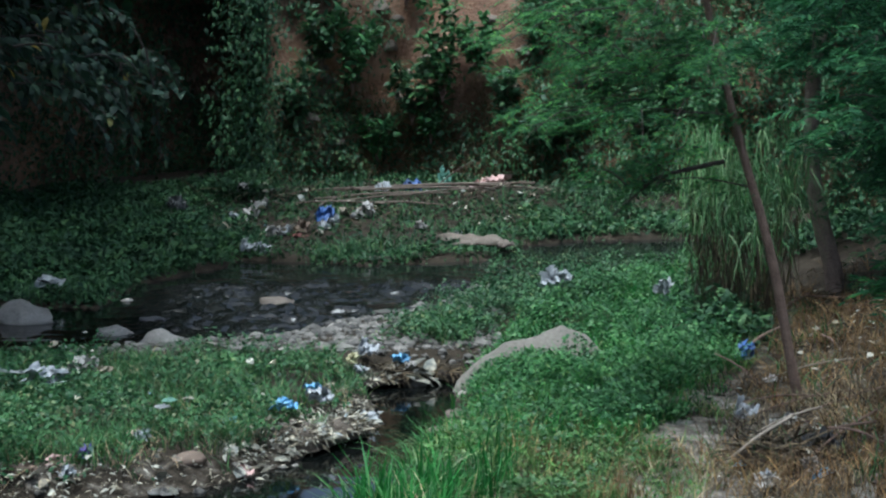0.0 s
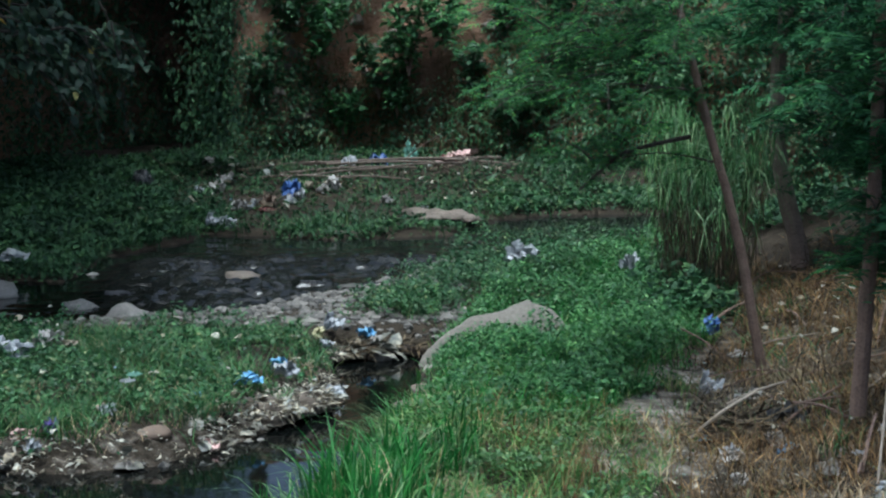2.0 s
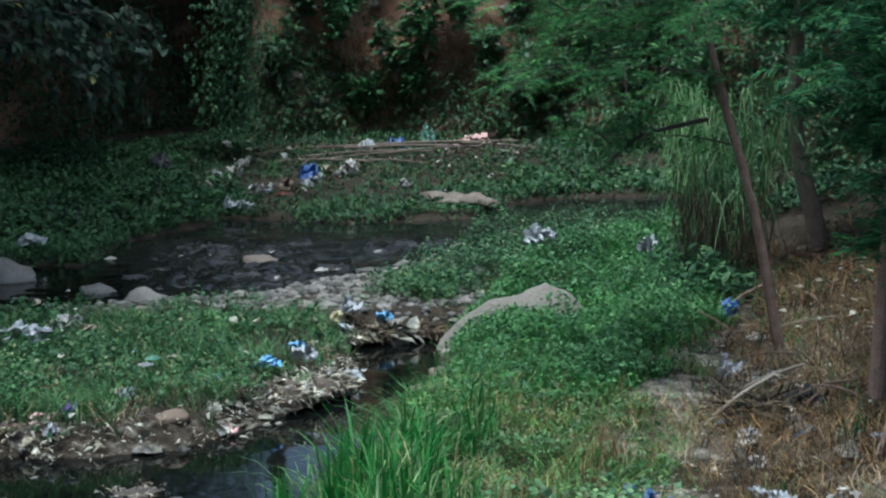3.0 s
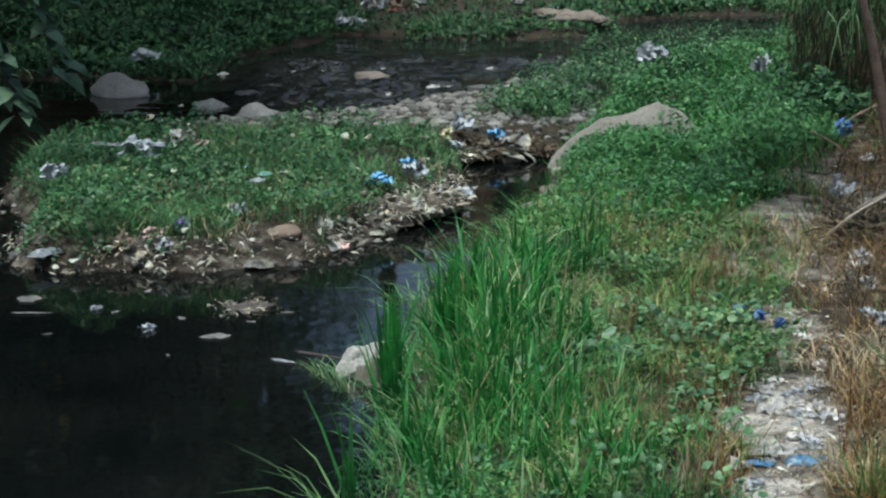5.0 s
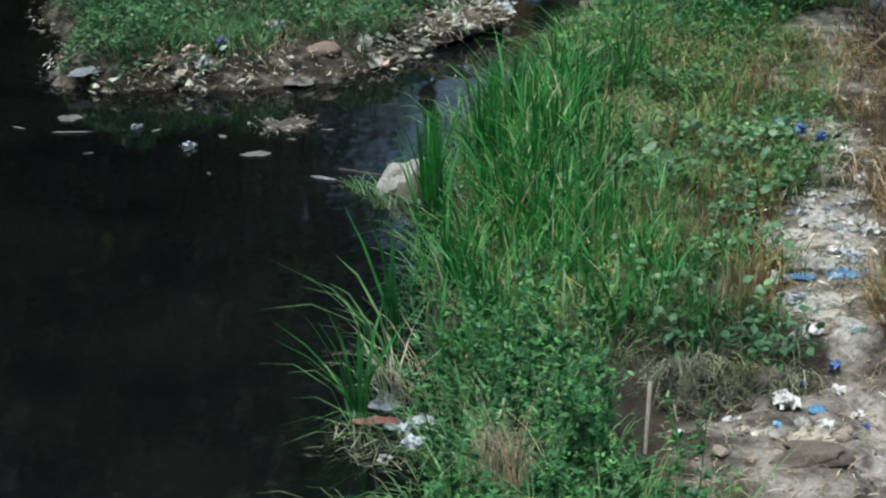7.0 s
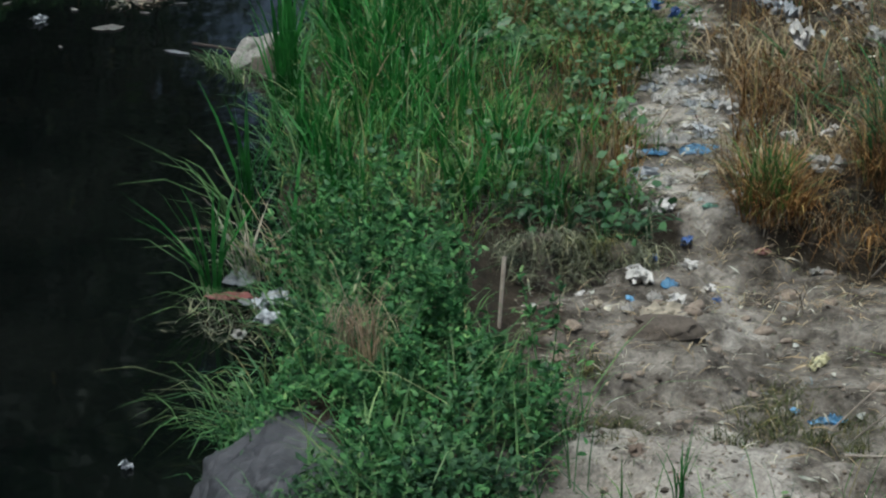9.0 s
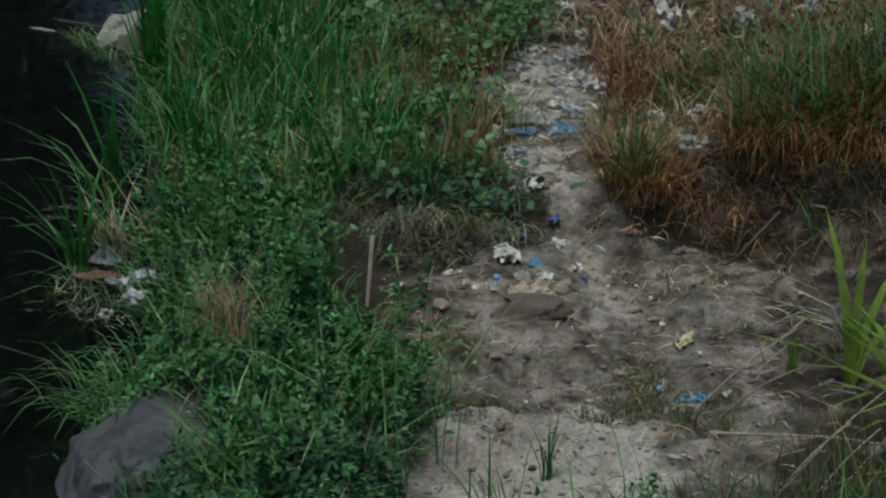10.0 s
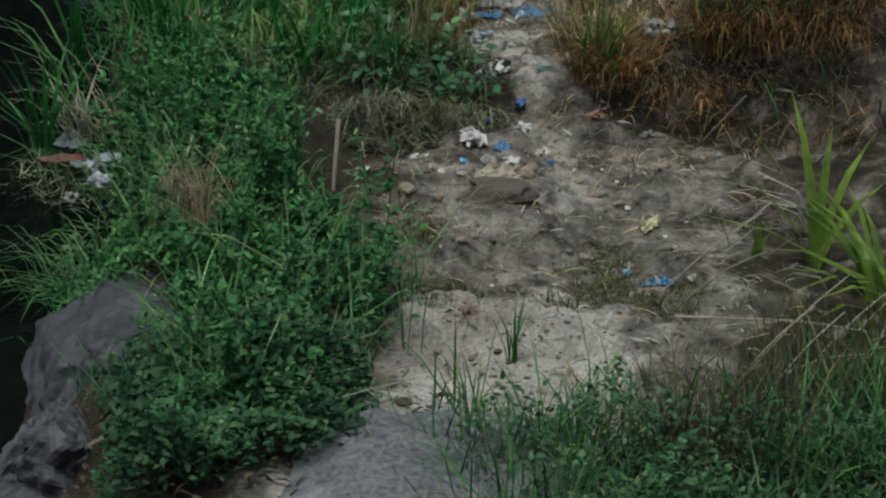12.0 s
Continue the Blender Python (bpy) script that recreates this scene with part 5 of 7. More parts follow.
def crumpled(size, seed, sub=0, spiky=0):
    """A crumpled bag: a few strongly creased films lying over one another. size: x, y, z."""
    pick = random.Random(seed)
    bm = bmesh.new()
    for k in range(4):
        turn = Euler((pick.uniform(-0.7, 0.7), pick.uniform(-0.7, 0.7), pick.uniform(0, 6.28))).to_matrix()
        off = Vector((pick.uniform(-0.2, 0.2), pick.uniform(-0.2, 0.2), 0.12 + 0.13 * k))
        w, h = pick.uniform(0.55, 0.85), pick.uniform(0.4, 0.7)
        rows = []
        for j in range(9):
            row = []
            for i in range(11):
                u, v = i / 10 - 0.5, j / 8 - 0.5
                q = Vector((u * 3.2 + seed, v * 3.2, k * 7.0))
                edge = 1 + 0.25 * noise.noise(q * 1.3)
                c = turn @ Vector((u * w * edge, v * h * edge, 0.55 * noise.noise(q) + 0.25 * abs(noise.noise(q * 2.4)))) + off
                row.append(bm.verts.new((c.x * size[0] * 1.1, c.y * size[1] * 1.1, max(0.02 + 0.05 * abs(noise.noise(q * 3)), c.z) * size[2])))
            rows.append(row)
        for a, b in zip(rows, rows[1:]):
            for i in range(10):
                bm.faces.new((a[i], a[i + 1], b[i + 1], b[i])).smooth = True
    me = bpy.data.meshes.new("bag")
    bm.to_mesh(me)
    bm.free()
    return me


def rag(size, seed, nx=26, ny=14):
    """A sheet of cloth or film lying in folds."""
    bm = bmesh.new()
    rows = []
    for j in range(ny):
        row = []
        for i in range(nx):
            u, v = i / (nx - 1) - 0.5, j / (ny - 1) - 0.5
            e = noise.noise(Vector((u * 3 + seed, v * 3, seed)))
            x, y = u * (1 + 0.35 * e) + 0.1 * noise.noise(Vector((v * 4, seed, 1))), v * (1 + 0.4 * noise.noise(Vector((u * 2.2, seed, 5))))
            z = abs(noise.fractal(Vector((u * 5, v * 7 + seed, seed)), 1.0, 2.0, 3)) * (1 - 1.5 * abs(v)) * (1 - 1.2 * abs(u))
            x, y = x * (1 - 1.3 * v * v) + 0.12 * noise.noise(Vector((u * 5, v * 5, seed + 9))), y * (1 - 1.1 * u * u) + 0.16 * noise.noise(Vector((u * 5, v * 5, seed + 19)))
            row.append(bm.verts.new((x * size[0], y * size[1], max(0.0, z) * size[2] + 0.004 + 0.05 * size[2] * abs(noise.noise(Vector((u * 11, v * 9, seed)))))))
        rows.append(row)
    for a, b in zip(rows, rows[1:]):
        for i in range(nx - 1):
            bm.faces.new((a[i], a[i + 1], b[i + 1], b[i])).smooth = True
    bmesh.ops.solidify(bm, geom=bm.faces[:], thickness=0.004)
    me = bpy.data.meshes.new("rag")
    bm.to_mesh(me)
    bm.free()
    return me


def litter(name, x, y, w, mat, label, shape="bag", flat=0.55, lift=0.0, turn=None, deep=0.7, z=None):
    seed = int(abs(x * 131 + y * 37)) % 97 + 1
    if shape == "rag" and y < 17 and z is None:
        flat *= 1.7
    me = rag((w, w * deep, w * flat * 0.5), seed) if shape == "rag" else crumpled((w, w * deep, w * flat), seed)
    me.materials.append(mat)
    ob = new(name, me)
    z0 = float(max(ground_height(np.array(x), np.array(y)), 0)) if z is None else z
    ob.matrix_world = pose(x, y, z0 + lift + (0.0 if shape == "rag" else -0.02 * w), 0, 0, seed * 47 if turn is None else turn)
    return tagged(ob, label, "litter", "scattered litter")


B, C = "plastic_bag", "cloth_rag"
# far bank
litter(B, -1.79, 37.3, 0.42, BLUE_BAG, "bright blue crumpled plastic bag on flood debris", flat=0.7)
litter(B, -1.75, 36.9, 0.24, WHITE_BAG, "small white crumpled bag beside a blue one")
litter(B, -2.4, 36.7, 0.3, WHITE_BAG, "white crumpled plastic bag on the far bank")
litter(C, -2.1, 36.6, 0.45, RED_BAG, "dull red rag on the far bank", "rag", 0.4)
litter(B, -1.21, 37.4, 0.34, DIRTY_BAG, "grey-white torn bag by the poles", flat=0.9)
litter(B, -0.95, 39.3, 0.3, WHITE_BAG, "white plastic bag lying on the poles", lift=0.1)
litter(B, -0.5, 39.9, 0.34, BLUE_BAG, "dark blue plastic bag behind the poles", flat=0.8)
litter(C, -0.3, 39.9, 0.3, DIRTY_BAG, "grey rag behind the poles", "rag", 0.7)
litter(B, -0.02, 40.2, 0.26, GREEN_BAG, "bright green plastic sheet behind the poles", flat=1.6)
litter(B, 0.75, 39.9, 0.5, PINK_BAG, "red and white striped bag behind the poles", flat=0.5)
litter(B, -4.03, 37.8, 0.46, BLACK_BAG, "black rubbish bag beside the hollow", flat=0.8)
litter(B, -4.25, 37.7, 0.26, DIRTY_BAG, "grey plastic film beside a black bag")
litter(B, -3.6, 36.2, 0.25, DIRTY_BAG, "dirty white bag in the far weeds")
litter(B, -2.95, 37.6, 0.3, DIRTY_BAG, "dirty pale bag on the far bank", flat=0.8)
litter(B, -2.56, 35.4, 0.3, WHITE_BAG, "white bag at the far waterline", flat=0.6)
litter(C, -1.85, 35.6, 0.5, BEIGE_BAG, "pale flat board at the far waterline", "rag", 0.15)
litter(B, -5.0, 31.3, 0.36, WHITE_BAG, "white plastic bag on the weedy bank", flat=0.5, lift=0.12)
litter(B, -2.9, 36.5, 0.22, WHITE_BAG, "small white bag among far debris")
litter(B, 1.35, 39.0, 0.2, BEIGE_BAG, "pale paper scrap by the pole ends")
litter(B, 0.2, 36.9, 0.14, WHITE_BAG, "small white scrap in far weeds")
for x, y, w, mat, label in ((-2.82, 38.2, 0.26, DIRTY_BAG, "grey crumpled bag on the far bank"), (-3.2, 36.75, 0.2, BEIGE_BAG, "pale paper scrap in far weeds"),
                            (-3.2, 39.2, 0.3, DIRTY_BAG, "grey film at the foot of the earth bank"), (-0.35, 36.9, 0.22, DIRTY_BAG, "dull grey scrap in far grass"),
                            (-1.5, 37.55, 0.2, BEIGE_BAG, "pale card beside a blue bag"), (-1.62, 37.0, 0.24, WHITE_BAG, "white film beside a blue bag"), (-2.45, 36.45, 0.26, DIRTY_BAG, "dirty film on far debris"),
                            (-2.1, 36.75, 0.3, BROWN_BAG, "brown carton on far debris"), (-2.8, 35.4, 0.26, WHITE_BAG, "white film at the far waterline"), (-3.15, 37.5, 0.2, WHITE_BAG, "small white bag near the hollow")):
    litter(B, x, y, w, mat, label, lift=0.04, flat=0.7)
# ridge and near bank
litter(B, 1.2, 28.0, 0.42, WHITE_BAG, "torn white plastic bag in green weeds", flat=0.6, lift=0.38)
litter(B, 2.41, 27.3, 0.2, WHITE_BAG, "small white bag at the ridge weeds", flat=1.0, lift=0.3)
litter(B, 2.92, 24.2, 0.26, BLUE_BAG, "bright blue plastic bag on dry grass", flat=0.8, lift=0.05)
litter(C, 2.42, 19.6, 0.42, SKY_BAG, "pale blue and white rag on dry ground", "rag", 0.4, turn=50, deep=0.3)
litter(C, 2.55, 19.85, 0.34, WHITE_BAG, "white twisted cloth strip on dry ground", "rag", 0.4, turn=20, deep=0.25)
litter(B, 2.61, 21.5, 0.24, WHITE_BAG, "white crumpled paper on the dry bank", flat=0.9)
litter(C, 2.0, 21.3, 0.3, DIRTY_BAG, "trodden grey plastic on the path edge", "rag", 0.2)
litter(B, 2.95, 19.4, 0.36, BLACK_BAG, "dark tangled bag in bank debris", flat=0.7)
litter(B, 2.9, 21.0, 0.3, DIRTY_BAG, "grey plastic film on the dry bank", flat=0.5)
litter(C, 3.25, 16.3, 0.5, DIRTY_BAG, "grey plastic sheet in dry grass", "rag", 0.5)
litter(B, 2.75, 16.1, 0.26, DIRTY_BAG, "dirty grey bag in dry grass", flat=0.6)
# island
litter(B, -3.75, 23.2, 0.42, WHITE_BAG, "torn white plastic bag on island weeds", flat=0.5, lift=0.26)
litter(C, -4.1, 23.4, 0.36, WHITE_BAG, "white plastic strip on island weeds", "rag", 0.35, lift=0.3, deep=0.25, turn=160)
litter(B, -3.5, 23.8, 0.3, DIRTY_BAG, "grey crumpled bag on island weeds", flat=0.7, lift=0.24)
litter(B, -3.26, 23.75, 0.18, BEIGE_BAG, "pale yellow scrap on island weeds", lift=0.24)
litter(B, -4.35, 22.2, 0.26, WHITE_BAG, "dirty white film in island weeds", lift=0.2, flat=0.6)
litter(C, -2.5, 22.4, 0.2, GREEN_BAG, "green wrapper lying in grass", "rag", 0.5, lift=0.22)
litter(C, -2.55, 22.25, 0.2, WHITE_BAG, "white wrapper lying in grass", "rag", 0.5, lift=0.2)
litter(B, -2.72, 21.6, 0.18, PINK_BAG, "pink and brown scrap in grass", lift=0.06)
litter(B, -2.62, 21.4, 0.16, WHITE_BAG, "white scrap on the island", lift=0.06, flat=0.8)
litter(B, -3.05, 20.85, 0.14, PURPLE_BAG, "dark purple wrapper on shore rubbish", flat=1.1, lift=0.04)
litter(B, -3.16, 20.55, 0.16, WHITE_BAG, "white crumpled cup on shore rubbish", flat=0.9)
litter(B, -3.2, 20.75, 0.26, PINK_BAG, "pinkish rag on shore rubbish", flat=0.4)
litter(C, -4.1, 20.5, 0.5, WHITE_BAG, "white plastic sheet at the waterline", "rag", 0.3, deep=0.5)
litter(B, -3.5, 20.55, 0.18, BROWN_BAG, "brown carton on shore rubbish", flat=0.8)
litter(B, -3.85, 20.8, 0.2, BROWN_BAG, "rusty brown scrap on shore rubbish", flat=0.7)
sack = stone("sack", (-2.2, 21.0, 0.16), (0.34, 0.24, 0.2), 77, BROWN_BAG, "brown half-buried sack on shore rubbish", "", 20, 3, 0.3)
tagged(sack, "brown half-buried sack on shore rubbish", "litter", "scattered litter")
litter(C, -2.35, 20.5, 0.4, DIRTY_BAG, "grey plastic sheet at the waterline", "rag", 0.3)
litter(B, -1.72, 21.1, 0.18, PINK_BAG, "pale pink scrap at the shore corner")
litter(B, -1.46, 22.35, 0.27, SKY_BAG, "sky-blue plastic bag on bleached debris", flat=0.5, lift=0.14)
litter(B, -1.15, 22.85, 0.26, WHITE_BAG, "pale lilac-white bag on bleached debris", flat=0.6, lift=0.16)
litter(B, -1.22, 23.1, 0.18, SKY_BAG, "small blue bag on bleached debris", flat=0.6, lift=0.16)
litter(B, -0.75, 23.3, 0.2, WHITE_BAG, "white bag at the side channel", flat=0.6, lift=0.05)
litter(B, -1.95, 22.2, 0.16, SKY_BAG, "faded blue scrap on the island", lift=0.05)
litter(B, -0.45, 25.6, 0.2, SKY_BAG, "blue wrapper on the debris dam", lift=0.22)
litter(B, -0.8, 25.7, 0.26, WHITE_BAG, "white foam scrap on the debris dam", lift=0.14, flat=0.7)
litter(B, -0.95, 25.5, 0.2, YELLOW_BAG, "yellowish foam scrap on the debris dam", lift=0.1, flat=0.7)
# floating on the pool
litter(C, -4.06, 19.3, 0.26, DIRTY_BAG, "flat film floating on black water", "rag", 0.08, z=0.006)
litter(C, -3.96, 18.85, 0.3, DIRTY_BAG, "flat strip floating on black water", "rag", 0.06, deep=0.15, z=0.006, turn=0)
litter(B, -3.45, 19.0, 0.1, WHITE_BAG, "small white scrap floating on black water", flat=0.4, z=0.0)
litter(B, -2.96, 18.35, 0.13, WHITE_BAG, "white scrap floating on black water", flat=0.5, z=0.0)
litter(C, -2.42, 18.15, 0.22, DIRTY_BAG, "dirty film floating on black water", "rag", 0.2, z=0.004, turn=20)
litter(C, -1.85, 17.45, 0.22, WHITE_BAG, "white film strip floating by a rock", "rag", 0.15, z=0.004, deep=0.3, turn=150)
litter(B, -1.38, 10.3, 0.055, WHITE_BAG, "small white foam ball floating on water", flat=0.95, z=0.0)
# the path
litter(B, 1.52, 16.85, 0.13, BLUE_BAG, "blue wrapper beside the path", lift=0.05, flat=0.7)
litter(B, 1.38, 16.95, 0.12, BLUE_BAG, "blue wrapper beside the path", lift=0.06, flat=0.7)
litter(B, 1.64, 16.6, 0.11, BLUE_BAG, "blue wrapper beside the path", lift=0.05, flat=0.9)
litter(C, 1.39, 15.3, 0.24, PAPER, "trodden white plastic on the path", "rag", 0.3)
litter(C, 1.42, 14.8, 0.24, PAPER, "trodden white plastic sheet on the path", "rag", 0.5, deep=0.8)
litter(C, 1.55, 15.0, 0.16, PAPER, "torn white paper on the path", "rag", 0.6)
litter(C, 1.3, 14.5, 0.14, PAPER, "torn white paper on the path", "rag", 0.6)
litter(C, 1.5, 14.2, 0.15, PAPER, "torn white paper on the path", "rag", 0.6)
litter(C, 1.28, 12.3, 0.1, PAPER, "small white paper on the dirt", "rag", 0.8)
litter(C, 1.1, 11.75, 0.12, PAPER, "crumpled pale paper on the dirt", "rag", 0.9)
litter(C, 0.95, 11.55, 0.09, PAPER, "crumpled pale paper on the dirt", "rag", 0.9)
litter(C, 1.5, 13.75, 0.27, SKY_BAG, "bright blue cloth rag on the path", "rag", 0.3, turn=25, deep=0.7)
litter(C, 1.24, 13.68, 0.18, SKY_BAG, "bright blue cloth rag on the path", "rag", 0.25, turn=-20, deep=0.6)
litter(C, 1.33, 13.78, 0.3, PAPER, "white twisted cloth across the path", "rag", 0.6, turn=5, deep=0.25, lift=0.03)
litter(C, 1.22, 13.1, 0.2, PAPER, "grey-white crumpled film on the path", "rag", 0.4)
litter(C, 1.44, 12.85, 0.22, PAPER, "torn white film on the path", "rag", 0.4)
litter(C, 1.47, 12.7, 0.1, GREEN_BAG, "pale green scrap on the path", "rag", 0.3)
litter(B, 1.73, 14.3, 0.13, PAPER, "white crumpled tissue in dry grass", flat=0.8, lift=0.06)
litter(B, 1.33, 12.5, 0.1, BLUE_BAG, "bright blue wrapper on the dirt", flat=0.8)
litter(B, 1.14, 12.35, 0.09, BLUE_BAG, "blue wrapper half buried in dirt", flat=0.8)
litter(B, 1.02, 12.02, 0.2, PAPER, "knotted pale cloth on the dirt", flat=0.45)
litter(C, 1.19, 11.95, 0.13, SKY_BAG, "pale blue film on the dirt", "rag", 0.5)
litter(B, 1.39, 11.98, 0.11, PAPER, "white crushed cup on the dirt", flat=0.7)
litter(B, 1.42, 11.86, 0.06, BLUE_BAG, "small blue scrap on the dirt")
litter(B, 0.8, 11.65, 0.08, BEIGE_BAG, "pale scrap on the dirt", flat=0.6)
litter(B, 0.97, 11.7, 0.06, SKY_BAG, "small blue scrap on the dirt")
litter(B, 1.08, 11.45, 0.24, BEIGE_BAG, "earth-stained crumpled sacking on the dirt", flat=0.35)
litter(B, 1.2, 11.6, 0.12, PAPER, "crumpled pale paper on the dirt", flat=0.5)
litter(B, 0.75, 11.9, 0.1, PAPER, "small crumpled paper on the dirt", flat=0.5)
litter(B, 1.32, 12.15, 0.1, PAPER, "small crumpled paper on the dirt", flat=0.5)
litter(B, 1.84, 11.2, 0.11, YELLOW_BAG, "yellowish foam block on the dirt", flat=0.6)
litter(C, 1.8, 10.5, 0.17, SKY_BAG, "bright blue film on the dirt", "rag", 0.6, deep=0.45, turn=10)
litter(B, 1.66, 10.62, 0.06, SKY_BAG, "small blue scrap on the dirt")
litter(B, 0.88, 9.97, 0.1, BROWN_BAG, "curled brown dead leaf on the dirt", flat=0.4)
litter(B, 1.72, 12.35, 0.08, RED_BAG, "dull red scrap on the dirt", flat=0.5)
litter(B, 2.0, 12.3, 0.1, DIRTY_BAG, "grey scrap under the dry grass", flat=0.5)
litter(B, 2.1, 12.95, 0.2, DIRTY_BAG, "dirty film caught in dry grass", lift=0.1)
litter(B, 2.31, 15.3, 0.18, PAPER, "white film caught in dry stems", flat=1.1, lift=0.12)
pick = random.Random(5)
for k in range(46):
    y = pick.uniform(12.7, 17.0)
    lo, hi = np.interp(y, PATH_Y, PATH_L), np.interp(y, PATH_Y, PATH_R)
    mat, label = pick.choice(((PAPER, "torn white paper trodden into the path"), (PAPER, "trodden scrap of white film on the path"), (PAPER, "dirty torn tissue trodden into the path"),
                              (BEIGE_BAG, "pale card scrap on the path"), (WHITE_BAG, "white plastic scrap on the path")))
    litter(C, pick.uniform(lo - 0.05, hi + 0.1), y, pick.uniform(0.06, 0.2), mat, label, "rag", pick.uniform(0.3, 0.9), turn=pick.uniform(0, 360), deep=pick.uniform(0.3, 0.9))
for k in range(26):
    x, y = pick.uniform(1.9, 3.6), pick.uniform(13.2, 19.5)
    mat, label = pick.choice(((PAPER, "white paper scrap caught in dry grass"), (DIRTY_BAG, "dirty film caught in dry grass"), (WHITE_BAG, "white plastic scrap in dry grass")))
    litter(B, x + 0.1 * (y - 14), y, pick.uniform(0.08, 0.18), mat, label, flat=0.8, lift=0.05)
for k in range(15):
    y = pick.uniform(12.6, 16.8)
    lo, hi = np.interp(y, PATH_Y, PATH_L), np.interp(y, PATH_Y, PATH_R)
    mat, label = pick.choice(((PAPER, "crumpled white tissue on the path"), (PAPER, "crumpled white film on the path"), (WHITE_BAG, "crumpled white plastic on the path"), (DIRTY_BAG, "crumpled dirty film on the path")))
    litter(B, pick.uniform(lo, hi), y, pick.uniform(0.09, 0.2), mat, label, flat=pick.uniform(0.25, 0.5))
# at the water's edge by the reeds
litter(C, -1.06, 12.3, 0.26, RED_BAG, "red and white wrapper at the waterline", "rag", 0.4, z=0.07, deep=0.5, turn=5)
litter(C, -0.98, 12.22, 0.14, WHITE_BAG, "white lining of a torn wrapper at the waterline", "rag", 0.4, z=0.07, deep=0.5)
litter(B, -0.84, 12.2, 0.2, WHITE_BAG, "white foam scrap at the waterline", flat=0.4, z=0.07)
litter(B, -0.84, 11.92, 0.16, WHITE_BAG, "white scrap at the waterline", flat=0.4, z=0.07)
litter(B, -1.0, 11.88, 0.1, DIRTY_BAG, "grey scrap at the waterline", flat=0.4, z=0.02)
litter(C, -1.05, 12.75, 0.24, WHITE_BAG, "clear crumpled film among reeds", "rag", 0.9, z=0.0)


# ---- poles, sticks and heaps ----
def stick(name, a, b, r, mat, label, sag=0.02, group="", sides=7):
    """A pole or stick from a to b with a slight bow."""
    a, b = np.array(a, float), np.array(b, float)
    ob = thing(name, a, label, "pole" if "pole" in name else "stick", group)
    mid = (b - a) * 0.5 + (0, 0, sag)
    part_np("shaft", *tube(curve_pts([(0, 0, 0), mid, b - a], 9), np.linspace(r, r * 0.7, 9), sides, 0.12), mat, ob)
    return ob


for a, b, r in (((-1.75, 39.3, 0.56), (1.45, 39.6, 0.62), 0.035), ((-1.3, 39.1, 0.58), (0.9, 39.35, 0.56), 0.028), ((-2.0, 38.5, 0.5), (-0.3, 38.9, 0.56), 0.025), ((-1.6, 38.2, 0.5), (0.1, 38.9, 0.55), 0.022),
                ((-1.2, 38.0, 0.5), (0.0, 37.9, 0.47), 0.02), ((-2.3, 38.3, 0.47), (-0.9, 37.9, 0.5), 0.02), ((0.3, 39.6, 0.6), (1.7, 39.1, 0.55), 0.026), ((-0.1, 39.9, 0.55), (0.5, 39.7, 0.98), 0.014),
                ((-2.6, 39.0, 0.5), (-1.4, 39.3, 0.6), 0.018), ((-0.6, 38.6, 0.55), (0.8, 39.0, 0.6), 0.02), ((0.6, 38.9, 0.55), (1.3, 39.5, 0.66), 0.016), ((-1.9, 37.7, 0.48), (-1.5, 38.6, 0.55), 0.014)):
    stick("bamboo_pole", a, b, 0.75 * r, POLE, "weathered brown bamboo pole on flood debris", 0.03, "pile of poles")
stick("dead_stick", (0.34, 11.48, 0.59), (0.31, 11.36, 0.22), 0.012, STICK, "bleached stick leaning on the soil bank", 0.02)
stick("dead_stick", (0.62, 11.1, 0.2), (0.5, 10.6, 0.22), 0.008, STICK, "thin dead stick lying on dirt", 0.03)
stick("dead_stick", (1.73, 9.69, 0.34), (2.27, 9.64, 0.34), 0.006, STICK, "pale straight stick lying over weeds", 0.0)
stick("dead_stick", (-0.3, 8.15, 0.44), (0.58, 8.85, 0.46), 0.004, STICK, "long dry stalk lying along a rock slab", 0.05)
stick("dead_stick", (2.25, 12.2, 0.2), (2.42, 11.95, 0.55), 0.006, STICK, "pale stalk standing in dry grass", 0.0)
stick("dead_stick", (3.15, 16.6, 0.6), (3.4, 17.3, 1.9), 0.01, STICK, "thin pale stem leaning on a tree", 0.0)
stick("dead_stick", (2.2, 19.3, 0.5), (2.75, 19.6, 0.8), 0.016, STICK, "bleached stick in bank debris", 0.03)
stick("dead_stick", (2.5, 20.2, 0.52), (3.0, 19.7, 0.86), 0.014, STICK, "bleached stick in bank debris", 0.03)
stick("dead_stick", (-1.75, 17.65, 0.02), (-1.2, 17.2, 0.06), 0.012, DARK_BARK, "dark wet stick floating beside a rock", 0.0)


for k in range(22):  # fallen branches of the dry bank
    x, y = random.Random(k).uniform(2.5, 4.4), random.Random(k + 50).uniform(16.5, 27)
    a, ln = random.Random(k + 90).uniform(0, 6.28), random.Random(k + 130).uniform(0.5, 1.3)
    x2, y2 = x + ln * math.cos(a), y + ln * math.sin(a)
    z1, z2 = (float(ground_height(np.array(u), np.array(v))) for u, v in ((x, y), (x2, y2)))
    stick("dead_stick", (x, y, z1 + 0.04), (x2, y2, z2 + random.Random(k + 170).uniform(0.04, 0.3)), random.Random(k + 210).uniform(0.007, 0.016), STICK if k % 7 == 3 else BARK, "dead branch lying on the dry bank", 0.04, "fallen branches")
litter(C, 3.0, 17.4, 0.5, DIRTY_BAG, "grey plastic sheet under dry stalks", "rag", 0.5, deep=0.5)
litter(C, 2.85, 18.6, 0.34, SKY_BAG, "pale blue rag in dry debris", "rag", 0.6, deep=0.35, turn=60)
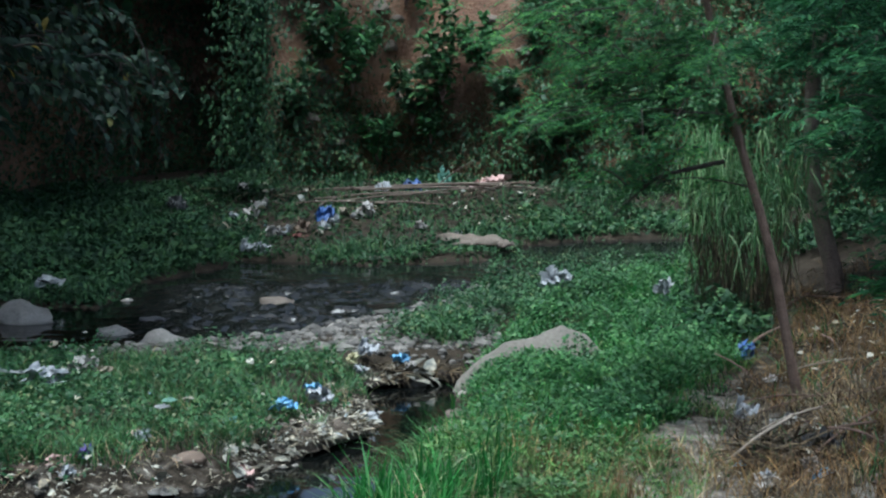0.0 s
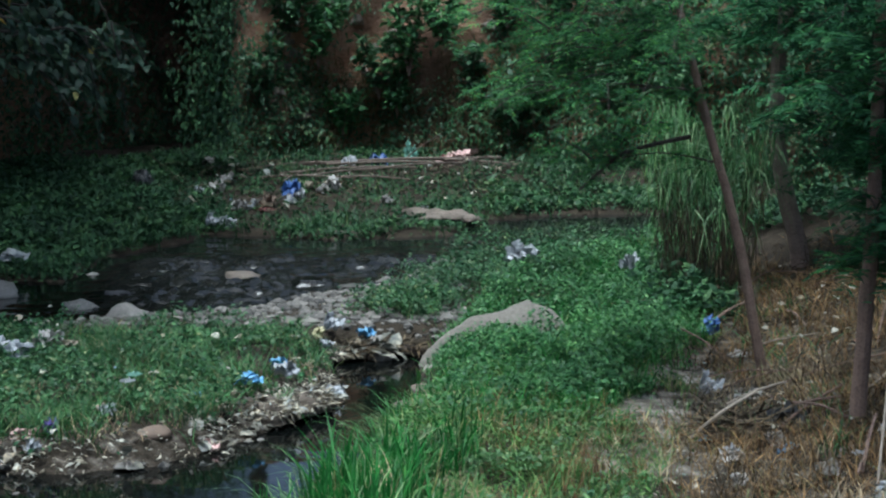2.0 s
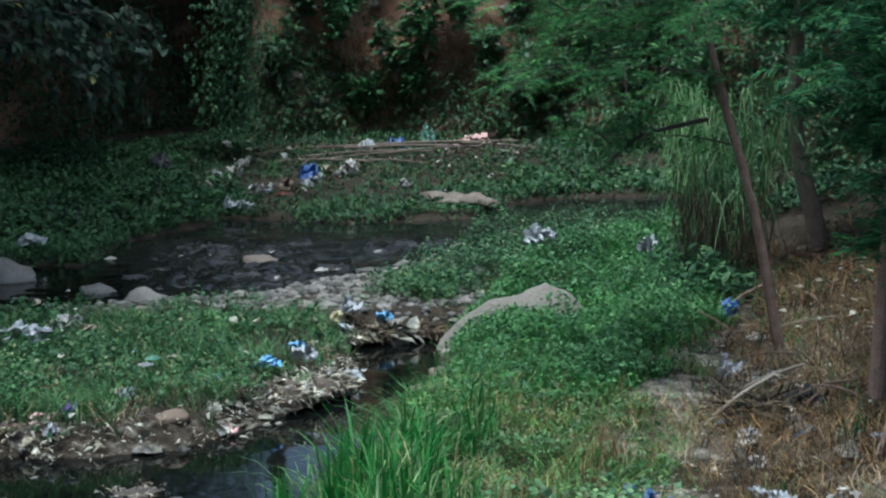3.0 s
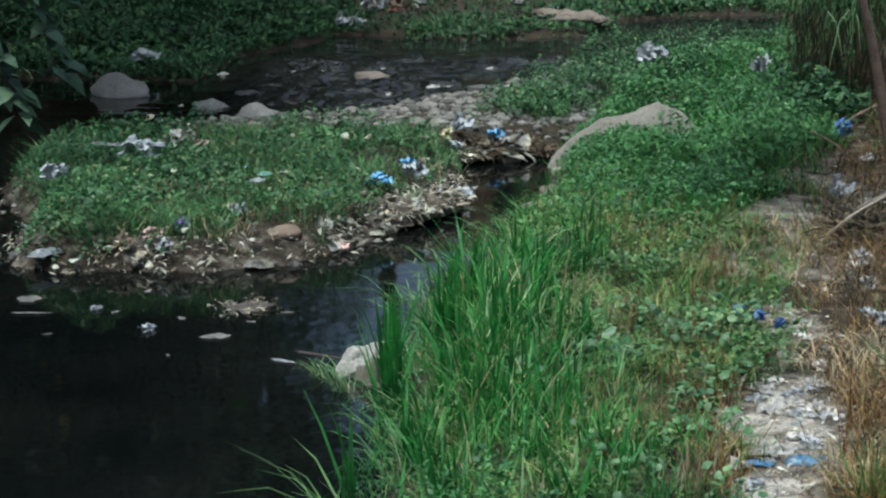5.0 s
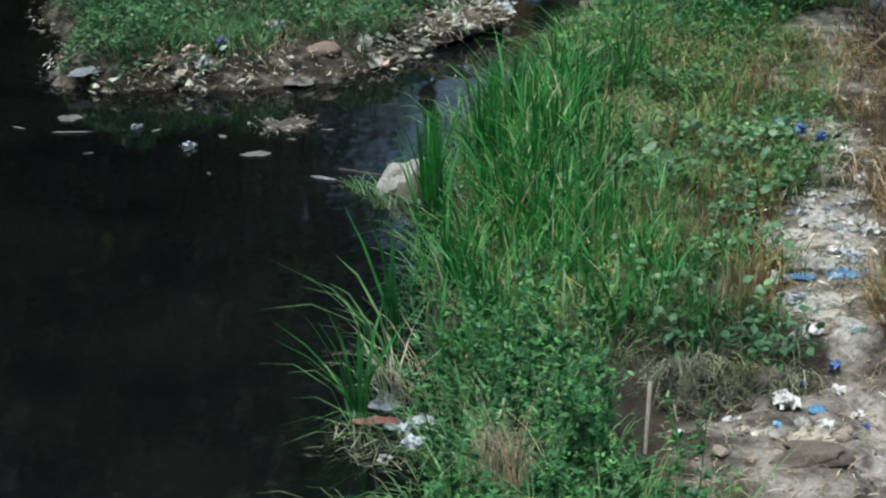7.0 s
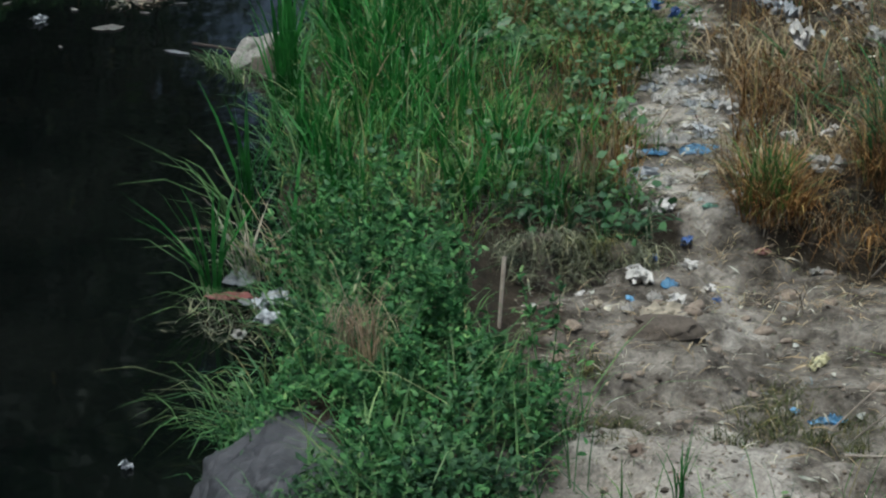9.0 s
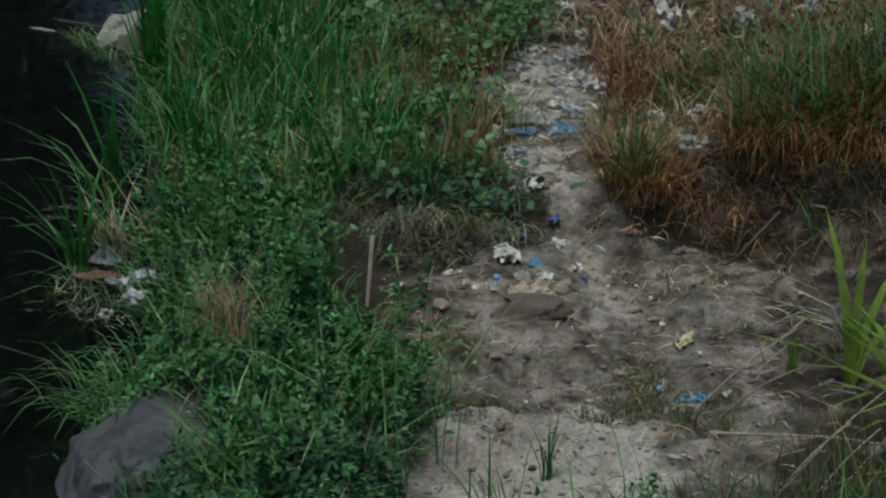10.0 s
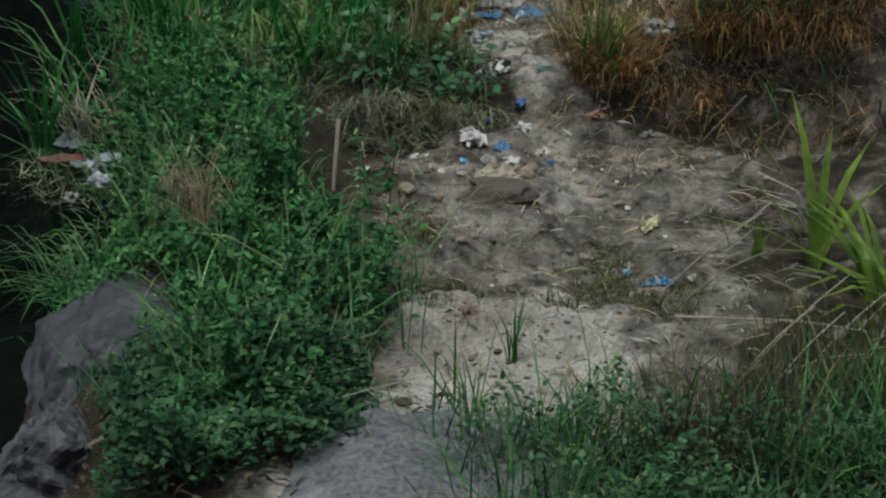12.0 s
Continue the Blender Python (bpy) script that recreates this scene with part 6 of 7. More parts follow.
litter(C, 3.5, 20.4, 0.36, DIRTY_BAG, "grey plastic film on the dry bank", "rag", 0.6)
litter(C, 3.1, 23.2, 0.3, PAPER, "white paper on the dry bank", "rag", 0.7)
litter(C, 2.5, 22.0, 0.3, PAPER, "pale torn paper beside the path", "rag", 0.6)


def heap(at, size, seed, n, label, bit=0.13, mat=DEBRIS, core_mat=DARK_BARK, thin=0.09):
    """A heap of flood rubbish: a soil core under a tangle of twigs and scraps."""
    ob = thing("debris_heap", at, label, "debris heap", "debris heaps")
    me = lump(0, size, seed, 4, 0.3, 0.1)
    core = new("core", me)
    me.materials.append(core_mat)
    core.parent = ob
    a, r = rng.uniform(0, 6.283, n), np.sqrt(rng.random(n)) * 0.52
    p = np.stack([np.cos(a) * r * size[0], np.sin(a) * r * size[1], 0 * a], -1)
    p[:, 2] = np.sqrt(np.clip(1 - (r / 0.54) ** 2, 0.02, 1)) * size[2] * 0.5 * rng.uniform(0.8, 1.1, n)
    tagged(part_np("tangle", *leaves(p, bit * rng.uniform(0.4, 1.6, n), rng.uniform(0, 6.283, n), rng.normal(0, 0.35, n), thin * rng.uniform(0.5, 2.4, n)), mat, ob), "tangle of twigs and scraps", kind="stuff")
    return ob


heap((-1.45, 22.3, 0.06), (0.9, 0.7, 0.34), 61, 3000, "heap of bleached flood debris at the channel", 0.1, DEBRIS, CLOD, 0.08)
heap((-1.05, 22.75, 0.06), (0.7, 0.6, 0.32), 62, 2400, "heap of bleached flood debris at the channel", 0.1, DEBRIS, CLOD, 0.08)
heap((-1.9, 21.85, 0.05), (0.6, 0.6, 0.24), 63, 1800, "low heap of bleached flood debris", 0.1, DEBRIS, CLOD, 0.08)
heap((-0.62, 25.55, 0.04), (0.72, 0.5, 0.24), 64, 1500, "dam of branches and rubbish across the channel", 0.15, DEAD_STEM, DARK_BARK, 0.05)
heap((-0.75, 25.35, 0.04), (0.5, 0.3, 0.2), 73, 600, "pale scraps caught on the debris dam", 0.08, DEBRIS, DARK_BARK, 0.12)
heap((-0.15, 25.7, 0.03), (0.6, 0.4, 0.2), 65, 700, "dam of branches and rubbish across the channel", 0.15, DEAD_STEM, DARK_BARK, 0.06)
heap((-0.45, 25.5, 0.03), (0.6, 0.3, 0.2), 75, 130, "torn pale scraps caught on the debris dam", 0.16, SHEETS, DARK_BARK, 0.35)
for x, y, w, mat in ((-0.55, 25.35, 0.14, BEIGE_BAG), (-0.35, 25.5, 0.18, DIRTY_BAG), (-0.85, 25.3, 0.16, WHITE_BAG)):
    litter(B, x, y, w, mat, "torn plastic caught in the debris dam", flat=0.6, z=0.16)
heap((2.7, 19.5, 0.48), (0.7, 0.6, 0.22), 66, 900, "tangled heap of twigs on the dry bank", 0.3, DEAD_STEM, DARK_BARK, 0.025)
heap((-1.0, 12.12, -0.03), (0.7, 0.6, 0.05), 74, 800, "raft of twigs and rubbish among the reeds", 0.14, ROOTS, DARK_BARK, 0.022)
heap((-2.3, 19.1, -0.03), (0.6, 0.9, 0.07), 67, 420, "low bar of silt and rubbish in the pool", 0.06)
stone("stone", (-0.3, 25.42, 0.0), (0.24, 0.2, 0.2), 68, GRAVEL, "squarish grey stone in the debris dam", S)
stone("stone", (0.1, 23.5, 0.06), (0.2, 0.2, 0.14), 69, SLOPE_STONE, "pale stone at the side channel", S)
stone("stone", (-0.02, 22.9, 0.04), (0.34, 0.2, 0.09), 70, SLOPE_STONE, "flat pale stone at the side channel", S)


heap((0.62, 12.32, 0.14), (0.62, 0.45, 0.46), 71, 3200, "grey mat of roots and straw on a soil bank", 0.09, ROOTS, CLOD, 0.035)
heap((0.98, 12.36, 0.14), (0.4, 0.36, 0.36), 72, 1500, "grey mat of roots and straw on a soil bank", 0.09, ROOTS, CLOD, 0.035)


# ---- plants that stand out ----
def tuft(name, at, n, long, wide, spread, mat, label, category, lean=0.5, azim=None, fan=3.14, droop=(0.05, 0.4), group=""):
    """A clump of blades. Where they can be told apart, each blade is a part."""
    ob = thing(name, at, label, category, group)
    a = rng.uniform(0, 6.283, n)
    r = spread * np.sqrt(rng.random(n))
    p = np.stack([np.cos(a) * r, np.sin(a) * r, np.full(n, -0.03)], -1)
    go = rng.uniform(0, 6.283, n) if azim is None else azim + rng.uniform(-fan, fan, n)
    v, t = blades(p, long * rng.uniform(0.5, 1.15, n), wide * rng.uniform(0.7, 1.3, n), go, np.abs(rng.normal(lean, 0.25, n)), rng.uniform(*droop, n))
    if n <= 30 or name == "cane_clump" and n <= 220:
        for k in range(n):
            part_np("blade", v[7 * k:7 * k + 7], t[:5], mat, ob)
    else:
        tagged(part_np("tussock", v, t, mat, ob), kind="stuff")
    return ob


def g(x, y, up=0.0):
    return (x, y, float(max(ground_height(np.array(x), np.array(y)), 0)) + up)


R = "reed tufts at the water"
tuft("reed_tuft", g(-1.17, 12.5), 13, 0.85, 0.021, 0.04, REED_GREEN, "fan of tall green reed blades over water", "reeds", 0.32, 2.6, 1.9, (0.0, 0.2), R)
tuft("reed_tuft", g(-1.2, 12.45), 4, 0.55, 0.014, 0.03, PALE_REED, "long pale blades leaning out over water", "reeds", 1.0, 2.9, 0.5, (0.35, 0.6), R)
tuft("reed_tuft", g(-1.06, 13.75), 14, 0.85, 0.022, 0.05, REED_GREEN, "fan of tall green reed blades over water", "reeds", 0.3, 2.5, 2.2, (0.0, 0.2), R)
tuft("reed_tuft", g(-1.1, 13.4), 12, 0.72, 0.02, 0.07, PALE_REED, "pale arching reed blades over water", "reeds", 0.65, 2.9, 0.8, (0.2, 0.5), R)
tuft("reed_tuft", g(-1.0, 16.45), 26, 0.9, 0.03, 0.07, REED_GREEN, "dense bunch of broad green reed blades", "reeds", 0.12, None, 3.1, (0.0, 0.1), R)
tuft("reed_tuft", g(-1.0, 12.85), 40, 0.46, 0.009, 0.16, PALE_REED, "straw-coloured dead reeds at the water", "reeds", 0.7, 2.9, 1.6, (0.1, 0.5), R)
tuft("reed_tuft", g(-1.0, 12.2), 14, 0.45, 0.008, 0.14, PALE_REED, "straw-coloured dead reeds trailing in water", "reeds", 1.0, 2.9, 1.0, (0.5, 0.9), R)
tuft("reed_tuft", g(-0.95, 10.8), 40, 0.4, 0.006, 0.25, PALE_REED, "fine dead grass trailing in water", "grass", 1.0, 3.0, 1.0, (0.5, 0.95), R)
tuft("reed_tuft", g(-0.98, 12.75), 28, 0.55, 0.008, 0.1, SHORE_MAT, "bleached dead reed stalks at the water", "reeds", 0.8, 2.4, 1.8, (0.2, 0.7), R)
tuft("reed_tuft", g(-0.95, 18.6), 30, 0.6, 0.014, 0.16, PALE_REED, "pale arching grass over the side channel", "reeds", 0.8, 2.8, 1.2, (0.3, 0.6), R)
tuft("reed_tuft", g(-0.75, 19.8), 30, 0.5, 0.014, 0.16, PALE_REED, "pale arching grass over the side channel", "reeds", 0.8, 2.8, 1.2, (0.3, 0.6), R)
tuft("reed_tuft", g(-1.5, 17.1), 40, 0.22, 0.008, 0.12, PALE_REED, "pale grass over a rock at the water", "grass", 0.9, 2.9, 2.0, (0.3, 0.7), R)
tuft("reed_tuft", g(-1.33, 16.72), 40, 0.3, 0.008, 0.12, PALE_REED, "pale grass before a rock at the water", "grass", 0.7, 2.9, 1.6, (0.2, 0.6), R)
for x, y, n, ln in ((-0.97, 15.85, 24, 0.8), (-0.54, 14.9, 26, 0.68), (-0.34, 15.4, 28, 0.75), (-0.2, 16.05, 28, 0.75), (0.0, 17.4, 24, 0.65), (-0.55, 13.2, 24, 0.6), (-0.68, 13.0, 20, 0.55), (0.16, 12.75, 18, 0.5),
                    (0.38, 13.45, 18, 0.5), (-0.15, 18.1, 24, 0.62), (0.3, 18.1, 18, 0.5), (-0.6, 16.4, 26, 0.75), (-0.45, 17.4, 26, 0.72), (-0.75, 14.3, 22, 0.7), (-0.1, 14.3, 20, 0.6), (-0.6, 18.3, 24, 0.6), (0.15, 15.4, 18, 0.5)):
    tuft("reed_tuft", g(x, y), n, ln, 0.024, 0.11, REED_GREEN, "upright bunch of bright green reed blades", "reeds", 0.2, None, 3.14, (0.0, 0.25), "bunches of reeds in the meadow")
for x, y in ((0.8, 13.0), (0.9, 13.2), (0.16, 15.35), (-0.05, 12.6), (0.7, 14.2)):
    tuft("reed_tuft", g(x, y), 40, 0.36, 0.006, 0.13, STRAW, "bleached dead stalks standing in green grass", "dry grass", 0.25, None, 3.14, (0.0, 0.4), "dead stalks in the meadow")


def cane_clump(at, stems, high, label):
    """Tall cane grass: upright stems, fresh leaves that arch out from their upper half, and a skirt of dead ones."""
    ob = thing("cane_clump", at, label, "grass")
    for k in range(stems):
        a, r = rng.uniform(0, 6.283), 0.42 * math.sqrt(rng.random())
        foot_, tip = np.array((math.cos(a) * r, math.sin(a) * r, -0.05)), np.array((math.cos(a) * r * 1.8, math.sin(a) * r * 1.8, high * rng.uniform(0.7, 1.0)))
        line = curve_pts([foot_, (foot_ + tip) / 2 - (0, 0, 0.05), tip], 8)
        part_np("stem", *tube(line, np.linspace(0.005, 0.002, 8), 5), OLIVE, ob)
        n = 16
        p = line[rng.integers(4, 8, n)]
        v, t = blades(p, rng.uniform(0.45, 0.9, n), rng.uniform(0.009, 0.016, n), rng.uniform(0, 6.283, n), rng.uniform(0.4, 0.9, n), rng.uniform(0.9, 1.5, n))
        part_np("leaves", v, t, CANE_LEAF, ob)
        n = 14
        p = line[rng.integers(0, 5, n)]
        v, t = blades(p, rng.uniform(0.4, 0.85, n), rng.uniform(0.008, 0.016, n), rng.uniform(0, 6.283, n), rng.uniform(0.1, 0.45, n), rng.uniform(1.4, 2.1, n))
        part_np("dead_leaves", v, t, DEAD_STEM, ob)
    return ob


cane_clump(g(3.12, 26.4), 34, 2.1, "tall clump of arching cane grass with a dead skirt")
cane_clump(g(3.35, 27.4), 16, 1.9, "clump of arching cane grass with a dead skirt")
stuff("bank_thicket", herbs(14000, 2.3, 5.2, 25, 33, lambda x, y: ease(2.3, 2.9, x) * np.maximum(ease(29, 30.5, y) * ease(3.5, 4.1, x), ease(29, 28, y) * ease(3.5, 3.1, x)) * ease(0.35, 0.6, rough(x, y, 0.9, 171)), 0.45, 0.11, 0.9, 173), SHADE_GREEN, "dark green thicket under the trees", "thicket")
stuff("far_thicket", herbs(9000, 1.2, 5.0, 36.9, 38.6, lambda x, y: ease(0.0, 0.15, inside(FARSIDE, x, y)) * ease(38.5, 37.9, y) * (0.3 + 0.7 * ease(0.35, 0.5, rough(x, y, 0.6, 179))), 0.5, 0.1, 0.8, 180), HERB_GREEN, "leafy thicket along the far water's edge", "thicket")
stuff("bank_scrub", herbs(20000, 4.0, 9, 15, 33, lambda x, y: 0.9 * ease(4.0 + 0.1 * (y - 20), 4.8 + 0.1 * (y - 20), x) * ease(0.3, 0.5, rough(x, y, 1.2, 175)), 1.6, 0.13, 1.2, 177), SHADE_GREEN, "dark scrub on the upper bank", "thicket")

D = "tall dry grass tufts"
tuft("dry_tuft", g(0.72, 12.85), 120, 0.3, 0.008, 0.25, GREEN_GRASS, "green grass over a root mat", "grass", 0.8, -1.57, 1.8, (0.2, 0.7), D)
for x, z, ln in ((0.5, 0.36, 0.3), (0.66, 0.4, 0.24), (0.8, 0.36, 0.34), (0.95, 0.3, 0.2), (1.08, 0.3, 0.3)):
    tuft("dry_tuft", (x, 12.3 + 0.2 * (x - 0.66) ** 2, z), 50, ln, 0.006, 0.12, ROOTS if x != 0.8 else OLIVE, "grey-green grass hanging over a soil bank", "grass", 1.0, -1.57, 1.2, (0.7, 1.4), D)


def leaf_weed(at, stalks, size, label):
    """A low rosette of stalked round leaves."""
    ob = thing("leafy_weed", at, label, "weed", "round-leaved weeds")
    for k in range(stalks):
        a, r = rng.uniform(0, 6.283), rng.uniform(0.04, 0.2)
        tip = np.array((math.cos(a) * r, math.sin(a) * r, rng.uniform(0.06, 0.2)))
        part_np("stalk", *tube(curve_pts([(0, 0, -0.02), tuple(tip * (0.3, 0.3, 0.7)), tuple(tip)], 5), np.linspace(0.004, 0.002, 5), 4), HERB_GREEN, ob)
        part_np("leaf", *leaves(tip[None], np.array([size * rng.uniform(0.6, 1.2)]), np.array([a]), np.array([rng.normal(-0.25, 0.25)]), 0.8), HERB_GREEN, ob)
    return ob


for x, y, up in ((0.86, 12.42, 0.08), (1.02, 12.4, 0.06), (0.7, 12.5, 0.1), (1.12, 12.5, 0.0), (0.5, 12.6, 0.04), (0.9, 12.65, 0.0), (0.35, 12.7, 0.0), (0.62, 12.7, 0.04)):
    leaf_weed(g(x, y, up), 16, 0.058, "round-leaved green weed on the lip of a soil bank")
for x, y in ((1.0, 13.4), (1.04, 14.0), (1.06, 14.8), (1.12, 15.3), (1.0, 15.9), (1.8, 13.6), (1.9, 14.3), (2.0, 15.1)):
    tuft("dry_tuft", g(x, y), 60, 0.36, 0.006, 0.16, TAWNY, "tawny dead stalks standing beside the path", "dry grass", 0.3, None, 3.14, (0, 0.4), D)
tuft("dry_tuft", g(0.95, 13.05), 70, 0.38, 0.005, 0.17, TAWNY, "upright brown dry grass tuft by the path", "dry grass", 0.25, None, 3.14, (0, 0.3), D)
tuft("dry_tuft", g(1.8, 12.6), 460, 0.44, 0.006, 0.2, TAWNY, "tawny grass tuft where the path narrows", "dry grass", 0.8, None, 3.14, (0, 0.7), D)
tuft("dry_tuft", g(1.76, 12.62), 120, 0.5, 0.007, 0.16, MEADOW_GREEN, "green blades in a tawny grass tuft", "grass", 0.6, None, 3.14, (0, 0.3), D)
for x, y in ((2.55, 12.7), (2.85, 12.65), (3.15, 12.8), (2.7, 13.1), (3.05, 13.3), (3.4, 13.1)):
    tuft("dry_tuft", g(x, y), 560, 0.55, 0.0055, 0.3, TAWNY if x in (2.55, 3.05, 3.15) else DRY_GRASS, "dense tall brown dry grass clump", "dry grass", 0.75, None, 3.14, (0.1, 0.95), D)
    # darker stems through the middle of each clump
    tuft("dry_tuft", g(x, y - 0.05), 260, 0.5, 0.006, 0.24, DEAD_STEM, "darker stems in the heart of a dry clump", "dry grass", 0.35, None, 3.14, (0, 0.6), D)
    tuft("dry_tuft", g(x, y + 0.1), 150, 0.75, 0.011, 0.26, GREEN_GRASS, "green blades arching from dry grass", "grass", 0.5, None, 3.14, (0.15, 0.7), D)
tuft("dry_tuft", g(-0.36, 9.95, 0.3), 150, 0.5, 0.003, 0.15, PLUME, "withered straw tuft in a green bush", "dry grass", 0.4, None, 3.14, (0.1, 0.9), D)
for x in (1.95, 2.2, 2.45, 2.7, 2.95, 3.2):
    tuft("dry_tuft", (x, 12.42, g(x, 12.6)[2]), 60, 0.38, 0.005, 0.22, TAWNY if x in (2.2, 2.95) else DEAD_STEM, "withered grass hanging over the scarp", "dry grass", 0.9, -1.57, 1.2, (0.5, 1.2), D)
shoot = thing("cane_plant", g(2.57, 10.78), "yellow-green cane shoot with broad blades", "cane")
for a, bend, ln in ((2.6, 0.5, 0.8), (2.0, 0.3, 0.95), (1.2, 0.26, 0.8), (0.6, 0.45, 0.72), (2.8, 0.75, 0.55), (0.3, 0.7, 0.5), (1.6, 0.55, 0.62)):
    v, t = blades(np.array([[0.0, 0.0, -0.03]]), np.array([ln]), np.array([0.05]), np.array([a]), np.array([bend]), np.array([0.12]))
    part_np("blade", v, t, CANE_GREEN, shoot)
tuft("cane_plant", g(2.74, 10.25), 9, 0.62, 0.042, 0.05, CANE_GREEN, "yellow-green cane shoot with broad blades", "cane", 0.7, 2.4, 0.9, (0.1, 0.4))
tuft("cane_plant", g(2.72, 9.85), 11, 0.6, 0.034, 0.1, CANE_GREEN, "yellow-green arching cane leaves", "cane", 0.9, 2.7, 1.2, (0.3, 0.7))
tuft("cane_plant", g(2.3, 10.85), 5, 0.26, 0.024, 0.02, CANE_GREEN, "small yellow-green cane shoot", "cane", 0.3, None, 3.14, (0, 0.15))
tuft("cane_plant", g(2.7, 11.1), 5, 0.7, 0.016, 0.08, DEBRIS, "straw-coloured fallen cane leaves", "cane", 1.1, 2.9, 0.7, (0.55, 0.9))
tuft("weed_shoot", g(1.02, 9.5), 12, 0.42, 0.011, 0.02, REED_GREEN, "single upright green grass shoot on dirt", "grass", 0.2, None, 3.14, (0, 0.1))
tuft("weed_shoot", g(1.2, 9.0), 14, 0.26, 0.012, 0.06, GREEN_GRASS, "small green grass shoots on dirt", "grass", 0.3, None, 3.14, (0, 0.2))

# the bush over the boulder, and the weeds in the foreground
hump = lambda x, y: ease(0.12, 0.38, np.hypot(x - 0.32, (y - 11.0) * 0.6)) * ease(0.05, 0.4, y - 8.0 - 0.95 * (x + 0.16)) * ease(-0.62, -0.34, x - 0.12 * ease(8.9, 9.3, y) * ease(10.2, 9.8, y) + 0.35 * (rough(x, y, 0.5, 182) - 0.5) - 0.1 * ease(9.3, 8.6, y) + 0.25 * ease(10.2, 11.5, y)) * ease(7.4, 7.8, y + 0.5 * x) * ease(12.6, 11.8, y + 0.55 * ease(0.05, 0.35, x)) * ease(0.58, 0.1, x + 0.12 * (10 - y) + 0.5 * ease(10.5, 11.3, y) + 1.3 * (rough(x, y, 0.45, 181) - 0.5)) * (0.3 + 0.7 * ease(0.3, 0.5, bumps(x, y, 0.2, 180)))
stuff("bush_leaves", herbs(24000, -1.1, 0.8, 7.4, 12.7, hump, 0.5, 0.042, 0.45, 183, 0.45), BUSH_GREEN, "lush leafy weeds above the boulder", "weeds")
stuff("bush_grass", turf(750, -1.1, 0.8, 7.6, 12.7, hump, 0.42, 0.007, 0.8, 5, 0.07), GREEN_GRASS, "long grass among the leafy weeds", "grass")
stuff("bush_blades", turf(200, -1.0, 0.6, 8.4, 12.0, hump, 0.5, 0.009, 0.9, 4, 0.1), PALE_REED, "pale arching grass blades in the bush", "grass")
back = lambda x, y: ease(-0.95, -0.8, x + 0.2 * (rough(x, y, 0.3, 184) - 0.5)) * ease(-0.1, -0.3, x) * ease(9.85, 10.0, y) * ease(10.9, 10.6, y)
stuff("rock_weeds", herbs(6000, -1.0, -0.05, 9.8, 11.0, back, 0.3, 0.04, 0.5, 197, 0.45), BUSH_GREEN, "low leafy weeds behind the boulder", "weeds")
skirt = lambda x, y: ease(-0.66, -0.46, x) * ease(0.0, 0.2, y - 7.78 - 0.8 * (x + 0.3)) * ease(9.2, 8.9, y)
stuff("bush_skirt", herbs(15000, -0.9, 0.4, 7.7, 9.3, skirt, 0.45, 0.042, 0.5, 195), SHADE_GREEN, "dark leafy weeds between the rocks", "weeds")
fore = lambda x, y: ease(9.1, 8.5, y + 0.5 * (rough(x, y, 0.5, 186) - 0.5)) * ease(0.55, 0.9, x + 0.15 * (rough(x, y, 0.4, 185) - 0.5)) * ease(2.6, 2.2, x)
stuff("fore_weeds", herbs(22000, 0.4, 2.7, 6.2, 9.3, fore, 0.42, 0.034, 0.6, 187), HERB_GREEN, "leafy weeds beside the path", "weeds")
stuff("fore_grass", turf(380, 0.4, 2.7, 6.2, 9.3, lambda x, y: ease(9.3, 8.6, y) * ease(0.5, 0.8, x), 0.5, 0.009, 0.5, 5, 0.06), MEADOW_GREEN, "green grass beside the path", "grass")
stuff("fore_blades", turf(800, 0.4, 2.7, 6.2, 9.2, lambda x, y: ease(9.2, 8.5, y) * ease(0.5, 0.8, x), 0.45, 0.008, 0.5, 5, 0.06), HERB_GREEN, "dark green grass beside the path", "grass")
stuff("fore_stems", turf(200, 1.2, 3.3, 7.2, 12.2, lambda x, y: (0.2 + 0.8 * ease(10.9, 10.3, y)) * ease(1.2, 1.9, x + 0.35 * (9 - y) * (y < 9.5)) * (0.25 + 0.6 * ease(0.4, 0.6, rough(x, y, 0.5, 189))), 0.3, 0.005, 1.0, 4, 0.08), DEAD_STEM, "withered brown stems beside the path", "dry grass")
tuft("dry_tuft", g(-0.55, 8.75, 0.05), 90, 0.3, 0.006, 0.2, HERB_GREEN, "dull green grass against the rock", "grass", 0.8, None, 3.14, (0.4, 0.9), D)
for x, y, n in ((1.72, 8.55, 260), (1.5, 8.3, 120), (2.0, 8.8, 190), (2.3, 9.3, 150), (1.85, 8.3, 130), (2.35, 8.7, 130)):
    tuft("withered_shrub", g(x, y), n, 0.62, 0.0045, 0.24, OLIVE if x > 1.9 else DEAD_STEM, "withered brown shrub with bare stems beside the path", "shrub", 0.45, None, 3.14, (0, 0.4), "withered shrubs")
for x, y, w in ((-3.3, 18.9, 0.1), (-2.75, 18.7, 0.12), (-3.7, 18.2, 0.08), (-2.2, 18.6, 0.09), (-4.4, 19.0, 0.12), (-1.95, 18.9, 0.1), (-2.7, 17.6, 0.07), (-3.15, 19.6, 0.12)):
    litter(C, x, y, w, DIRTY_BAG, "scrap of pale film floating on black water", "rag", 0.15, z=0.004, deep=0.4, turn=int(x * 90))
# upright leafy weeds that make the bush over the boulder
spots = sown(600, -0.85, 0.5, 8.3, 12.0, hump)[:80]
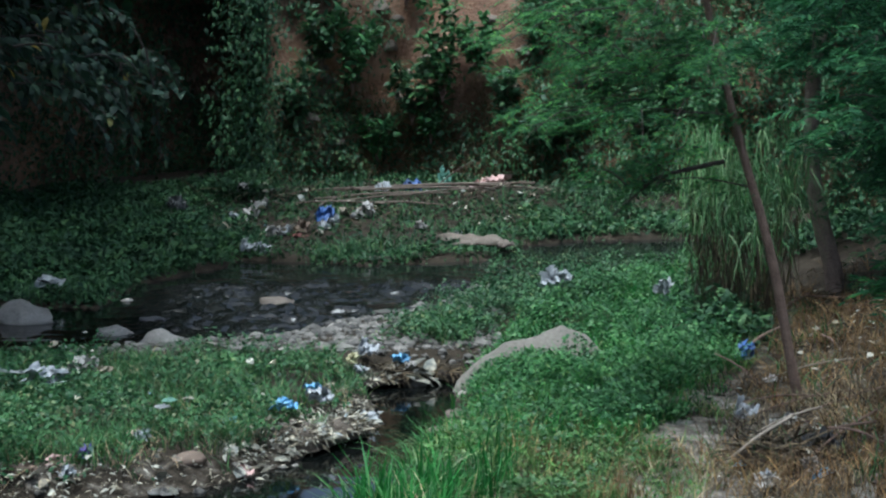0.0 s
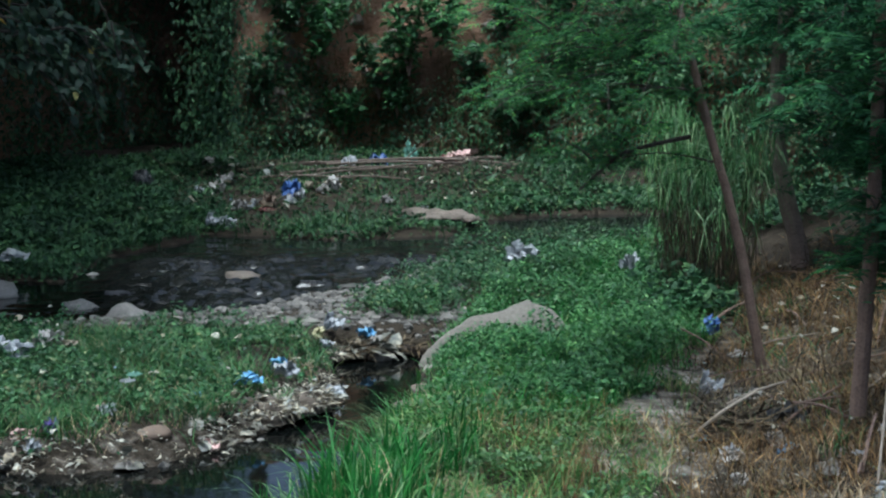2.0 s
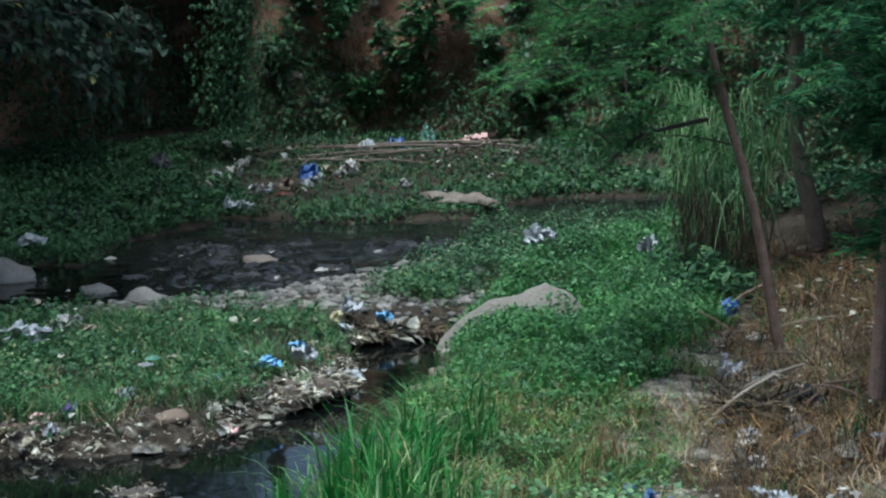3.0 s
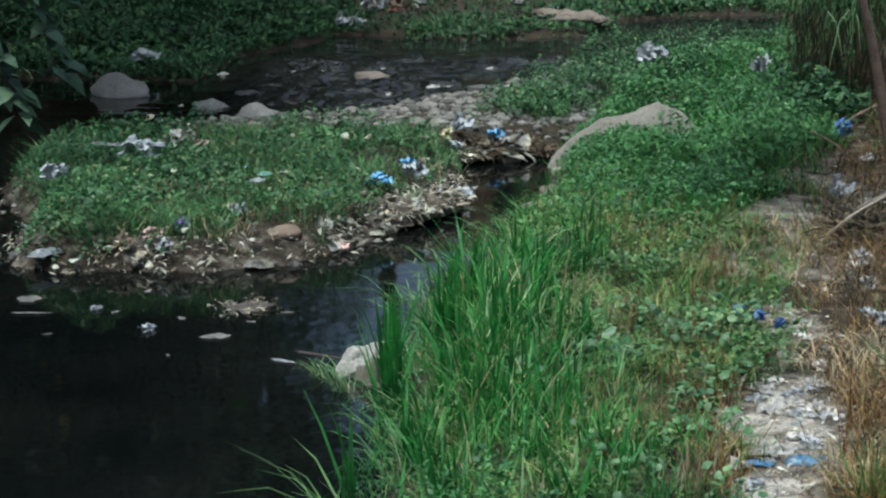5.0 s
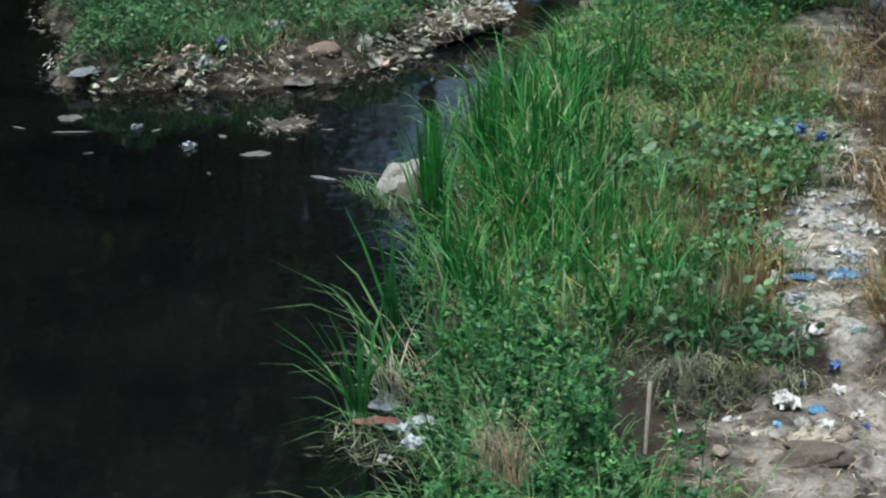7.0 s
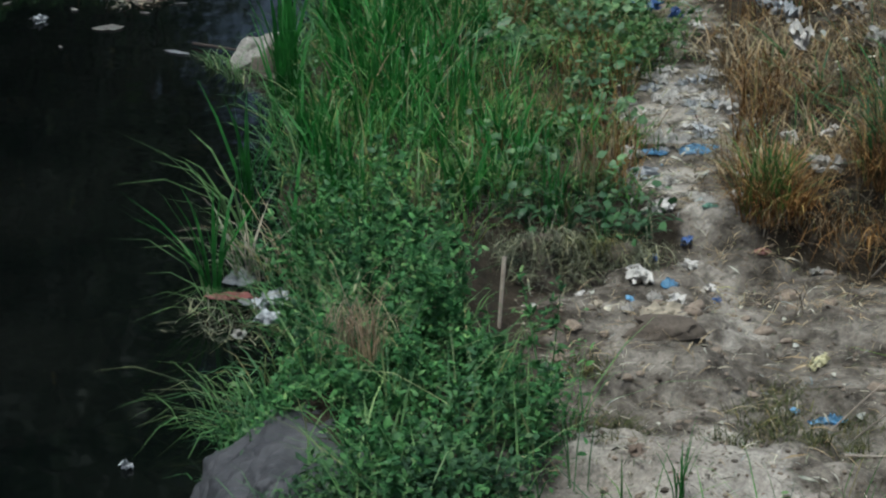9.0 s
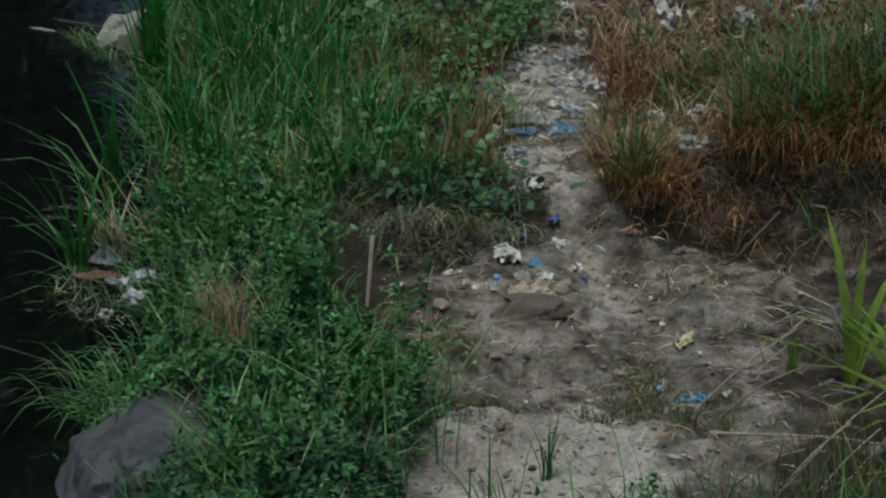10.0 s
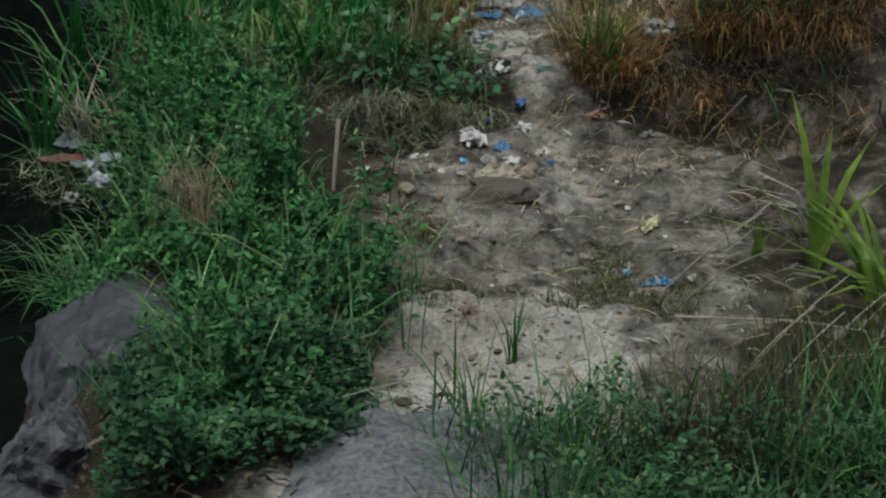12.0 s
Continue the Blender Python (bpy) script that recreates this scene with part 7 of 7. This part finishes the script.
for k, (x, y, z) in enumerate(spots):
    weed = thing("leafy_weed", (x, y, z), "upright leafy green weed in the bush by the boulder", "weed", "weeds of the bush")
    high = rng.uniform(0.35, 0.75) * (0.6 + 0.8 * bumps(x, y, 0.8, 191))
    lean = rng.normal(0, 0.12, 2)
    line = curve_pts([(0, 0, -0.03), (lean[0] * 0.4, lean[1] * 0.4, high * 0.5), (lean[0], lean[1], high)], 9)
    part_np("stem", *tube(line, np.linspace(0.006, 0.002, 9), 5), WEED_GREEN, weed)
    n = 90
    i = rng.integers(1, 9, n)
    q = line[i] + rng.normal(0, 0.012, (n, 3))
    part_np("foliage", *leaves(q, 0.075 * rng.uniform(0.5, 1.2, n) * (1.15 - i / 16), rng.uniform(0, 6.283, n), rng.normal(0.35, 0.4, n), 0.34 + 0.2 * (k % 3 == 0)), BUSH_GREEN if k % 4 else WEED_GREEN, weed)
for k, (x, y) in enumerate(((2.5, 18.2), (2.9, 18.8), (3.3, 19.6), (3.6, 21.0), (3.3, 22.8), (2.75, 22.6), (3.9, 23.5), (3.6, 25.0), (4.2, 25.6), (2.45, 17.3), (2.2, 18.9), (4.4, 22.4), (3.1, 17.2), (2.6, 20.6), (3.75, 27.0), (4.6, 26.8))):
    tuft("withered_shrub", g(x, y), 80, 0.5, 0.007, 0.35, DEAD_STEM if k % 2 else DRY_GRASS, "withered brown stalks standing on the dry bank", "shrub", 0.9, None, 3.14, (0.1, 0.7), "withered stalks of the bank")
for x, y, way in ((2.55, 11.3, 2.9), (2.6, 10.4, 2.7), (2.65, 10.9, 3.3), (2.5, 9.8, 2.8)):
    tuft("cane_plant", g(x, y), 3, 0.6, 0.011, 0.1, DEBRIS, "long pale dead cane leaves over dirt", "cane", 1.0, way, 0.7, (0.6, 0.95))
p = sown(60, -0.5, 0.5, 9.3, 11.6, hump)
p[:, 2] += rng.uniform(0.3, 0.5, len(p))
p = many(p[:16], 6, 0.03)
stuff("flowers", leaves(p, 0.014 * rng.uniform(0.7, 1.3, len(p)), rng.uniform(0, 6.283, len(p)), rng.normal(0, 0.3, len(p)), 0.9), PAPER, "tiny white flowers in the bush", "flowers")
tuft("reed_tuft", g(-1.18, 12.53), 3, 0.72, 0.012, 0.02, REED_GREEN, "long single blades leaning far over water", "reeds", 0.95, 3.0, 0.25, (0.0, 0.1), R)
tuft("reed_tuft", g(-0.75, 12.4), 14, 0.7, 0.01, 0.1, STRAW, "straw-coloured reeds arching over the water", "reeds", 0.6, 2.8, 0.6, (0.1, 0.5), R)
# clods and straw on the dirt
stone("clod", g(1.12, 11.24, 0.02), (0.38, 0.22, 0.17), 401, CLOD, "flat-topped ledge of dry cracked earth", "clods of earth", 4, 4, 0.5, 7, (((0, -0.1, 1.0), 0.5), ((0, -1.0, 0.1), 0.7)))
for k in range(26):
    pick3 = random.Random(k + 500)
    x, y, w = pick3.uniform(0.55, 2.1), pick3.uniform(10.8, 12.1), pick3.uniform(0.05, 0.13)
    stone("clod", (x, y, float(ground_height(np.array(x), np.array(y)))), (w, w * 0.7, w * 0.5), 410 + k, CLOD, "broken clod of dry earth on the dirt", "clods of earth", k * 37, 2, 0.5)
dirt = lambda x, y: ease(-0.1, 0.3, on_path(x, y)) * ease(12.6, 12.2, y) * (0.15 + 0.85 * ease(0.45, 0.6, rough(x, y, 0.5, 263)))
stuff("fallen_straw", scraps(1100, 0.3, 2.6, 9.8, 12.6, dirt, 0.13, 0.008, 0.05), STRAW, "broken straw lying on the dirt", "straw")
# low olive growth on the dirt, and broken straw tufts in the meadow
for x, y in ((1.45, 10.7), (1.62, 10.95), (1.55, 10.35), (1.8, 10.2), (0.75, 10.55), (0.7, 10.85), (1.3, 10.15), (1.7, 10.7), (1.5, 10.5), (1.95, 10.45), (0.62, 10.3), (0.85, 10.35), (1.62, 10.15)):
    tuft("weed_tuft", g(x, y), 150, 0.1, 0.005, 0.13, OLIVE, "low olive weeds sprouting on dirt", "weed", 0.9, None, 3.14, (0.1, 0.6), "weeds on the dirt")
for k in range(14):  # bleached twigs in the weeds by the path
    pick2 = random.Random(k + 400)
    x, y, a, ln = pick2.uniform(1.7, 2.7), pick2.uniform(8.7, 10.2), pick2.uniform(-0.6, 0.9), pick2.uniform(0.25, 0.6)
    z = float(ground_height(np.array(x), np.array(y)))
    stick("dead_stick", (x, y, z + 0.08), (x + ln * math.cos(a), y + ln * math.sin(a), z + pick2.uniform(0.15, 0.4)), 0.004, STICK, "bleached twig in withered weeds by the path", 0.03, "bleached twigs")
for x, y in ((0.55, 13.6), (0.75, 14.1), (0.4, 14.8), (0.85, 15.2), (0.3, 13.3), (0.15, 15.4), (0.95, 16.2), (0.5, 16.4), (1.15, 17.2), (1.35, 18.4), (1.9, 17.4), (2.1, 16.8), (1.7, 18.0)):
    tuft("dry_tuft", g(x, y), 26, 0.42, 0.006, 0.12, DRY_GRASS, "rusty dead stalks standing in the meadow", "dry grass", 0.22, None, 3.14, (0, 0.3), D)
